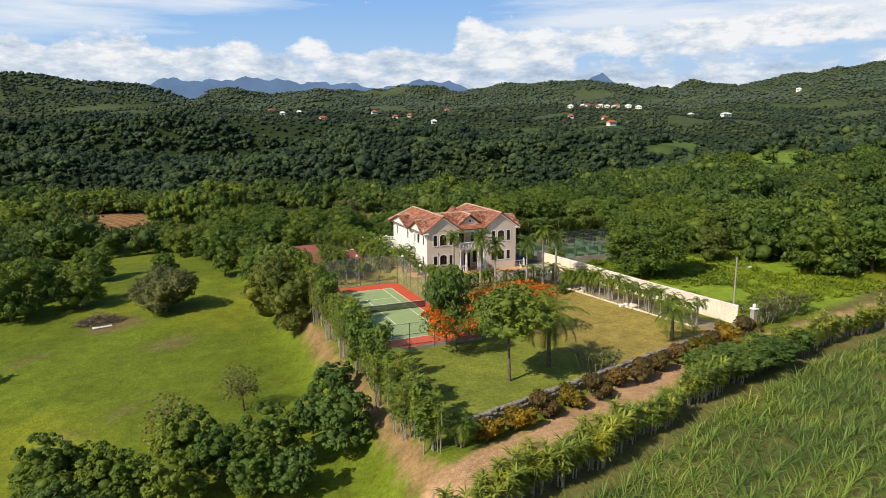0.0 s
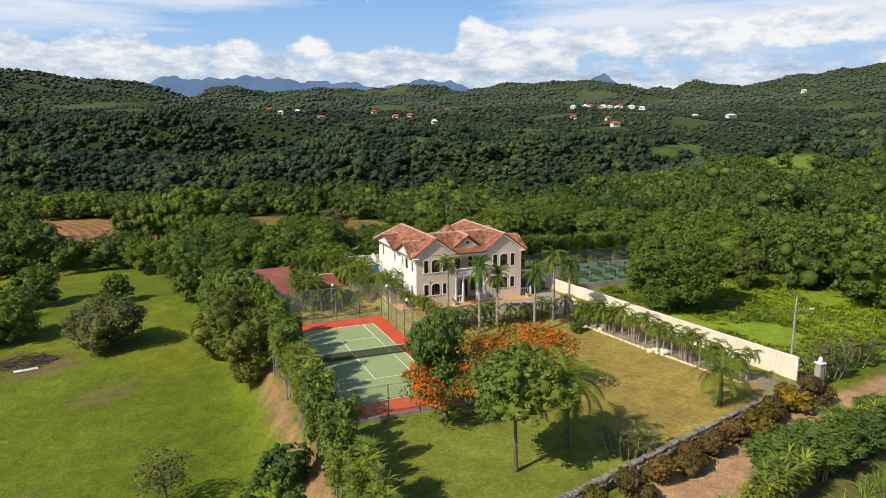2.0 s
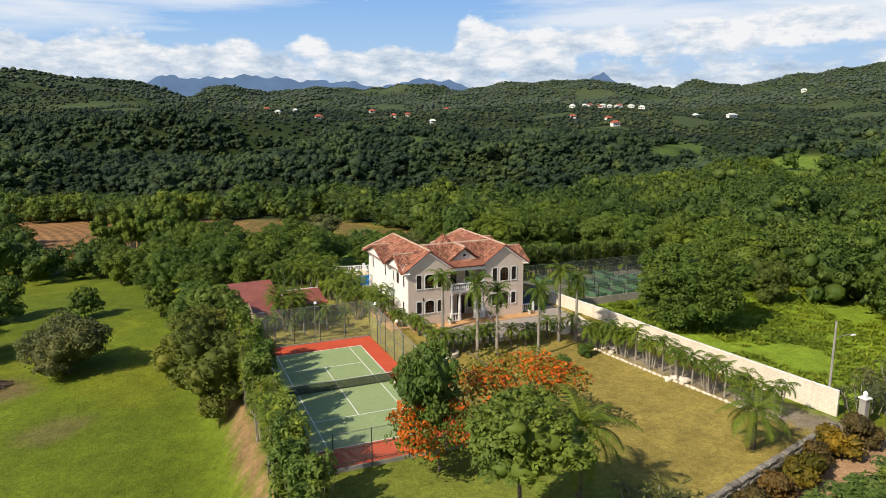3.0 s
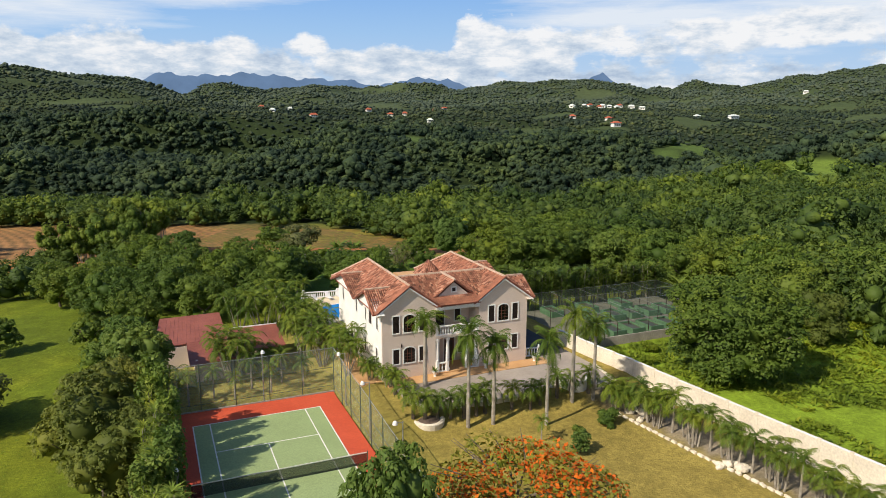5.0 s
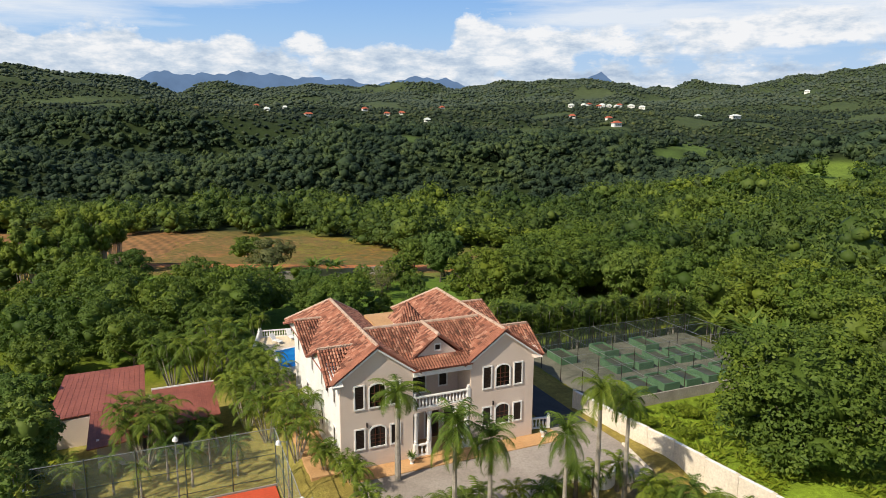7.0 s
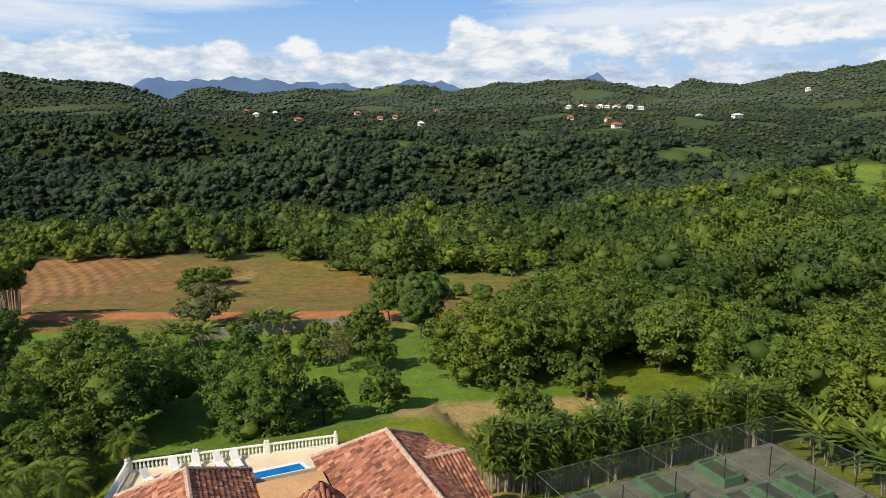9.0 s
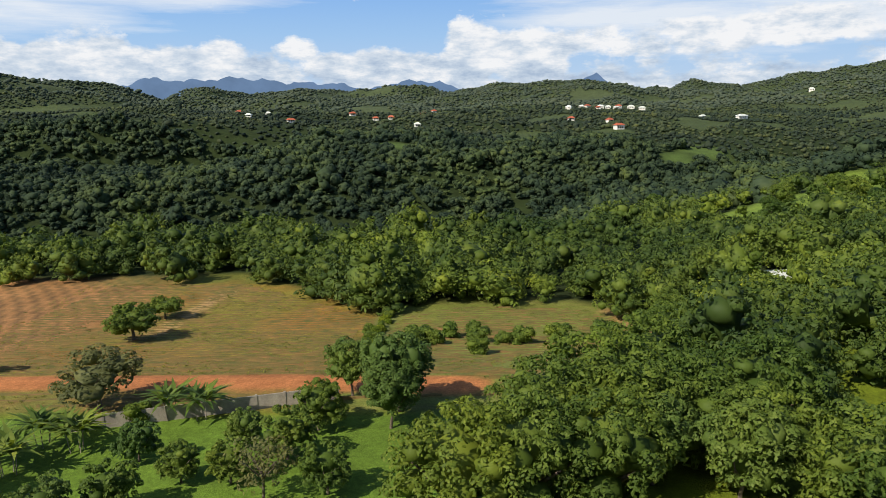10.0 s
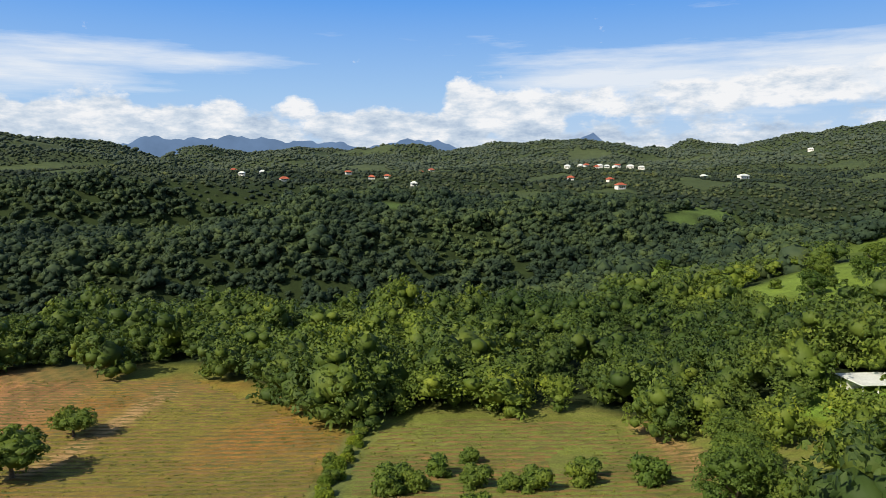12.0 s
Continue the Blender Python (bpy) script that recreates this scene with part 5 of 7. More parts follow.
def build_far_houses():
    for hu, hv, white, s in FAR_HOUSES:
        x, y = HX * hu + HY * hv, HY * hu - HX * hv
        w, d, h = 4.2 * s, 3.2, 2.8 + 1.2 * (s > 1.1)
        root = thing("far_house", Matrix.Translation((x, y, float(land(x, y)) + 0.6)) @ Matrix.Rotation(-0.4 + 0.5 * math.sin(hv), 4, "Z"),
                     "small distant white house with pale roof" if white else "small distant house with red tile roof", "house", "distant houses")
        part("wall", boxed(-w, -d, -6, w, d, h), WHITE_WALL, root)
        bm = bmesh.new()
        q = [bm.verts.new(p) for p in ((-w - 1, -d - 1, h), (w + 1, -d - 1, h), (w + 1, d + 1, h), (-w - 1, d + 1, h), (-w * 0.5, 0, h + 2.6), (w * 0.5, 0, h + 2.6))]
        for f in ((0, 1, 5, 4), (1, 2, 5), (2, 3, 4, 5), (3, 0, 4), (3, 2, 1, 0)):
            bm.faces.new([q[i] for i in f])
        part("roof", bm, TIN if white else RED_ROOF, root)
        for i in range(3):
            part("window", boxed(-w * 0.7 + i * w * 0.55, -d - 0.08, 1.0, -w * 0.7 + i * w * 0.55 + 1.6, -d - 0.01, 2.6), GLASS, root)


RED_ROOF = surface("red_far_roof", (0.36, 0.085, 0.045), (0.48, 0.13, 0.07), 0.3, 0.85, 0.1)
build_far_houses()

# ---------------------------------------------------------------- plants of the garden
MANGO = make_tree("mango_tree", "broad dark green mango tree with dense crown", 101, 4.6, 0.3, 8.5, 18, 6000, 0.17, LEAF_MANGO, small=0.36, core=0.68, sub=1, clumps=120, clump=0.4)
MANGO_B = make_tree("mango_tree", "rounded green mango tree with dense crown", 102, 4.2, 0.3, 7.2, 16, 5200, 0.17, LEAF_MANGO, small=0.38, core=0.68, sub=1, clumps=100, clump=0.42)
CITRUS = make_tree("fruit_tree", "small round green fruit tree on the grass", 103, 2.3, 0.7, 4.6, 11, 2600, 0.135, LEAF_MANGO, small=0.40, core=0.66, sub=1, group="fruit trees", clumps=70, clump=0.36)
CITRUS_B = make_tree("fruit_tree", "small bright green fruit tree on the grass", 104, 2.1, 0.6, 4.4, 11, 2600, 0.135, LEAF_GREEN, small=0.40, core=0.66, sub=1, group="fruit trees", clumps=70, clump=0.36)
GREY_BUSH = make_tree("grey_tree", "wide rounded grey-green tree on the meadow", 105, 4.6, 0.2, 6.6, 14, 6000, 0.15, LEAF_GREY, small=0.40, flat=0.85, core=0.82, clumps=150, clump=0.34)
OLIVE = make_tree("olive_green_tree", "tall olive-green tree beside the hedge", 106, 4.2, 0.4, 10.0, 22, 8000, 0.15, LEAF_OLIVE, small=0.34, flat=1.0, core=0.8, clumps=190, clump=0.34)
SPARSE = make_tree("bare_tree", "small half-bare grey tree on the meadow", 107, 1.9, 0.9, 4.2, 9, 800, 0.12, LEAF_GREY, core=0, limbs=12, trunk_r=0.09)
TALL = make_tree("shade_tree", "green shade tree on a tall bare trunk", 108, 4.0, 5.8, 11.2, 16, 4200, 0.19, LEAF_GREEN, small=0.38, core=0.7, trunk_r=0.17, clumps=100, clump=0.4)
FLAME = make_tree("flame_tree", "spreading flame tree with orange-red blossom", 109, 6.0, 3.4, 6.4, 22, 3000, 0.18, LEAF_GREEN, small=0.27, flat=0.40, core=0.0, flowers=1900, limbs=8, trunk_r=0.17)
FLAME_B = make_tree("flame_tree", "wide flame tree, half leafless, with scattered orange blossom", 117, 6.0, 3.2, 6.2, 24, 2600, 0.16, LEAF_OLIVE, small=0.27, flat=0.40, core=0.0, flowers=1500, limbs=16, trunk_r=0.15)
BRIGHT = make_tree("leafy_tree", "light green leafy tree", 110, 3.2, 0.8, 8.0, 14, 4200, 0.18, LEAF_GREEN, small=0.38, flat=1.0, core=0.66, clumps=90, clump=0.4)
FEATHER = make_tree("grey_crown_tree", "thin grey-green tree at the field's edge", 111, 4.4, 2.2, 8.0, 12, 1900, 0.24, LEAF_GREY, small=0.40, core=0.6, clumps=60, clump=0.42)
UMBRELLA = make_tree("umbrella_tree", "low spreading green tree in the field", 116, 5.2, 1.8, 5.6, 14, 2200, 0.24, LEAF_MANGO, small=0.36, flat=0.6, core=0.75, limbs=7, clumps=60, clump=0.42)
NEAR_MANGO = make_tree("mango_tree", "broad glossy green mango tree behind the white wall", 141, 5.6, 0.2, 9.6, 24, 17000, 0.145, LEAF_MANGO, small=0.27, core=0.68, clumps=230, clump=0.42)
NEAR_BUSH = make_tree("green_bush", "tall bright green weeds behind the white wall", 142, 2.1, 0.05, 2.2, 11, 2600, 0.12, LEAF_BRIGHT, small=0.42, core=0.6)
LEAFY_POST = make_tree("hedge_tree", "slim leafy hedge tree on pale stems", 112, 1.1, 1.6, 6.2, 9, 900, 0.17, LEAF_HEDGE, bark=PALE_BARK, small=0.42, flat=1.9, core=0.35, group="boundary hedge")
CROTON = make_tree("croton_bush", "yellow and bronze croton bush below the stone wall", 113, 1.35, 0.1, 1.9, 8, 900, 0.15, LEAF_CROTON, group="bushes along the wall", small=0.5)
BRONZE = make_tree("bronze_bush", "dark bronze-green bush below the stone wall", 114, 1.4, 0.1, 2.1, 8, 950, 0.15, LEAF_BRONZE, group="bushes along the wall", small=0.5)
BUSH = make_tree("green_bush", "low green bush in the field", 115, 1.7, 0.05, 2.3, 7, 800, 0.18, LEAF_MANGO, group="bushes in the field", small=0.5)
WEEDS = make_tree("weed_clump", "tall pale green weeds between the fields", 143, 1.8, 0.02, 1.9, 9, 900, 0.2, LEAF_BRIGHT, group="weeds between the fields", small=0.42, core=0.6, sub=1)
ROYAL = make_palm("royal_palm", "tall royal palm with pale trunk by the drive", 120, 6.4, 0.19, 22, 2.5, PALE_BARK, 1.4, 0.62, 1.9, 34, 1.3, "palms by the drive")
FOXTAIL = make_palm("foxtail_palm", "palm with bushy fronds and brown ringed trunk", 121, 4.6, 0.15, 24, 2.0, PALE_BARK, 1.4, 0.60, 1.8, 30, 0.6, "palms by the drive")
DWARF = make_palm("dwarf_palm", "small palm with stout dark trunk", 122, 1.5, 0.11, 20, 1.25, BARK, 1.25, 0.30, 2.0, 16, 0.0, "small palms round the drive")
YOUNG = make_palm("young_palm", "young palm with slender trunk on the lawn", 123, 2.4, 0.08, 13, 1.6, PALE_BARK, 1.3, 0.40, 2.0, 18, 0.3, "young palms")
COCO = make_palm("coconut_palm", "coconut palm with long drooping fronds", 124, 5.6, 0.19, 26, 4.0, BARK, 1.25, 0.95, 1.7, 40, 0.0, "coconut palms", lean=0.06)
COCO_B = make_palm("coconut_palm", "short coconut palm with long drooping fronds", 125, 3.3, 0.20, 22, 3.3, BARK, 1.2, 0.80, 1.7, 36, 0.0, "coconut palms")
ARECA = make_clump_palm("areca_palm", "clump of feathery palms on pale leaning stems", 126, 8, 4.2, 1.5, 1.9)
ARECA_S = make_clump_palm("areca_palm", "low dense clump of feathery palms", 127, 7, 2.5, 0.8, 1.5)
ARECA_SLIM = make_clump_palm("areca_palm", "slender clump of palms on bare pale stems", 128, 4, 2.5, 0.6, 1.05, leaves=7)
DRACAENA = make_cane_shrub("dracaena_shrub", "yellow-green dracaena with tufted sword leaves along the road", 130, 8, 2.4, 5, 0.62, LEAF_LIME, "roadside hedge", 0.55)
TALL_CANE = make_cane_shrub("dracaena_shrub", "tall dark green dracaena with bare pale canes", 131, 10, 4.6, 6, 0.85, LEAF_HEDGE, "tall hedge behind the tanks", 0.7)
HEDGE_CANE = make_cane_shrub("hedge_shrub", "tall yellow-green cane shrub with bare pale stems", 134, 7, 5.4, 6, 0.78, LEAF_CANES, "boundary hedge", 0.62)
AGAVE = make_cane_shrub("yucca_clump", "clump of stiff grey-green yuccas on the lawn", 132, 12, 1.7, 2, 0.6, LEAF_GREY, "", 1.3)
BANANA = make_cane_shrub("banana_plant", "banana plant with long broad leaves", 133, 4, 2.4, 1, 2.3, LEAF_HEDGE, "banana plants", 0.8)
BAMBOO = make_bamboo("bamboo_clump", "tall arching green bamboo thicket at the field's edge", 150, 40, 10.5, 4.6)
PROTOS = [o for o in scene.objects if o.parent is None and abs(o.matrix_basis.translation.z + 500) < 1]


def set_out(proto, spots, s0=0.9, s1=1.12):
    for p in spots:
        plant(proto, p[0], p[1], p[2] if len(p) > 2 else RNG.uniform(s0, s1))


# meadow
set_out(GREY_BUSH, [(-26.3, 27.5, 1.05)])
set_out(MANGO_B, [(-39, 37, 0.95), (-48.5, 35, 1.25), (-54, 44, 1.2), (-45, 48, 1.0), (-38, 56, 0.9), (-60, 34, 1.2)])
set_out(CITRUS, [(-15.5, 46, 1.1), (-26, 50, 1.1), (-37.0, -25, 1.15), (-32.5, -28.5, 1.0), (-26.0, -26.6, 1.25), (-23.6, -29.8, 1.05), (-19.6, -29.6, 1.25), (-31, -30, 1.05), (-21.8, -33.4, 0.9), (-36.5, -29.5, 1.0), (-27.5, -32.5, 1.05), (-33.8, -24.6, 0.8)])
set_out(CITRUS_B, [(-11.8, -20.2, 1.0), (-15.0, -25.2, 0.9), (-13.0, -29.4, 1.3), (-35, -34, 1.2), (-18.5, -34.5, 0.9), (-49, 6, 0.9)])
set_out(SPARSE, [(-20.2, -17, 1.15), (-27, -23.4, 1.35)])
set_out(OLIVE, [(-12.4, 8.5, 1.02), (-11.0, 4.0, 0.8)])
set_out(OLIVE, [(-10.2, 14.5, 0.72)])
set_out(BRIGHT, [(-9.2, 22, 0.9), (-12, 27, 0.85), (-11, 33, 0.8), (-9.3, 18.5, 0.62)])
# boundary hedge between court and meadow
for i in range(27):
    y = -38.5 + 1.85 * i
    for dx in (-0.45, 0.45):
        plant(HEDGE_CANE if RNG.random() < 0.62 else LEAFY_POST, -8.3 + dx + 0.35 * math.sin(i * 1.7) + 0.01 * i, y + RNG.normal() * 0.4, 0.80 + 0.22 * RNG.random(), sz=0.70 + 0.28 * RNG.random() + 0.012 * i)
# grove behind the shed and trees of the back garden
set_out(MANGO, [(2, 54, 0.95), (9, 57, 1.0), (-6, 52, 0.9), (-4, 62, 1.0), (14, 63, 0.8), (-12, 60, 0.95), (4, 66, 0.9), (-16, 70, 1.0), (-8, 74, 1.0), (-22, 78, 0.9), (20.5, 57.5, 0.78)])
set_out(MANGO_B, [(22, 51.5, 0.95), (6, 47, 0.8), (-2, 45, 0.8), (-10, 44, 0.75), (-4, 83, 1.0), (-14, 84, 1.0), (8, 76, 0.9)])
set_out(CITRUS, [(27.7, 53.2, 1.0), (33.5, 53.2, 1.05), (25.5, 61, 0.8), (37.7, 66.5, 1.0), (30.9, 71.5, 0.85), (27.2, 73.4, 0.8), (44.0, 45.5, 1.0), (53.7, 48.6, 1.0), (22, 70, 1.0), (36, 74, 1.1), (40, 79, 1.15)])
set_out(CITRUS_B, [(17.8, 69, 1.0), (24, 79, 0.9), (45.5, 44.2, 0.75), (33, 78, 0.9)])
set_out(SPARSE, [(32.9, 67.6, 1.3)])
set_out(BRIGHT, [(48.8, 80, 1.05), (46.5, 76.5, 0.85), (45.5, 86, 0.8), (62, 57, 1.0), (66, 52, 1.0)])
set_out(MANGO, [(45.5, 59, 1.05), (51, 58, 1.1), (57, 56, 1.1), (57, 64, 1.15), (63, 60, 1.1), (64, 68, 1.2), (68, 61, 1.1), (70, 54, 1.0), (72, 46, 1.1), (77, 60, 1.2), (72, 70, 1.2)])
plant(FEATHER, 20.4, 93, 1.0, sz=0.78)
set_out(BANANA, [(12, 84), (16, 86), (19, 83.5), (30, 86.5), (14, 81), (27, 88)], 0.9, 1.25)
set_out(BUSH, [(24, 88.5, 0.9), (9, 88, 1.3), (41, 84.0, 1.1)])
# bamboo west of the fields
set_out(BAMBOO, [(-6.5, 114, 1.0), (-9, 105.5, 1.12), (-14.5, 101, 1.08), (-19.5, 105.5, 1.1), (-16, 111, 1.0), (-25, 110, 0.9), (-11, 96, 0.8)])
# plot and wood beyond the white wall
plant(NEAR_MANGO, 46.6, 3.4, 1.28, sz=1.10)
set_out(OLIVE, [(64, 7, 0.62)])
set_out(MANGO, [(73, -7, 1.1), (77, 2, 1.3), (67, 15, 1.0), (70, 20, 1.2), (82, -10, 1.3), (80, 12, 1.2), (68, 32, 1.1), (74, 26, 1.2), (70, 40, 1.1), (78, 38, 1.2)])
set_out(NEAR_BUSH, [(38.6, 12.6, 0.5), (43.5, 12.5, 0.5), (40.5, 9.4, 0.45), (52, 12, 0.7)])
# front lawn
plant(FLAME, 2.9, -18.0, 0.72, dz=-1.0, sz=0.95)
plant(FLAME_B, 11.8, -13.4, 1.12, sz=0.98)
plant(TALL, 4.4, -28.0, 0.95, sz=0.84)
plant(BRIGHT, 3.0, -15.2, 0.74, sz=1.15)
set_out(COCO, [(9.9, -26.4, 1.0)])
set_out(COCO_B, [(27.6, -24.8, 1.0)])
set_out(YOUNG, [(14.3, -2.1, 0.5), (20.8, -1.6, 0.7)])
set_out(BUSH, [(16.2, -3.9, 0.45), (27.7, -1.1, 0.6), (24.4, -1.8, 0.35)])
set_out(CITRUS_B, [(22.7, -4.4, 0.42)])
set_out(AGAVE, [(13.6, -29.6, 1.1), (15.0, -28.8, 0.9)])
# palms by the drive
for x, y, s, z in ((15.3, 10.5, 1.0, 0.86), (27.1, 3.5, 0.85, 1.09), (29.3, 3.3, 0.8, 0.97)):
    plant(ROYAL, x, y, s, sz=z)
for x, y, s, z in ((16.2, 2.8, 1.0, 1.59), (18.5, 2.6, 1.0, 1.38), (22.8, 0.9, 0.9, 1.44)):
    plant(FOXTAIL, x, y, s, sz=z)
set_out(DWARF, [(11.9, 4.7), (12.8, 4.2), (13.9, 4.1), (15.1, 4.1), (16.3, 3.9), (17.5, 3.9), (18.4, 4.0), (21.0, 3.9), (22.7, 3.5), (23.9, 3.8), (25.9, 4.2), (27.4, 4.2), (29.3, 4.1), (11.9, 6.9), (12.0, 9.7)], 1.15, 1.5)
set_out(ARECA, [(10.4, 19.5, 0.8), (9.0, 27.5, 0.9), (-1.2, 21.2, 1.0), (7.6, 33.5, 1.0), (1.5, 37, 1.1), (6.4, 40, 1.1), (27.5, 33.5, 0.9), (-0.8, 22.2, 1.05), (8.2, 22.0, 0.9), (7.0, 25.6, 1.0), (8.6, 30.5, 1.0), (4.0, 34.5, 1.15), (9.4, 16.6, 0.75)])
set_out(ARECA_S, [(11.0, 14.0, 0.75), (10.2, 23.5, 0.9), (12.0, 11.6, 0.7), (3.2, 23.5, 0.9), (30.4, 1.2, 1.0), (31.6, -2.2, 1.1), (30.9, 0.2, 0.9), (11.0, 47.5, 1.0), (9.0, 35.5, 1.1), (36.8, 14.8, 1.0)])
set_out(YOUNG, [(-5.5, 17.0), (-3.2, 18.2), (-1.4, 17.0), (0.4, 18.8), (2.0, 17.2), (3.4, 19.4), (5.2, 17.6), (-6.4, 19.6)], 0.85, 1.1)
for i in range(17):
    f = i / 16
    plant((YOUNG, ARECA_SLIM, ARECA_SLIM)[i % 3], 31.5 + 2.4 * f + 0.4 * math.sin(i * 2.1), -0.6 - 20.5 * f, RNG.uniform(0.95, 1.25))
# bushes below the front wall, road hedge
WALL_A, WALL_B = Vector((-4.8, -36.6, 0)), Vector((36.4, -25.3, 0))
ALONG = (WALL_B - WALL_A).normalized()
OUT = Vector((ALONG.y, -ALONG.x, 0))
for i, kind in enumerate("ccbcbbbbbcbcb"):
    p = WALL_A.lerp(WALL_B, 0.03 + 0.95 * i / 12) + OUT * (2.1 + 0.3 * math.sin(i * 2.3))
    plant(CROTON if kind == "c" else BRONZE, p.x, p.y, RNG.uniform(0.85, 1.2))
ROAD_HEDGE = [(-10, -48.2), (2, -45.6), (13.5, -40.6), (24, -37.6), (33, -35.0), (46, -32.0), (62, -30.6), (85, -28)]
for (ax, ay), (bx, by) in zip(ROAD_HEDGE, ROAD_HEDGE[1:]):
    n = int(math.hypot(bx - ax, by - ay) / 1.15)
    for i in range(n):
        f = i / n
        plant(DRACAENA, ax + (bx - ax) * f + RNG.normal() * 0.35, ay + (by - ay) * f + RNG.normal() * 0.45, RNG.uniform(0.95, 1.45))
for x, y, k in ((21.5, -37.0, 0.75), (25.5, -36.8, 0.85), (30.0, -36.2, 0.8), (35.5, -34.6, 0.6)):
    plant(BRIGHT, x, y, k, sz=0.42)
set_out(CROTON, [(-14.2, -41.5, 0.8)])
set_out(ARECA_S, [(-5.8, -38.6, 0.9)])
set_out(AGAVE, [(42.5, -23.8, 1.2), (45.2, -22.8, 1.3), (48, -22.2, 1.3), (51, -21.6, 1.2)])
# dracaena hedge and bananas behind the tanks
for i in range(34):
    f = i / 33
    plant(TALL_CANE, 34.6 + 27 * f + RNG.normal() * 0.3, 32.9 + 0.5 * f + RNG.normal() * 0.4, RNG.uniform(1.0, 1.15), sz=RNG.uniform(1.08, 1.2))
set_out(BANANA, [(61.5, 22), (63, 25), (62, 28), (64, 31), (60.6, 19.5), (62.5, 17), (65, 22), (57.5, 13.5), (64, 36), (66, 40), (69, 44)], 1.0, 1.4)
# fields
set_out(UMBRELLA, [(23.0, 144, 1.0), (28.6, 162, 0.72)])
set_out(BUSH, [(73.3, 122, 1.1), (71.2, 107, 1.15), (64.9, 117.5, 1.3), (78.6, 113, 0.9), (79.6, 126, 0.9), (75.5, 116, 1.2), (81.5, 111.8, 1.25), (88, 111.3, 1.2), (66.2, 119.8, 1.3), (68.5, 117.6, 1.1), (90, 113.6, 1.1), (96, 108, 1.5), (57, 101, 1.1), (53, 97, 1.2)], 1, 1)
for i in range(26):
    f = i / 25 * 3
    (ax, ay), (bx, by) = FIELD_GAP[min(2, int(f))], FIELD_GAP[min(2, int(f)) + 1]
    g = f - min(2, int(f))
    plant(WEEDS if i % 3 else BUSH, ax + (bx - ax) * g + RNG.normal() * 0.8, ay + (by - ay) * g + RNG.normal() * 0.8, RNG.uniform(0.45, 0.8))
set_out(BANANA, [(114, 126), (117, 127.5), (112, 123), (119, 124), (116, 130)], 1.1, 1.5)
set_out(MANGO_B, [(103.5, 101, 0.9), (107, 104.5, 1.0), (98, 97, 1.0)])
set_out(MANGO_B, [(210, 176, 0.9), (226, 187, 1.0), (233, 178, 0.8), (222, 163, 0.9), (243, 172, 1.1), (204, 158, 0.8), (250, 186, 1.0), (238, 160, 0.9), (196, 152, 0.7), (316, 356, 1.1)])
set_out(BUSH, [(200, 168, 1.2), (214, 192, 1.3), (230, 170, 1.2), (236, 192, 1.4), (248, 164, 1.3), (220, 178, 1.1)])
for o in [q for p in PROTOS for q in (*p.children_recursive, p)]:
    bpy.data.objects.remove(o)


def build_cane_field():
    """Rows of young sugar cane south of the road."""
    rng = np.random.default_rng(5)
    chunks, tufts = [], [tuft(rng, 14, 1.45, 0.055, 1.5, 0.9) for _ in range(6)]
    hx = [p[0] for p in ROAD_HEDGE]
    hy = [p[1] for p in ROAD_HEDGE]
    for r in range(34):
        off = 3.6 + 1.45 * r
        for q in np.arange(-14, 75, 0.5):
            if rng.random() < 0.14:
                continue
            x, y = q + 0.30 * off + rng.normal() * 0.12, float(np.interp(q, hx, hy)) - off * 0.954 + rng.normal() * 0.16
            if y > float(np.interp(x, hx, hy)) - 2.5:
                continue
            v, f = tufts[rng.integers(6)]
            a, s = rng.random() * 6.28, rng.uniform(0.95, 1.5)
            c, d = math.cos(a) * s, math.sin(a) * s
            chunks.append((np.stack([v[:, 0] * c - v[:, 1] * d + x, v[:, 0] * d + v[:, 1] * c + y, v[:, 2] * s + float(land(x, y))], -1), f))
    v, f = joined(chunks)
    tagged(new("sugar_cane", mesh_from("sugar_cane", v, f, LEAF_CANE)), "rows of young grey-green sugar cane", "crop", kind="stuff")


build_cane_field()


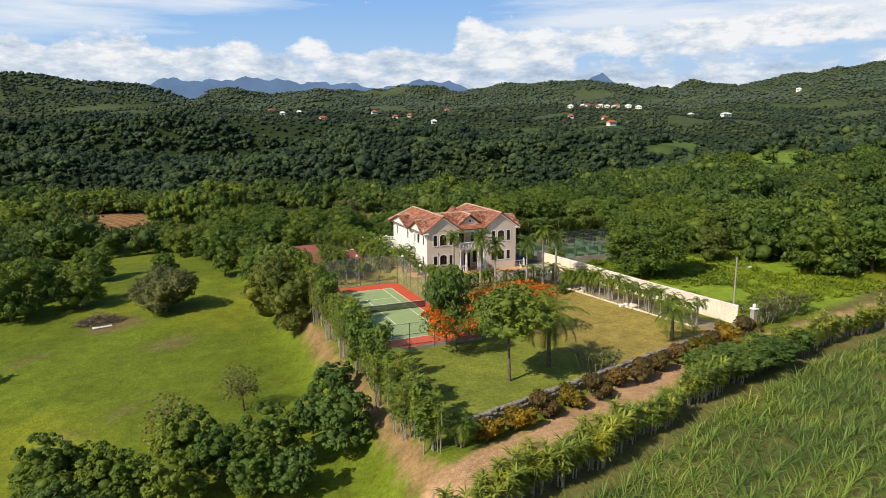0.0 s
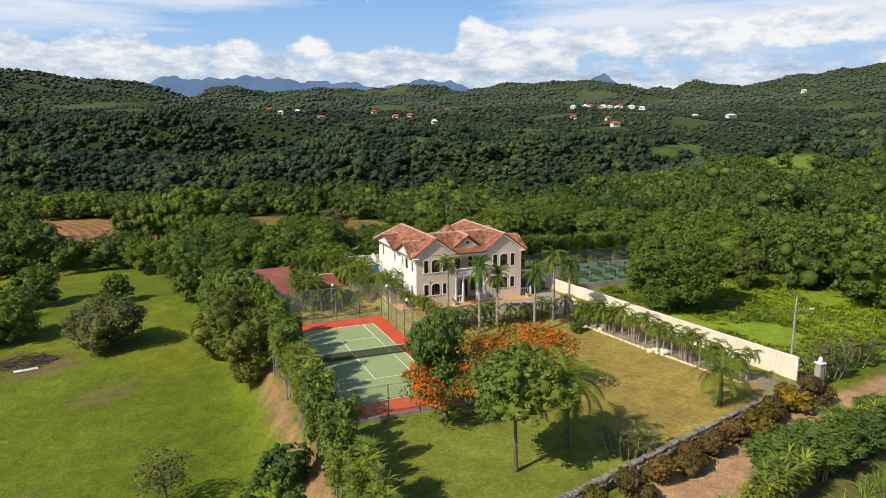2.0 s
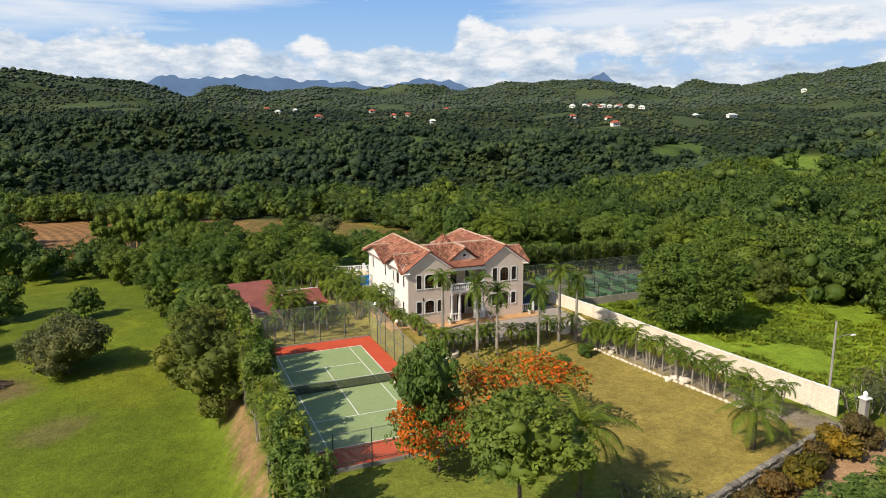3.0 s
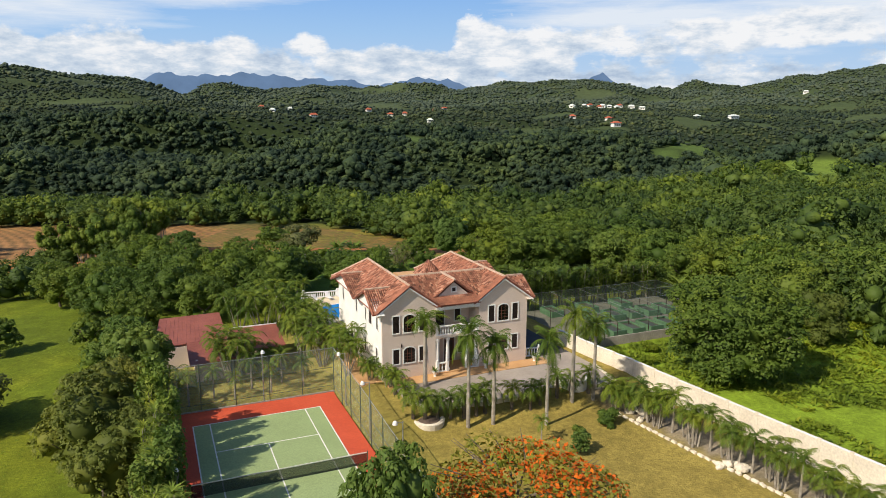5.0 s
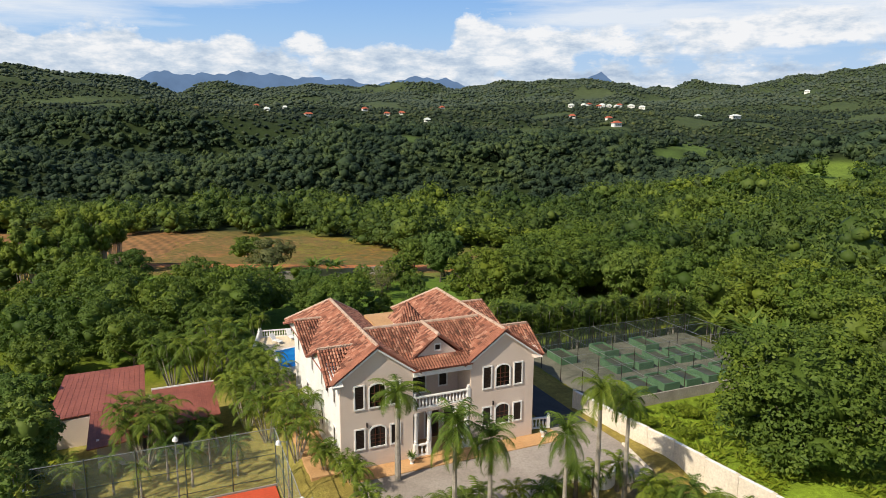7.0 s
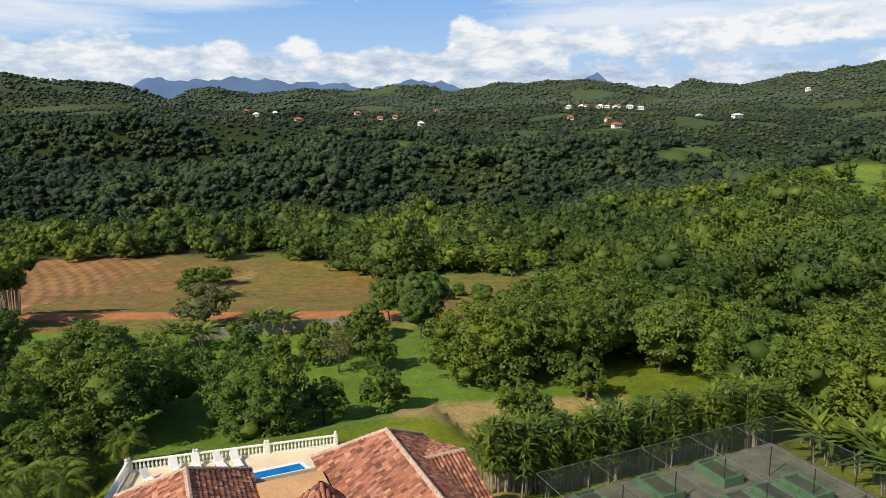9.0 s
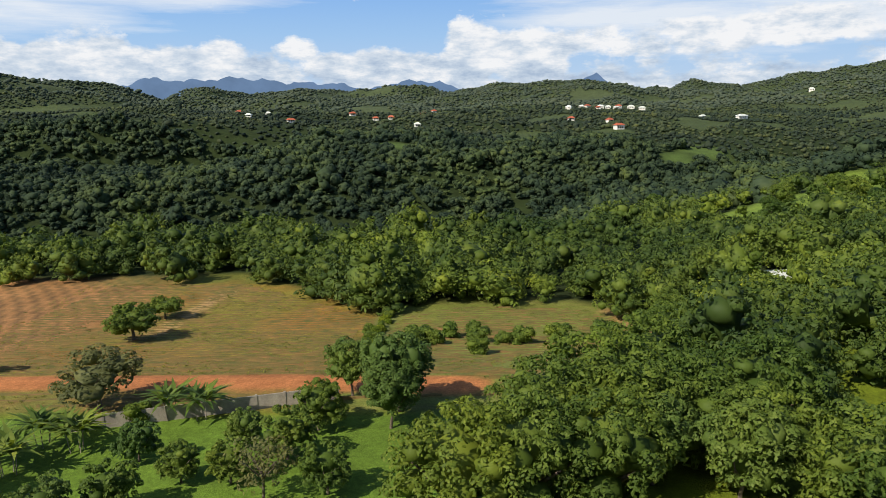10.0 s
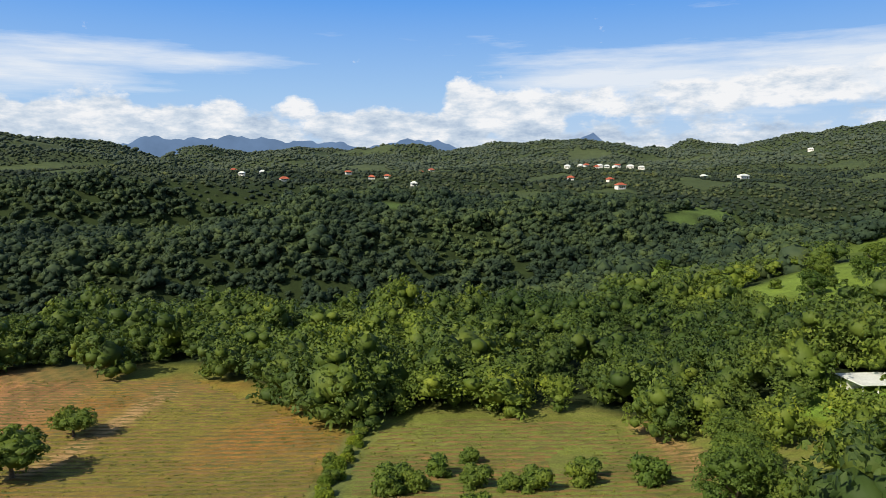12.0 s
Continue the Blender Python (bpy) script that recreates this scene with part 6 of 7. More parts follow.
def build_tufts():
    """Weeds and coarse grass that stand up from meadow and fields."""
    rng = np.random.default_rng(15)
    shapes = [tuft(rng, 6, 0.42, 0.10, 1.2, 0.9, 2) for _ in range(5)]
    for name, label, n, box_u, box_v, mat, s0, s1 in (("meadow_grass", "coarse grass tufts on the meadow", 5200, (-52, 40), (-52, -6), LEAF_BRIGHT, 0.25, 0.55),
                                                      ("field_weeds", "low weeds and stubble in the fields", 13000, (94, 196), (-70, 54), LEAF_OLIVE, 0.5, 1.1),
                                                      ("plot_grass", "tall bright grass on the plot beyond the wall", 9000, (-4, 46), (26, 76), LEAF_BRIGHT, 1.0, 2.2)):
        chunks = []
        u, v = rng.uniform(*box_u, n), rng.uniform(*box_v, n)
        if name == "field_weeds":
            u = np.round(u / 1.6) * 1.6 + rng.normal(size=n) * 0.22
        x, y = HX * u + HY * v, HY * u - HX * v
        ok = (x < -10.5) if name == "meadow_grass" else (x > 39.5) & (y < 15) & (y > -20) if name == "plot_grass" else (u < field_edge(v) - 1) & (v < field_side(u)) & (near_line(x, y, CLAY_TRACK) > 3.2)
        x, y = x[ok & (wave(x, y, 6, 2.0) > -0.5)], y[ok & (wave(x, y, 6, 2.0) > -0.5)]
        z = land(x, y)
        for i in range(len(x)):
            tv, tf = shapes[i % 5]
            a, s = rng.random() * 6.28, rng.uniform(s0, s1)
            c, d = math.cos(a) * s, math.sin(a) * s
            chunks.append((np.stack([tv[:, 0] * c - tv[:, 1] * d + x[i], tv[:, 0] * d + tv[:, 1] * c + y[i], tv[:, 2] * s + z[i]], -1), tf))
        vv, ff = joined(chunks)
        tagged(new(name, mesh_from(name, vv, ff, mat)), label, "grass", kind="stuff")


def build_rows():
    """Low rows of seedlings and earthed-up soil across the fields."""
    rng = np.random.default_rng(19)
    chunks = []
    for u0 in np.arange(96, 196, 1.7):
        v = np.arange(-64.0, 66.0, 1.1)
        u = u0 + 1.1 * np.sin(v * 0.045) + 0.12 * rng.normal(size=len(v))
        x, y = HX * u + HY * v, HY * u - HX * v
        h = np.clip(0.16 + 0.09 * rng.normal(size=len(v)) + 0.10 * wave(x, y, 9, 5.0), 0.0, 0.4)
        ok = (u < field_edge(v) - 2) & (v < field_side(u) - 1) & (near_line(x, y, CLAY_TRACK) > 3.4) & (near_line(x, y, FIELD_GAP) > 2.2) & (wave(x, y, 10, 8.0) > -0.75)
        z = land(x, y)
        w = 0.32
        p = np.stack([np.stack([x - HX * w, y - HY * w, z - 0.05], -1), np.stack([x, y, z + h], -1), np.stack([x + HX * w, y + HY * w, z - 0.05], -1)], 1)
        i = np.where(ok[:-1] & ok[1:])[0] * 3
        if len(i):
            chunks.append((p.reshape(-1, 3), np.concatenate([np.stack([i, i + 1, i + 4, i + 3], -1), np.stack([i + 1, i + 2, i + 5, i + 4], -1)])))
    vv, ff = joined(chunks)
    tagged(new("field_rows", mesh_from("field_rows", vv, ff, ROW_GREEN)), "low planted rows across the red-brown fields", "crop", kind="stuff")


ROW_GREEN = surface("row_seedlings", (0.080, 0.090, 0.022), (0.215, 0.125, 0.042), 0.35, 0.95, 0.4)
build_tufts()
build_rows()


# ---------------------------------------------------------------- walls, drive, pool
def build_stone_wall():
    wall = thing("stone_wall", Matrix(), "low grey rubble stone wall along the dirt road", "wall")
    ang = math.atan2(ALONG.y, ALONG.x)
    L = (WALL_B - WALL_A).length
    m = Matrix.Translation(WALL_A) @ Matrix.Rotation(ang, 4, "Z")
    core = part("wall_core", boxed(0, -0.2, -1.2, L, 0.2, 0.62), STONE, wall)
    core.matrix_basis = m
    rng = np.random.default_rng(9)
    shapes = []
    for k in range(5):
        bm = boxed(-0.24, -0.26, -0.14, 0.24, 0.26, 0.14, bevel=0.06)
        for v in bm.verts:
            v.co += Vector(rng.normal(size=3) * 0.025)
        me = bpy.data.meshes.new("stone")
        bm.to_mesh(me)
        bm.free()
        shapes.append(me)
    x = 0.25
    while x < L:
        ob = part_mesh("stone", shapes[rng.integers(5)], STONE, wall)
        ob.matrix_basis = m @ pose(x, rng.normal() * 0.02, 0.70 + rng.normal() * 0.03, 0, 0, rng.normal() * 8)
        ob2 = part_mesh("stone", shapes[rng.integers(5)], STONE, wall)
        ob2.matrix_basis = m @ pose(x + 0.2, -0.12, 0.38 + rng.normal() * 0.05, 0, 0, rng.normal() * 8)
        x += rng.uniform(0.44, 0.6)


def build_white_wall():
    """Cream garden wall in stepped panels, with coping and piers."""
    pts = [(33.8, 16.2), (34.5, 10.4), (35.5, 5.5), (36.2, 0.0), (37.0, -5.4), (37.7, -11), (38.3, -16), (38.9, -20.8), (39.25, -23.4)]
    wall = thing("garden_wall", Matrix(), "cream plastered garden wall in stepped panels", "wall")
    for (ax, ay), (bx, by) in zip(pts, pts[1:]):
        a, b = Vector((ax, ay, 0)), Vector((bx, by, 0))
        n = max(1, round((b - a).length / 2.9))
        for i in range(n):
            p, q = a.lerp(b, i / n), a.lerp(b, (i + 1) / n)
            top = 2.2 + 0.35 * max(0.0, min(1.0, (p.y + 4) / 16))
            L = (q - p).length
            m = Matrix.Translation(p) @ Matrix.Rotation(math.atan2(q.y - p.y, q.x - p.x), 4, "Z")
            for nm, bm, mat in (("panel", boxed(0.13, -0.08, -0.6, L - 0.13, 0.08, top), CREAM), ("coping", boxed(0.13, -0.13, top, L - 0.13, 0.13, top + 0.08, bevel=0.02), TRIM),
                                ("pier", boxed(-0.13, -0.13, -0.6, 0.13, 0.13, top + 0.12, bevel=0.015), CREAM)):
                part(nm, bm, mat, wall).matrix_basis = m
    post = thing("gate_pillar", pose(39.6, -25.4, float(land(39.6, -25.4))), "white gate pillar with a lantern on top", "gate pillar")
    part("shaft", boxed(-0.3, -0.3, -0.4, 0.3, 0.3, 2.5, bevel=0.03), CONCRETE, post)
    part("cap", boxed(-0.4, -0.4, 2.5, 0.4, 0.4, 2.65, bevel=0.03), TRIM, post)
    part("lantern", turned(bmesh.new(), [(0.10, 2.65), (0.20, 2.8), (0.20, 3.05), (0.06, 3.2)], sides=8), TRIM, post)
    gate = thing("gate", Matrix(), "dark metal bar gate across the drive", "gate")
    a, b = Vector((39.27, -23.6, 0.1)), Vector((39.52, -25.1, 0.1))
    for z in (0.15, 1.7):
        part("rail", tube(bmesh.new(), a + Vector((0, 0, z)), b + Vector((0, 0, z)), 0.03, sides=6), SHUTTER, gate)
    for i in range(9):
        p = a.lerp(b, (i + 0.5) / 9)
        part("bar", tube(bmesh.new(), p + Vector((0, 0, 0.15)), p + Vector((0, 0, 1.85)), 0.014, sides=5), SHUTTER, gate)
    lamp = thing("street_lamp", pose(40.4, -21.4, float(land(40.4, -21.4))), "concrete street lamp pole with an arm", "street lamp")
    part("pole", tube(bmesh.new(), (0, 0, -0.5), (0, 0, 8.2), 0.13, 0.09), CONCRETE, lamp)
    part("arm", tube(tube(bmesh.new(), (0, 0, 6.6), (0.9, -0.3, 6.9), 0.035, sides=6), (0.9, -0.3, 6.9), (1.5, -0.5, 6.9), 0.03, sides=6), STEEL, lamp)
    part("lamp_head", box(bmesh.new(), 1.4, -0.62, 6.78, 1.95, -0.4, 6.92, bevel=0.03), TRIM, lamp)
    kerb = thing("bed_kerb", Matrix(), "low white stone kerb along the palm bed", "kerb")
    pts = [(30.0, 1.4), (30.4, -1.0), (31.4, -8.3), (32.4, -13.5), (33.2, -18.5), (34.0, -22.0)]
    rng = np.random.default_rng(4)
    for (ax, ay), (bx, by) in zip(pts, pts[1:]):
        n = int(math.hypot(bx - ax, by - ay) / 0.62)
        for i in range(n):
            f = (i + 0.5) / n
            x, y = ax + (bx - ax) * f - 0.3, ay + (by - ay) * f
            bm = boxed(-0.13, -0.27, -0.3, 0.13, 0.27, 0.17, bevel=0.04)
            for v in bm.verts:
                v.co += Vector(rng.normal(size=3) * 0.02)
            part("stone", bm, CREAM, kerb).matrix_basis = pose(x, y, float(land(x, y)), 0, 0, rng.normal() * 5)


def build_drive():
    plaza = [(12.4, 11.2), (12.4, 7.4), (13.6, 5.9), (16, 5.2), (19, 4.9), (23, 5.0), (26, 5.8), (28.6, 5.6), (30.2, 4.6), (32.6, 4.6), (33.4, 9), (33.2, 13.4), (29.6, 13.4), (29.6, 11.2)]
    tagged(part("driveway", prism(bmesh.new(), plaza, 0.2, 1.05), PAVING), "grey-brown paved forecourt in front of the house", "driveway", kind="structure")
    tagged(part("ramp", prism(bmesh.new(), [(29.7, 13.41), (33.2, 13.41), (33.0, 31), (29.7, 31)], 0.2, 1.06), ASPHALT), "dark asphalt ramp beside the house", "driveway", kind="structure")
    tagged(part("walkway", boxed(11.95, 11.22, 0.3, 29.58, 12.97, 1.12, bevel=0.02), TERRACOTTA), "ochre tiled walkway along the house front", "walkway", kind="structure")
    tagged(part("side_terrace", boxed(9.7, 13.0, 0.3, 11.88, 33.3, 1.10, bevel=0.02), TERRACOTTA), "ochre tiled side terrace", "walkway", kind="structure")
    for a, b in zip(plaza[1:10], plaza[2:11]):
        n = max(1, int(math.hypot(b[0] - a[0], b[1] - a[1]) / 0.7))
        kerb = thing("drive_kerb", Matrix(), "low white kerb round the forecourt", "kerb", "forecourt kerbs")
        for i in range(n):
            x, y = a[0] + (b[0] - a[0]) * (i + 0.5) / n, a[1] + (b[1] - a[1]) * (i + 0.5) / n
            part("stone", boxed(-0.33, -0.12, -0.5, 0.33, 0.12, 0.22, bevel=0.04), CREAM, kerb).matrix_basis = pose(x, y - 0.15, 1.0, 0, 0, math.degrees(math.atan2(b[1] - a[1], b[0] - a[0])))
    bed = thing("round_planter", pose(13.2, 4.4, 0.3), "round cream kerbed planting bed", "planter", "planters")
    part("ring", turned(bmesh.new(), [(1.35, -0.3), (1.4, 0.35), (1.25, 0.42), (1.1, 0.35)], sides=20), CREAM, bed)
    part("soil", turned(bmesh.new(), [(1.0, 0.3), (1.0, 0.39), (0.6, 0.48)], sides=16), BRANCH, bed)
    fount = thing("low_white_wall", pose(28.6, 5.9, 1.0), "curved low white wall by the forecourt", "wall")
    for i in range(9):
        a = math.radians(200 + i * 18)
        part("block", boxed(-0.26, -0.1, -0.4, 0.26, 0.1, 0.62, bevel=0.03), TRIM, fount).matrix_basis = pose(1.5 * math.cos(a), 1.5 * math.sin(a), 0, 0, 0, math.degrees(a) + 90)
    pot = thing("plant_pot", pose(28.2, 12.2, 1.12), "white urn with a yellowish plant", "plant pot", "pots by the house")
    part("urn", turned(bmesh.new(), [(0.16, 0), (0.10, 0.12), (0.26, 0.4), (0.30, 0.5), (0.24, 0.48)]), TRIM, pot)
    v, f = tuft(np.random.default_rng(2), 30, 0.7, 0.09, 1.4, 0.8)
    part_mesh("plant", mesh_from("plant", v + (0, 0, 0.46), f, LEAF_HEDGE), None, pot)
    for x, y in ((17.0, 12.2), (22.6, 12.3), (12.4, 12.3)):
        copy_thing(pot, pose(x, y, 1.12))
    balustrade(None, (27.75, 13.9), (29.5, 13.6), 1.06)


def build_pool():
    deck = [(8.9, 38), (9.2, 33.4), (26.6, 33.4), (26.6, 44.0), (11.2, 46.2)]
    tagged(part("pool_deck", prism(bmesh.new(), deck[::1], -1.5, 1.10), DECK), "pale tiled pool terrace", "terrace", kind="structure")
    pool = thing("swimming_pool", Matrix(), "bright blue swimming pool with pale coping", "pool")
    shape = [(11.5, 35.2), (14.2, 35.2), (14.9, 39.0), (18.6, 40.5), (23.6, 40.7), (23.2, 42.2), (16.9, 42.1), (11.9, 40.8)]
    part("water", prism(bmesh.new(), shape, 0.9, 1.106), WATER, pool)
    for (ax, ay), (bx, by) in zip(shape, shape[1:] + shape[:1]):
        L = math.hypot(bx - ax, by - ay)
        part("coping", boxed(0, -0.16, -0.15, L, 0.16, 0.02, bevel=0.015), TRIM, pool).matrix_basis = pose(ax, ay, 1.12, 0, 0, math.degrees(math.atan2(by - ay, bx - ax)))
    for a, b in (((26.4, 43.9), (21.2, 44.6)), ((21.0, 44.65), (16.0, 45.35)), ((15.8, 45.4), (11.3, 46.0)), ((11.1, 45.8), (9.1, 38.2)), ((9.1, 37.9), (9.4, 33.6)), ((9.8, 33.2), (10.0, 30.0))):
        balustrade(None, a, b, 1.10, 0.85)
    chair = thing("sun_lounger", pose(0, 0, -500), "white plastic sun lounger on the pool terrace", "lounger", "sun loungers")
    part("seat", boxed(-0.3, -0.9, 0.28, 0.3, 0.35, 0.34, bevel=0.02), TRIM, chair)
    part("backrest", boxed(-0.3, 0, 0, 0.3, 0.75, 0.06, bevel=0.02), TRIM, chair).matrix_basis = pose(0, 0.36, 0.31, 50, 0, 0)
    for x in (-0.26, 0.26):
        for y in (-0.8, 0.3):
            part("leg", boxed(x - 0.03, y - 0.03, 0, x + 0.03, y + 0.03, 0.28), TRIM, chair)
    for x, y, t in ((14.4, 44.4, 10), (15.9, 44.2, 5), (17.5, 44.0, 14), (18.7, 43.8, 8), (12.6, 43.6, 30)):
        copy_thing(chair, pose(x, y, 1.10, 0, 0, t))
    for o in (*chair.children_recursive, chair):
        bpy.data.objects.remove(o)


def sheet_roof(name, pts, z, thick, parent):
    """A lean-to roof of ribbed sheets: plan corners with their heights."""
    bm = bmesh.new()
    p = [Vector((x, y, h)) for (x, y), h in zip(pts, z)]
    top, low = [bm.verts.new(q) for q in p], [bm.verts.new(q - Vector((0, 0, thick))) for q in p]
    bm.faces.new(top)
    bm.faces.new(low[::-1])
    for i in range(4):
        bm.faces.new((top[i], low[i], low[(i + 1) % 4], top[(i + 1) % 4]))
    ob = part(name, bm, RED_SHEET, parent)
    n = 16
    for i in range(n + 1):
        a, b = p[0].lerp(p[1], i / n), p[3].lerp(p[2], i / n)
        part("rib", tube(bmesh.new(), a + Vector((0, 0, 0.01)), b + Vector((0, 0, 0.005)), 0.016, sides=5), RED_SHEET, ob)
    return ob


def build_shed():
    shed = thing("shed", pose(0, 0, 0), "low shed with rusty red sheet roofs and an open front", "shed")
    part("wall", boxed(-7.6, 27.2, -3.0, -4.3, 34.4, 2.3), BEIGE_WALL, shed)
    part("wall", boxed(-4.4, 22.6, -0.5, -1.4, 22.8, 2.0), BEIGE_WALL, shed)
    part("wall", boxed(-4.4, 22.81, -0.5, -4.2, 29.0, 2.1), BEIGE_WALL, shed)
    part("wall", boxed(-4.19, 28.8, -0.5, 4.2, 29.0, 2.7), BEIGE_WALL, shed)
    for x in (0.4, 2.2, 4.1):
        part("post", boxed(x - 0.07, 23.4, -0.3, x + 0.07, 23.54, 2.3), SHUTTER, shed)
    part("floor", boxed(-4.19, 22.82, -0.4, 4.4, 28.79, 0.08), CONCRETE, shed)
    sheet_roof("roof", [(-5.0, 21.8), (-0.4, 22.4), (-0.4, 27.6), (-5.0, 27.6)], (1.95, 2.05, 2.62, 2.6), 0.08, shed)
    sheet_roof("roof", [(-0.35, 23.2), (4.7, 23.9), (4.7, 29.6), (-0.35, 29.6)], (2.2, 2.3, 2.95, 2.9), 0.08, shed)
    sheet_roof("roof", [(-8.2, 27.0), (-0.9, 27.62), (-0.9, 35.2), (-7.4, 35.2)], (2.5, 2.66, 3.4, 3.3), 0.08, shed)
    part("gutter", boxed(-0.4, 29.62, 2.80, 4.75, 29.76, 3.02), TRIM, shed, "white edge trim")
    table = thing("work_bench", pose(2.2, 25.4, 0.08), "wooden bench in the open shed", "bench")
    part("top", boxed(-0.9, -0.35, 0.7, 0.9, 0.35, 0.76), PALE_BARK, table)
    for x in (-0.8, 0.8):
        part("leg", boxed(x - 0.04, -0.3, 0, x + 0.04, 0.3, 0.7), PALE_BARK, table)


YARD = surface("mossy_concrete", (0.095, 0.100, 0.070), (0.210, 0.200, 0.155), 0.5, 0.95, 0.3)


def build_tanks():
    """Netted enclosure with green fish tanks."""
    tagged(part("tank_yard", boxed(37.0, 16.0, -1.5, 59.6, 31.0, 0.28), YARD), "concrete yard of the tank enclosure", "yard", kind="structure")
    tank = thing("fish_tank", pose(0, 0, -500), "green-painted concrete tank with murky water", "tank", "tanks in the enclosure")
    for bm in (boxed(-0.95, -1.5, 0, -0.8, 1.5, 0.75), boxed(0.8, -1.5, 0, 0.95, 1.5, 0.75), boxed(-0.8, -1.5, 0, 0.8, -1.35, 0.75), boxed(-0.8, 1.35, 0, 0.8, 1.5, 0.75)):
        part("side", bm, TANK_GREEN, tank)
    part("water", boxed(-0.8, -1.35, 0.1, 0.8, 1.35, 0.55), TANK_WATER, tank)
    for i in range(5):
        copy_thing(tank, pose(44.4 + 2.75 * i, 24.3, 0.28))
        copy_thing(tank, pose(43.0 + 2.75 * i, 18.8, 0.28))
    for x in (40.5, 46.0, 51.5):
        copy_thing(tank, pose(x, 28.6, 0.28))
    for o in (*tank.children_recursive, tank):
        bpy.data.objects.remove(o)
    cage = thing("net_enclosure", pose(0, 0, 0.28), "netted enclosure on thin dark posts over the tanks", "enclosure")
    xs, ys = [37.1, 41.6, 46.1, 50.6, 55.1, 59.5], [16.1, 19.8, 23.5, 27.2, 30.9]
    for x in xs:
        for y in ys:
            part("post", tube(bmesh.new(), (x, y, 0), (x, y, 2.4), 0.04, sides=6), SHUTTER, cage)
        part("wire", tube(bmesh.new(), (x, ys[0], 2.4), (x, ys[-1], 2.4), 0.02, sides=5), STEEL, cage)
    for y in ys:
        part("wire", tube(bmesh.new(), (xs[0], y, 2.4), (xs[-1], y, 2.4), 0.02, sides=5), STEEL, cage)
    part("roof_net", boxed(xs[0], ys[0], 2.44, xs[-1], ys[-1], 2.45), SHADE_NET, cage)
    part("side_net", boxed(xs[0], ys[-1] + 0.05, 0, xs[-1], ys[-1] + 0.06, 2.4), SHADE_NET, cage)
    part("low_wall", boxed(38.5, 15.85, -1.0, 57.5, 15.99, 0.75), SOIL_WALL, cage, "stained concrete front wall")


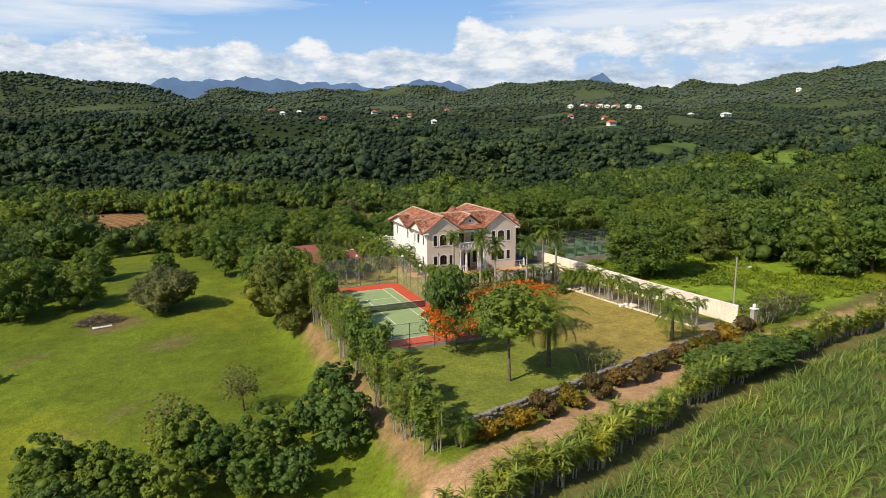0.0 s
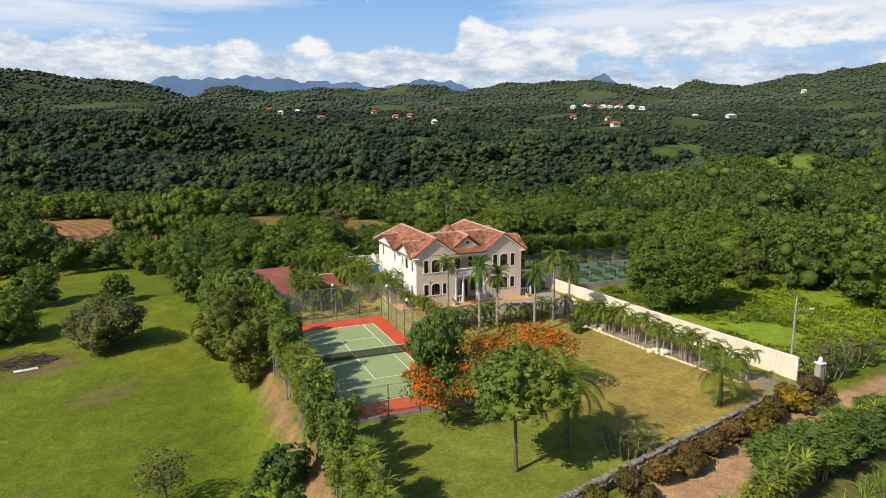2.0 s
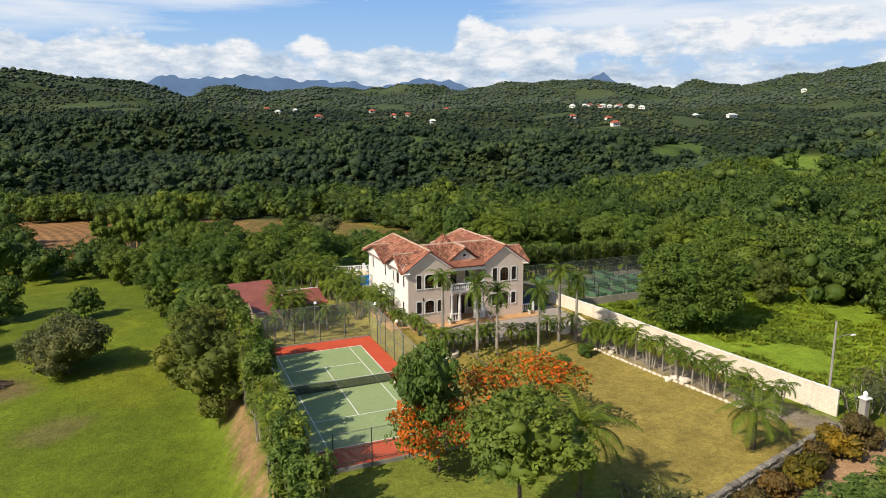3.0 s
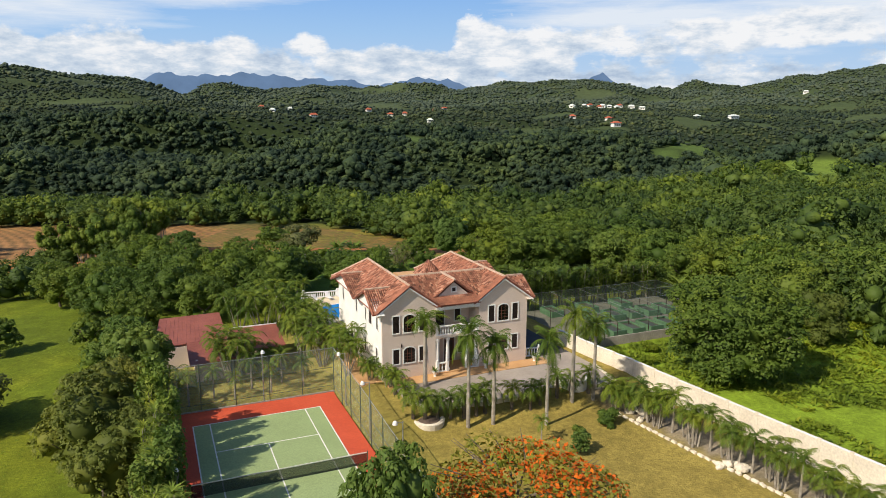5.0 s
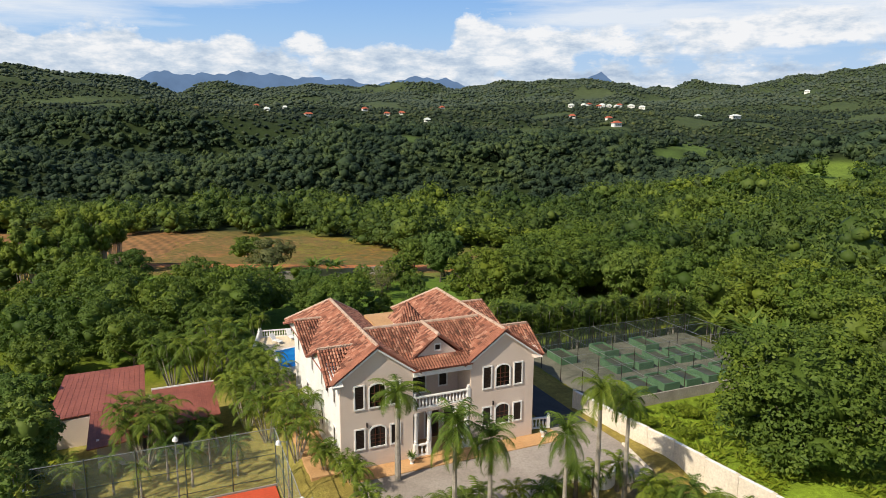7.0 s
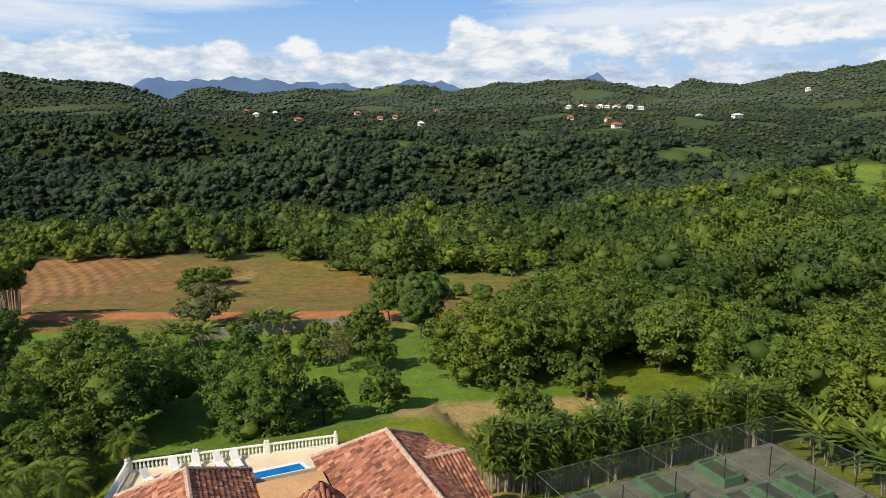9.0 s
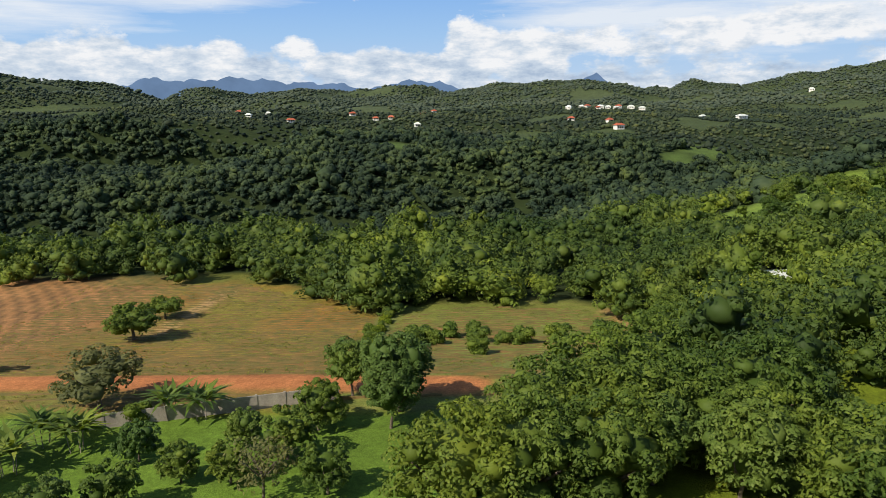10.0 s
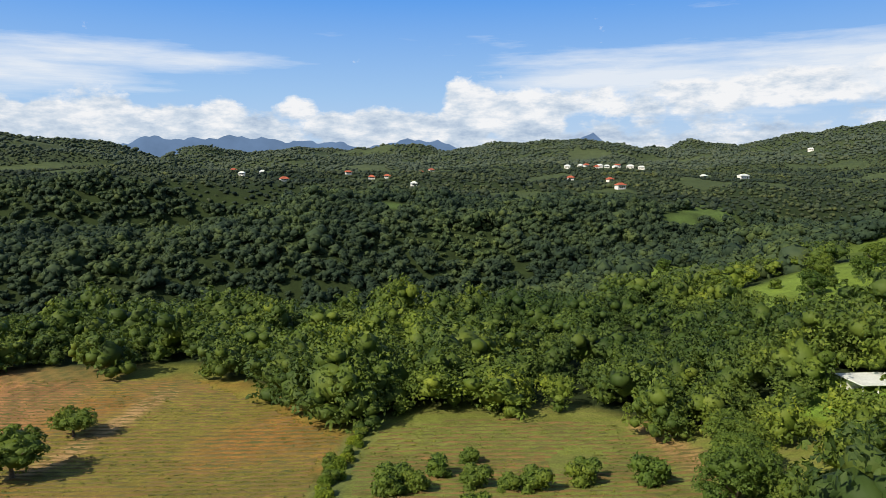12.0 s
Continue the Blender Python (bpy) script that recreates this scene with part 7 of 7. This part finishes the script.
def build_small():
    pile = thing("brush_pile", pose(-35.6, 26.0, float(land(-35.6, 26.0))), "heap of dry cut branches on the meadow", "brush pile")
    rng = np.random.default_rng(6)
    bm = bmesh.new()
    for i in range(260):
        a, r = rng.random() * 6.28, 2.2 * math.sqrt(rng.random())
        p = Vector((1.5 * r * math.cos(a), r * math.sin(a), rng.random() * 1.9 * (1 - r / 2.6)))
        d = Vector(rng.normal(size=3)) * Vector((1, 1, 0.25))
        tube(bm, p - d * 0.5, p + d * 0.6, 0.05, 0.02, 5)
    tagged(part("brushwood", bm, BRANCH, pile), kind="stuff")
    board = thing("pale_board", pose(-35.2, 23.2, float(land(-35.2, 23.2)) + 0.05, 0, 0, 12), "pale board lying on the grass by the heap", "board")
    part("sheet", boxed(-1.3, -0.4, 0, 1.3, 0.4, 0.12, bevel=0.02), TIN, board)
    # heaps of pale stones in the palm bed
    for hx, hy in ((31.6, -0.9), (32.0, -11.4)):
        heap = thing("stone_heap", pose(hx, hy, float(land(hx, hy))), "low heap of pale stones in the palm bed", "stones", "stone heaps")
        for i in range(16):
            bm = bmesh.new()
            bmesh.ops.create_icosphere(bm, subdivisions=1, radius=rng.uniform(0.22, 0.42))
            for v in bm.verts:
                v.co = Vector((v.co.x * 1.25, v.co.y, v.co.z * 0.7)) * rng.uniform(0.85, 1.15)
            a, r = rng.random() * 6.28, 1.25 * math.sqrt(rng.random())
            part("stone", bm, CREAM, heap).matrix_basis = pose(r * 0.8 * math.cos(a), 1.3 * r * math.sin(a), 0.12 + 0.22 * (1.2 - r), 0, 0, rng.uniform(0, 180))
    # block wall between garden and field
    wall = thing("block_wall", Matrix(), "stained grey block wall at the back of the garden", "wall")
    a, b = Vector((18, 88.6, 0)), Vector((44, 85.8, 0))
    n = 9
    for i in range(n):
        p, q = a.lerp(b, i / n), a.lerp(b, (i + 1) / n)
        z = float(land((p.x + q.x) / 2, (p.y + q.y) / 2))
        m = Matrix.Translation((p.x, p.y, z)) @ Matrix.Rotation(math.atan2(q.y - p.y, q.x - p.x), 4, "Z")
        part("panel", boxed(0.1, -0.07, -0.6, (q - p).length - 0.1, 0.07, 1.5), SOIL_WALL, wall).matrix_basis = m
        part("pier", boxed(-0.1, -0.12, -0.6, 0.1, 0.12, 1.62), SOIL_WALL, wall).matrix_basis = m
    # white pavilion in the wood
    x, y = 147.2, 115.0
    z = float(land(x, y)) - 1.6
    pav = thing("pavilion", pose(x, y, z, 0, 0, -20), "open white pavilion with pale roof among the trees", "pavilion")
    part("floor", boxed(-4.2, -3, -2.5, 4.2, 3, 0.4), WHITE_WALL, pav)
    for px in (-3.9, -1.3, 1.3, 3.9):
        for py in (-2.7, 2.7):
            part("column", tube(bmesh.new(), (px, py, 0.4), (px, py, 3.0), 0.12), TRIM, pav)
    part("back_wall", boxed(-3.8, 1.2, 0.4, 3.8, 1.4, 3.0), WHITE_WALL, pav)
    part("roof", boxed(-4.6, -3.4, 3.0, 4.6, 3.4, 3.2, bevel=0.05), TIN, pav)
    barn = thing("barn", pose(147, 103, float(land(147, 103)) - 1.2, 0, 0, 10), "shed with pale green tin roof among trees", "shed")
    part("wall", boxed(-5, -3, -2, 5, 3, 3.2), WHITE_WALL, barn)
    bm = bmesh.new()
    q = [bm.verts.new(p) for p in ((-5.6, -3.6, 3.2), (5.6, -3.6, 3.2), (5.6, 3.6, 3.2), (-5.6, 3.6, 3.2), (-5.6, 0, 4.6), (5.6, 0, 4.6))]
    for f in ((0, 1, 5, 4), (1, 2, 5), (2, 3, 4, 5), (3, 0, 4), (3, 2, 1, 0)):
        bm.faces.new([q[i] for i in f])
    part("roof", bm, TIN, barn)
    for i, (x, y) in enumerate(((-10.2, -43.6), (-12.4, -45.2), (-15, -46.6))):
        ob = thing("fence_post", pose(x, y, float(land(x, y)), 2, 1, 0), "short weathered wooden fence post", "post", "posts by the road")
        part("stake", tube(bmesh.new(), (0, 0, -0.3), (0, 0, 1.1), 0.07, 0.06, 7), PALE_BARK, ob)


build_stone_wall()
build_white_wall()
build_drive()
build_pool()
build_shed()
build_tanks()
build_small()
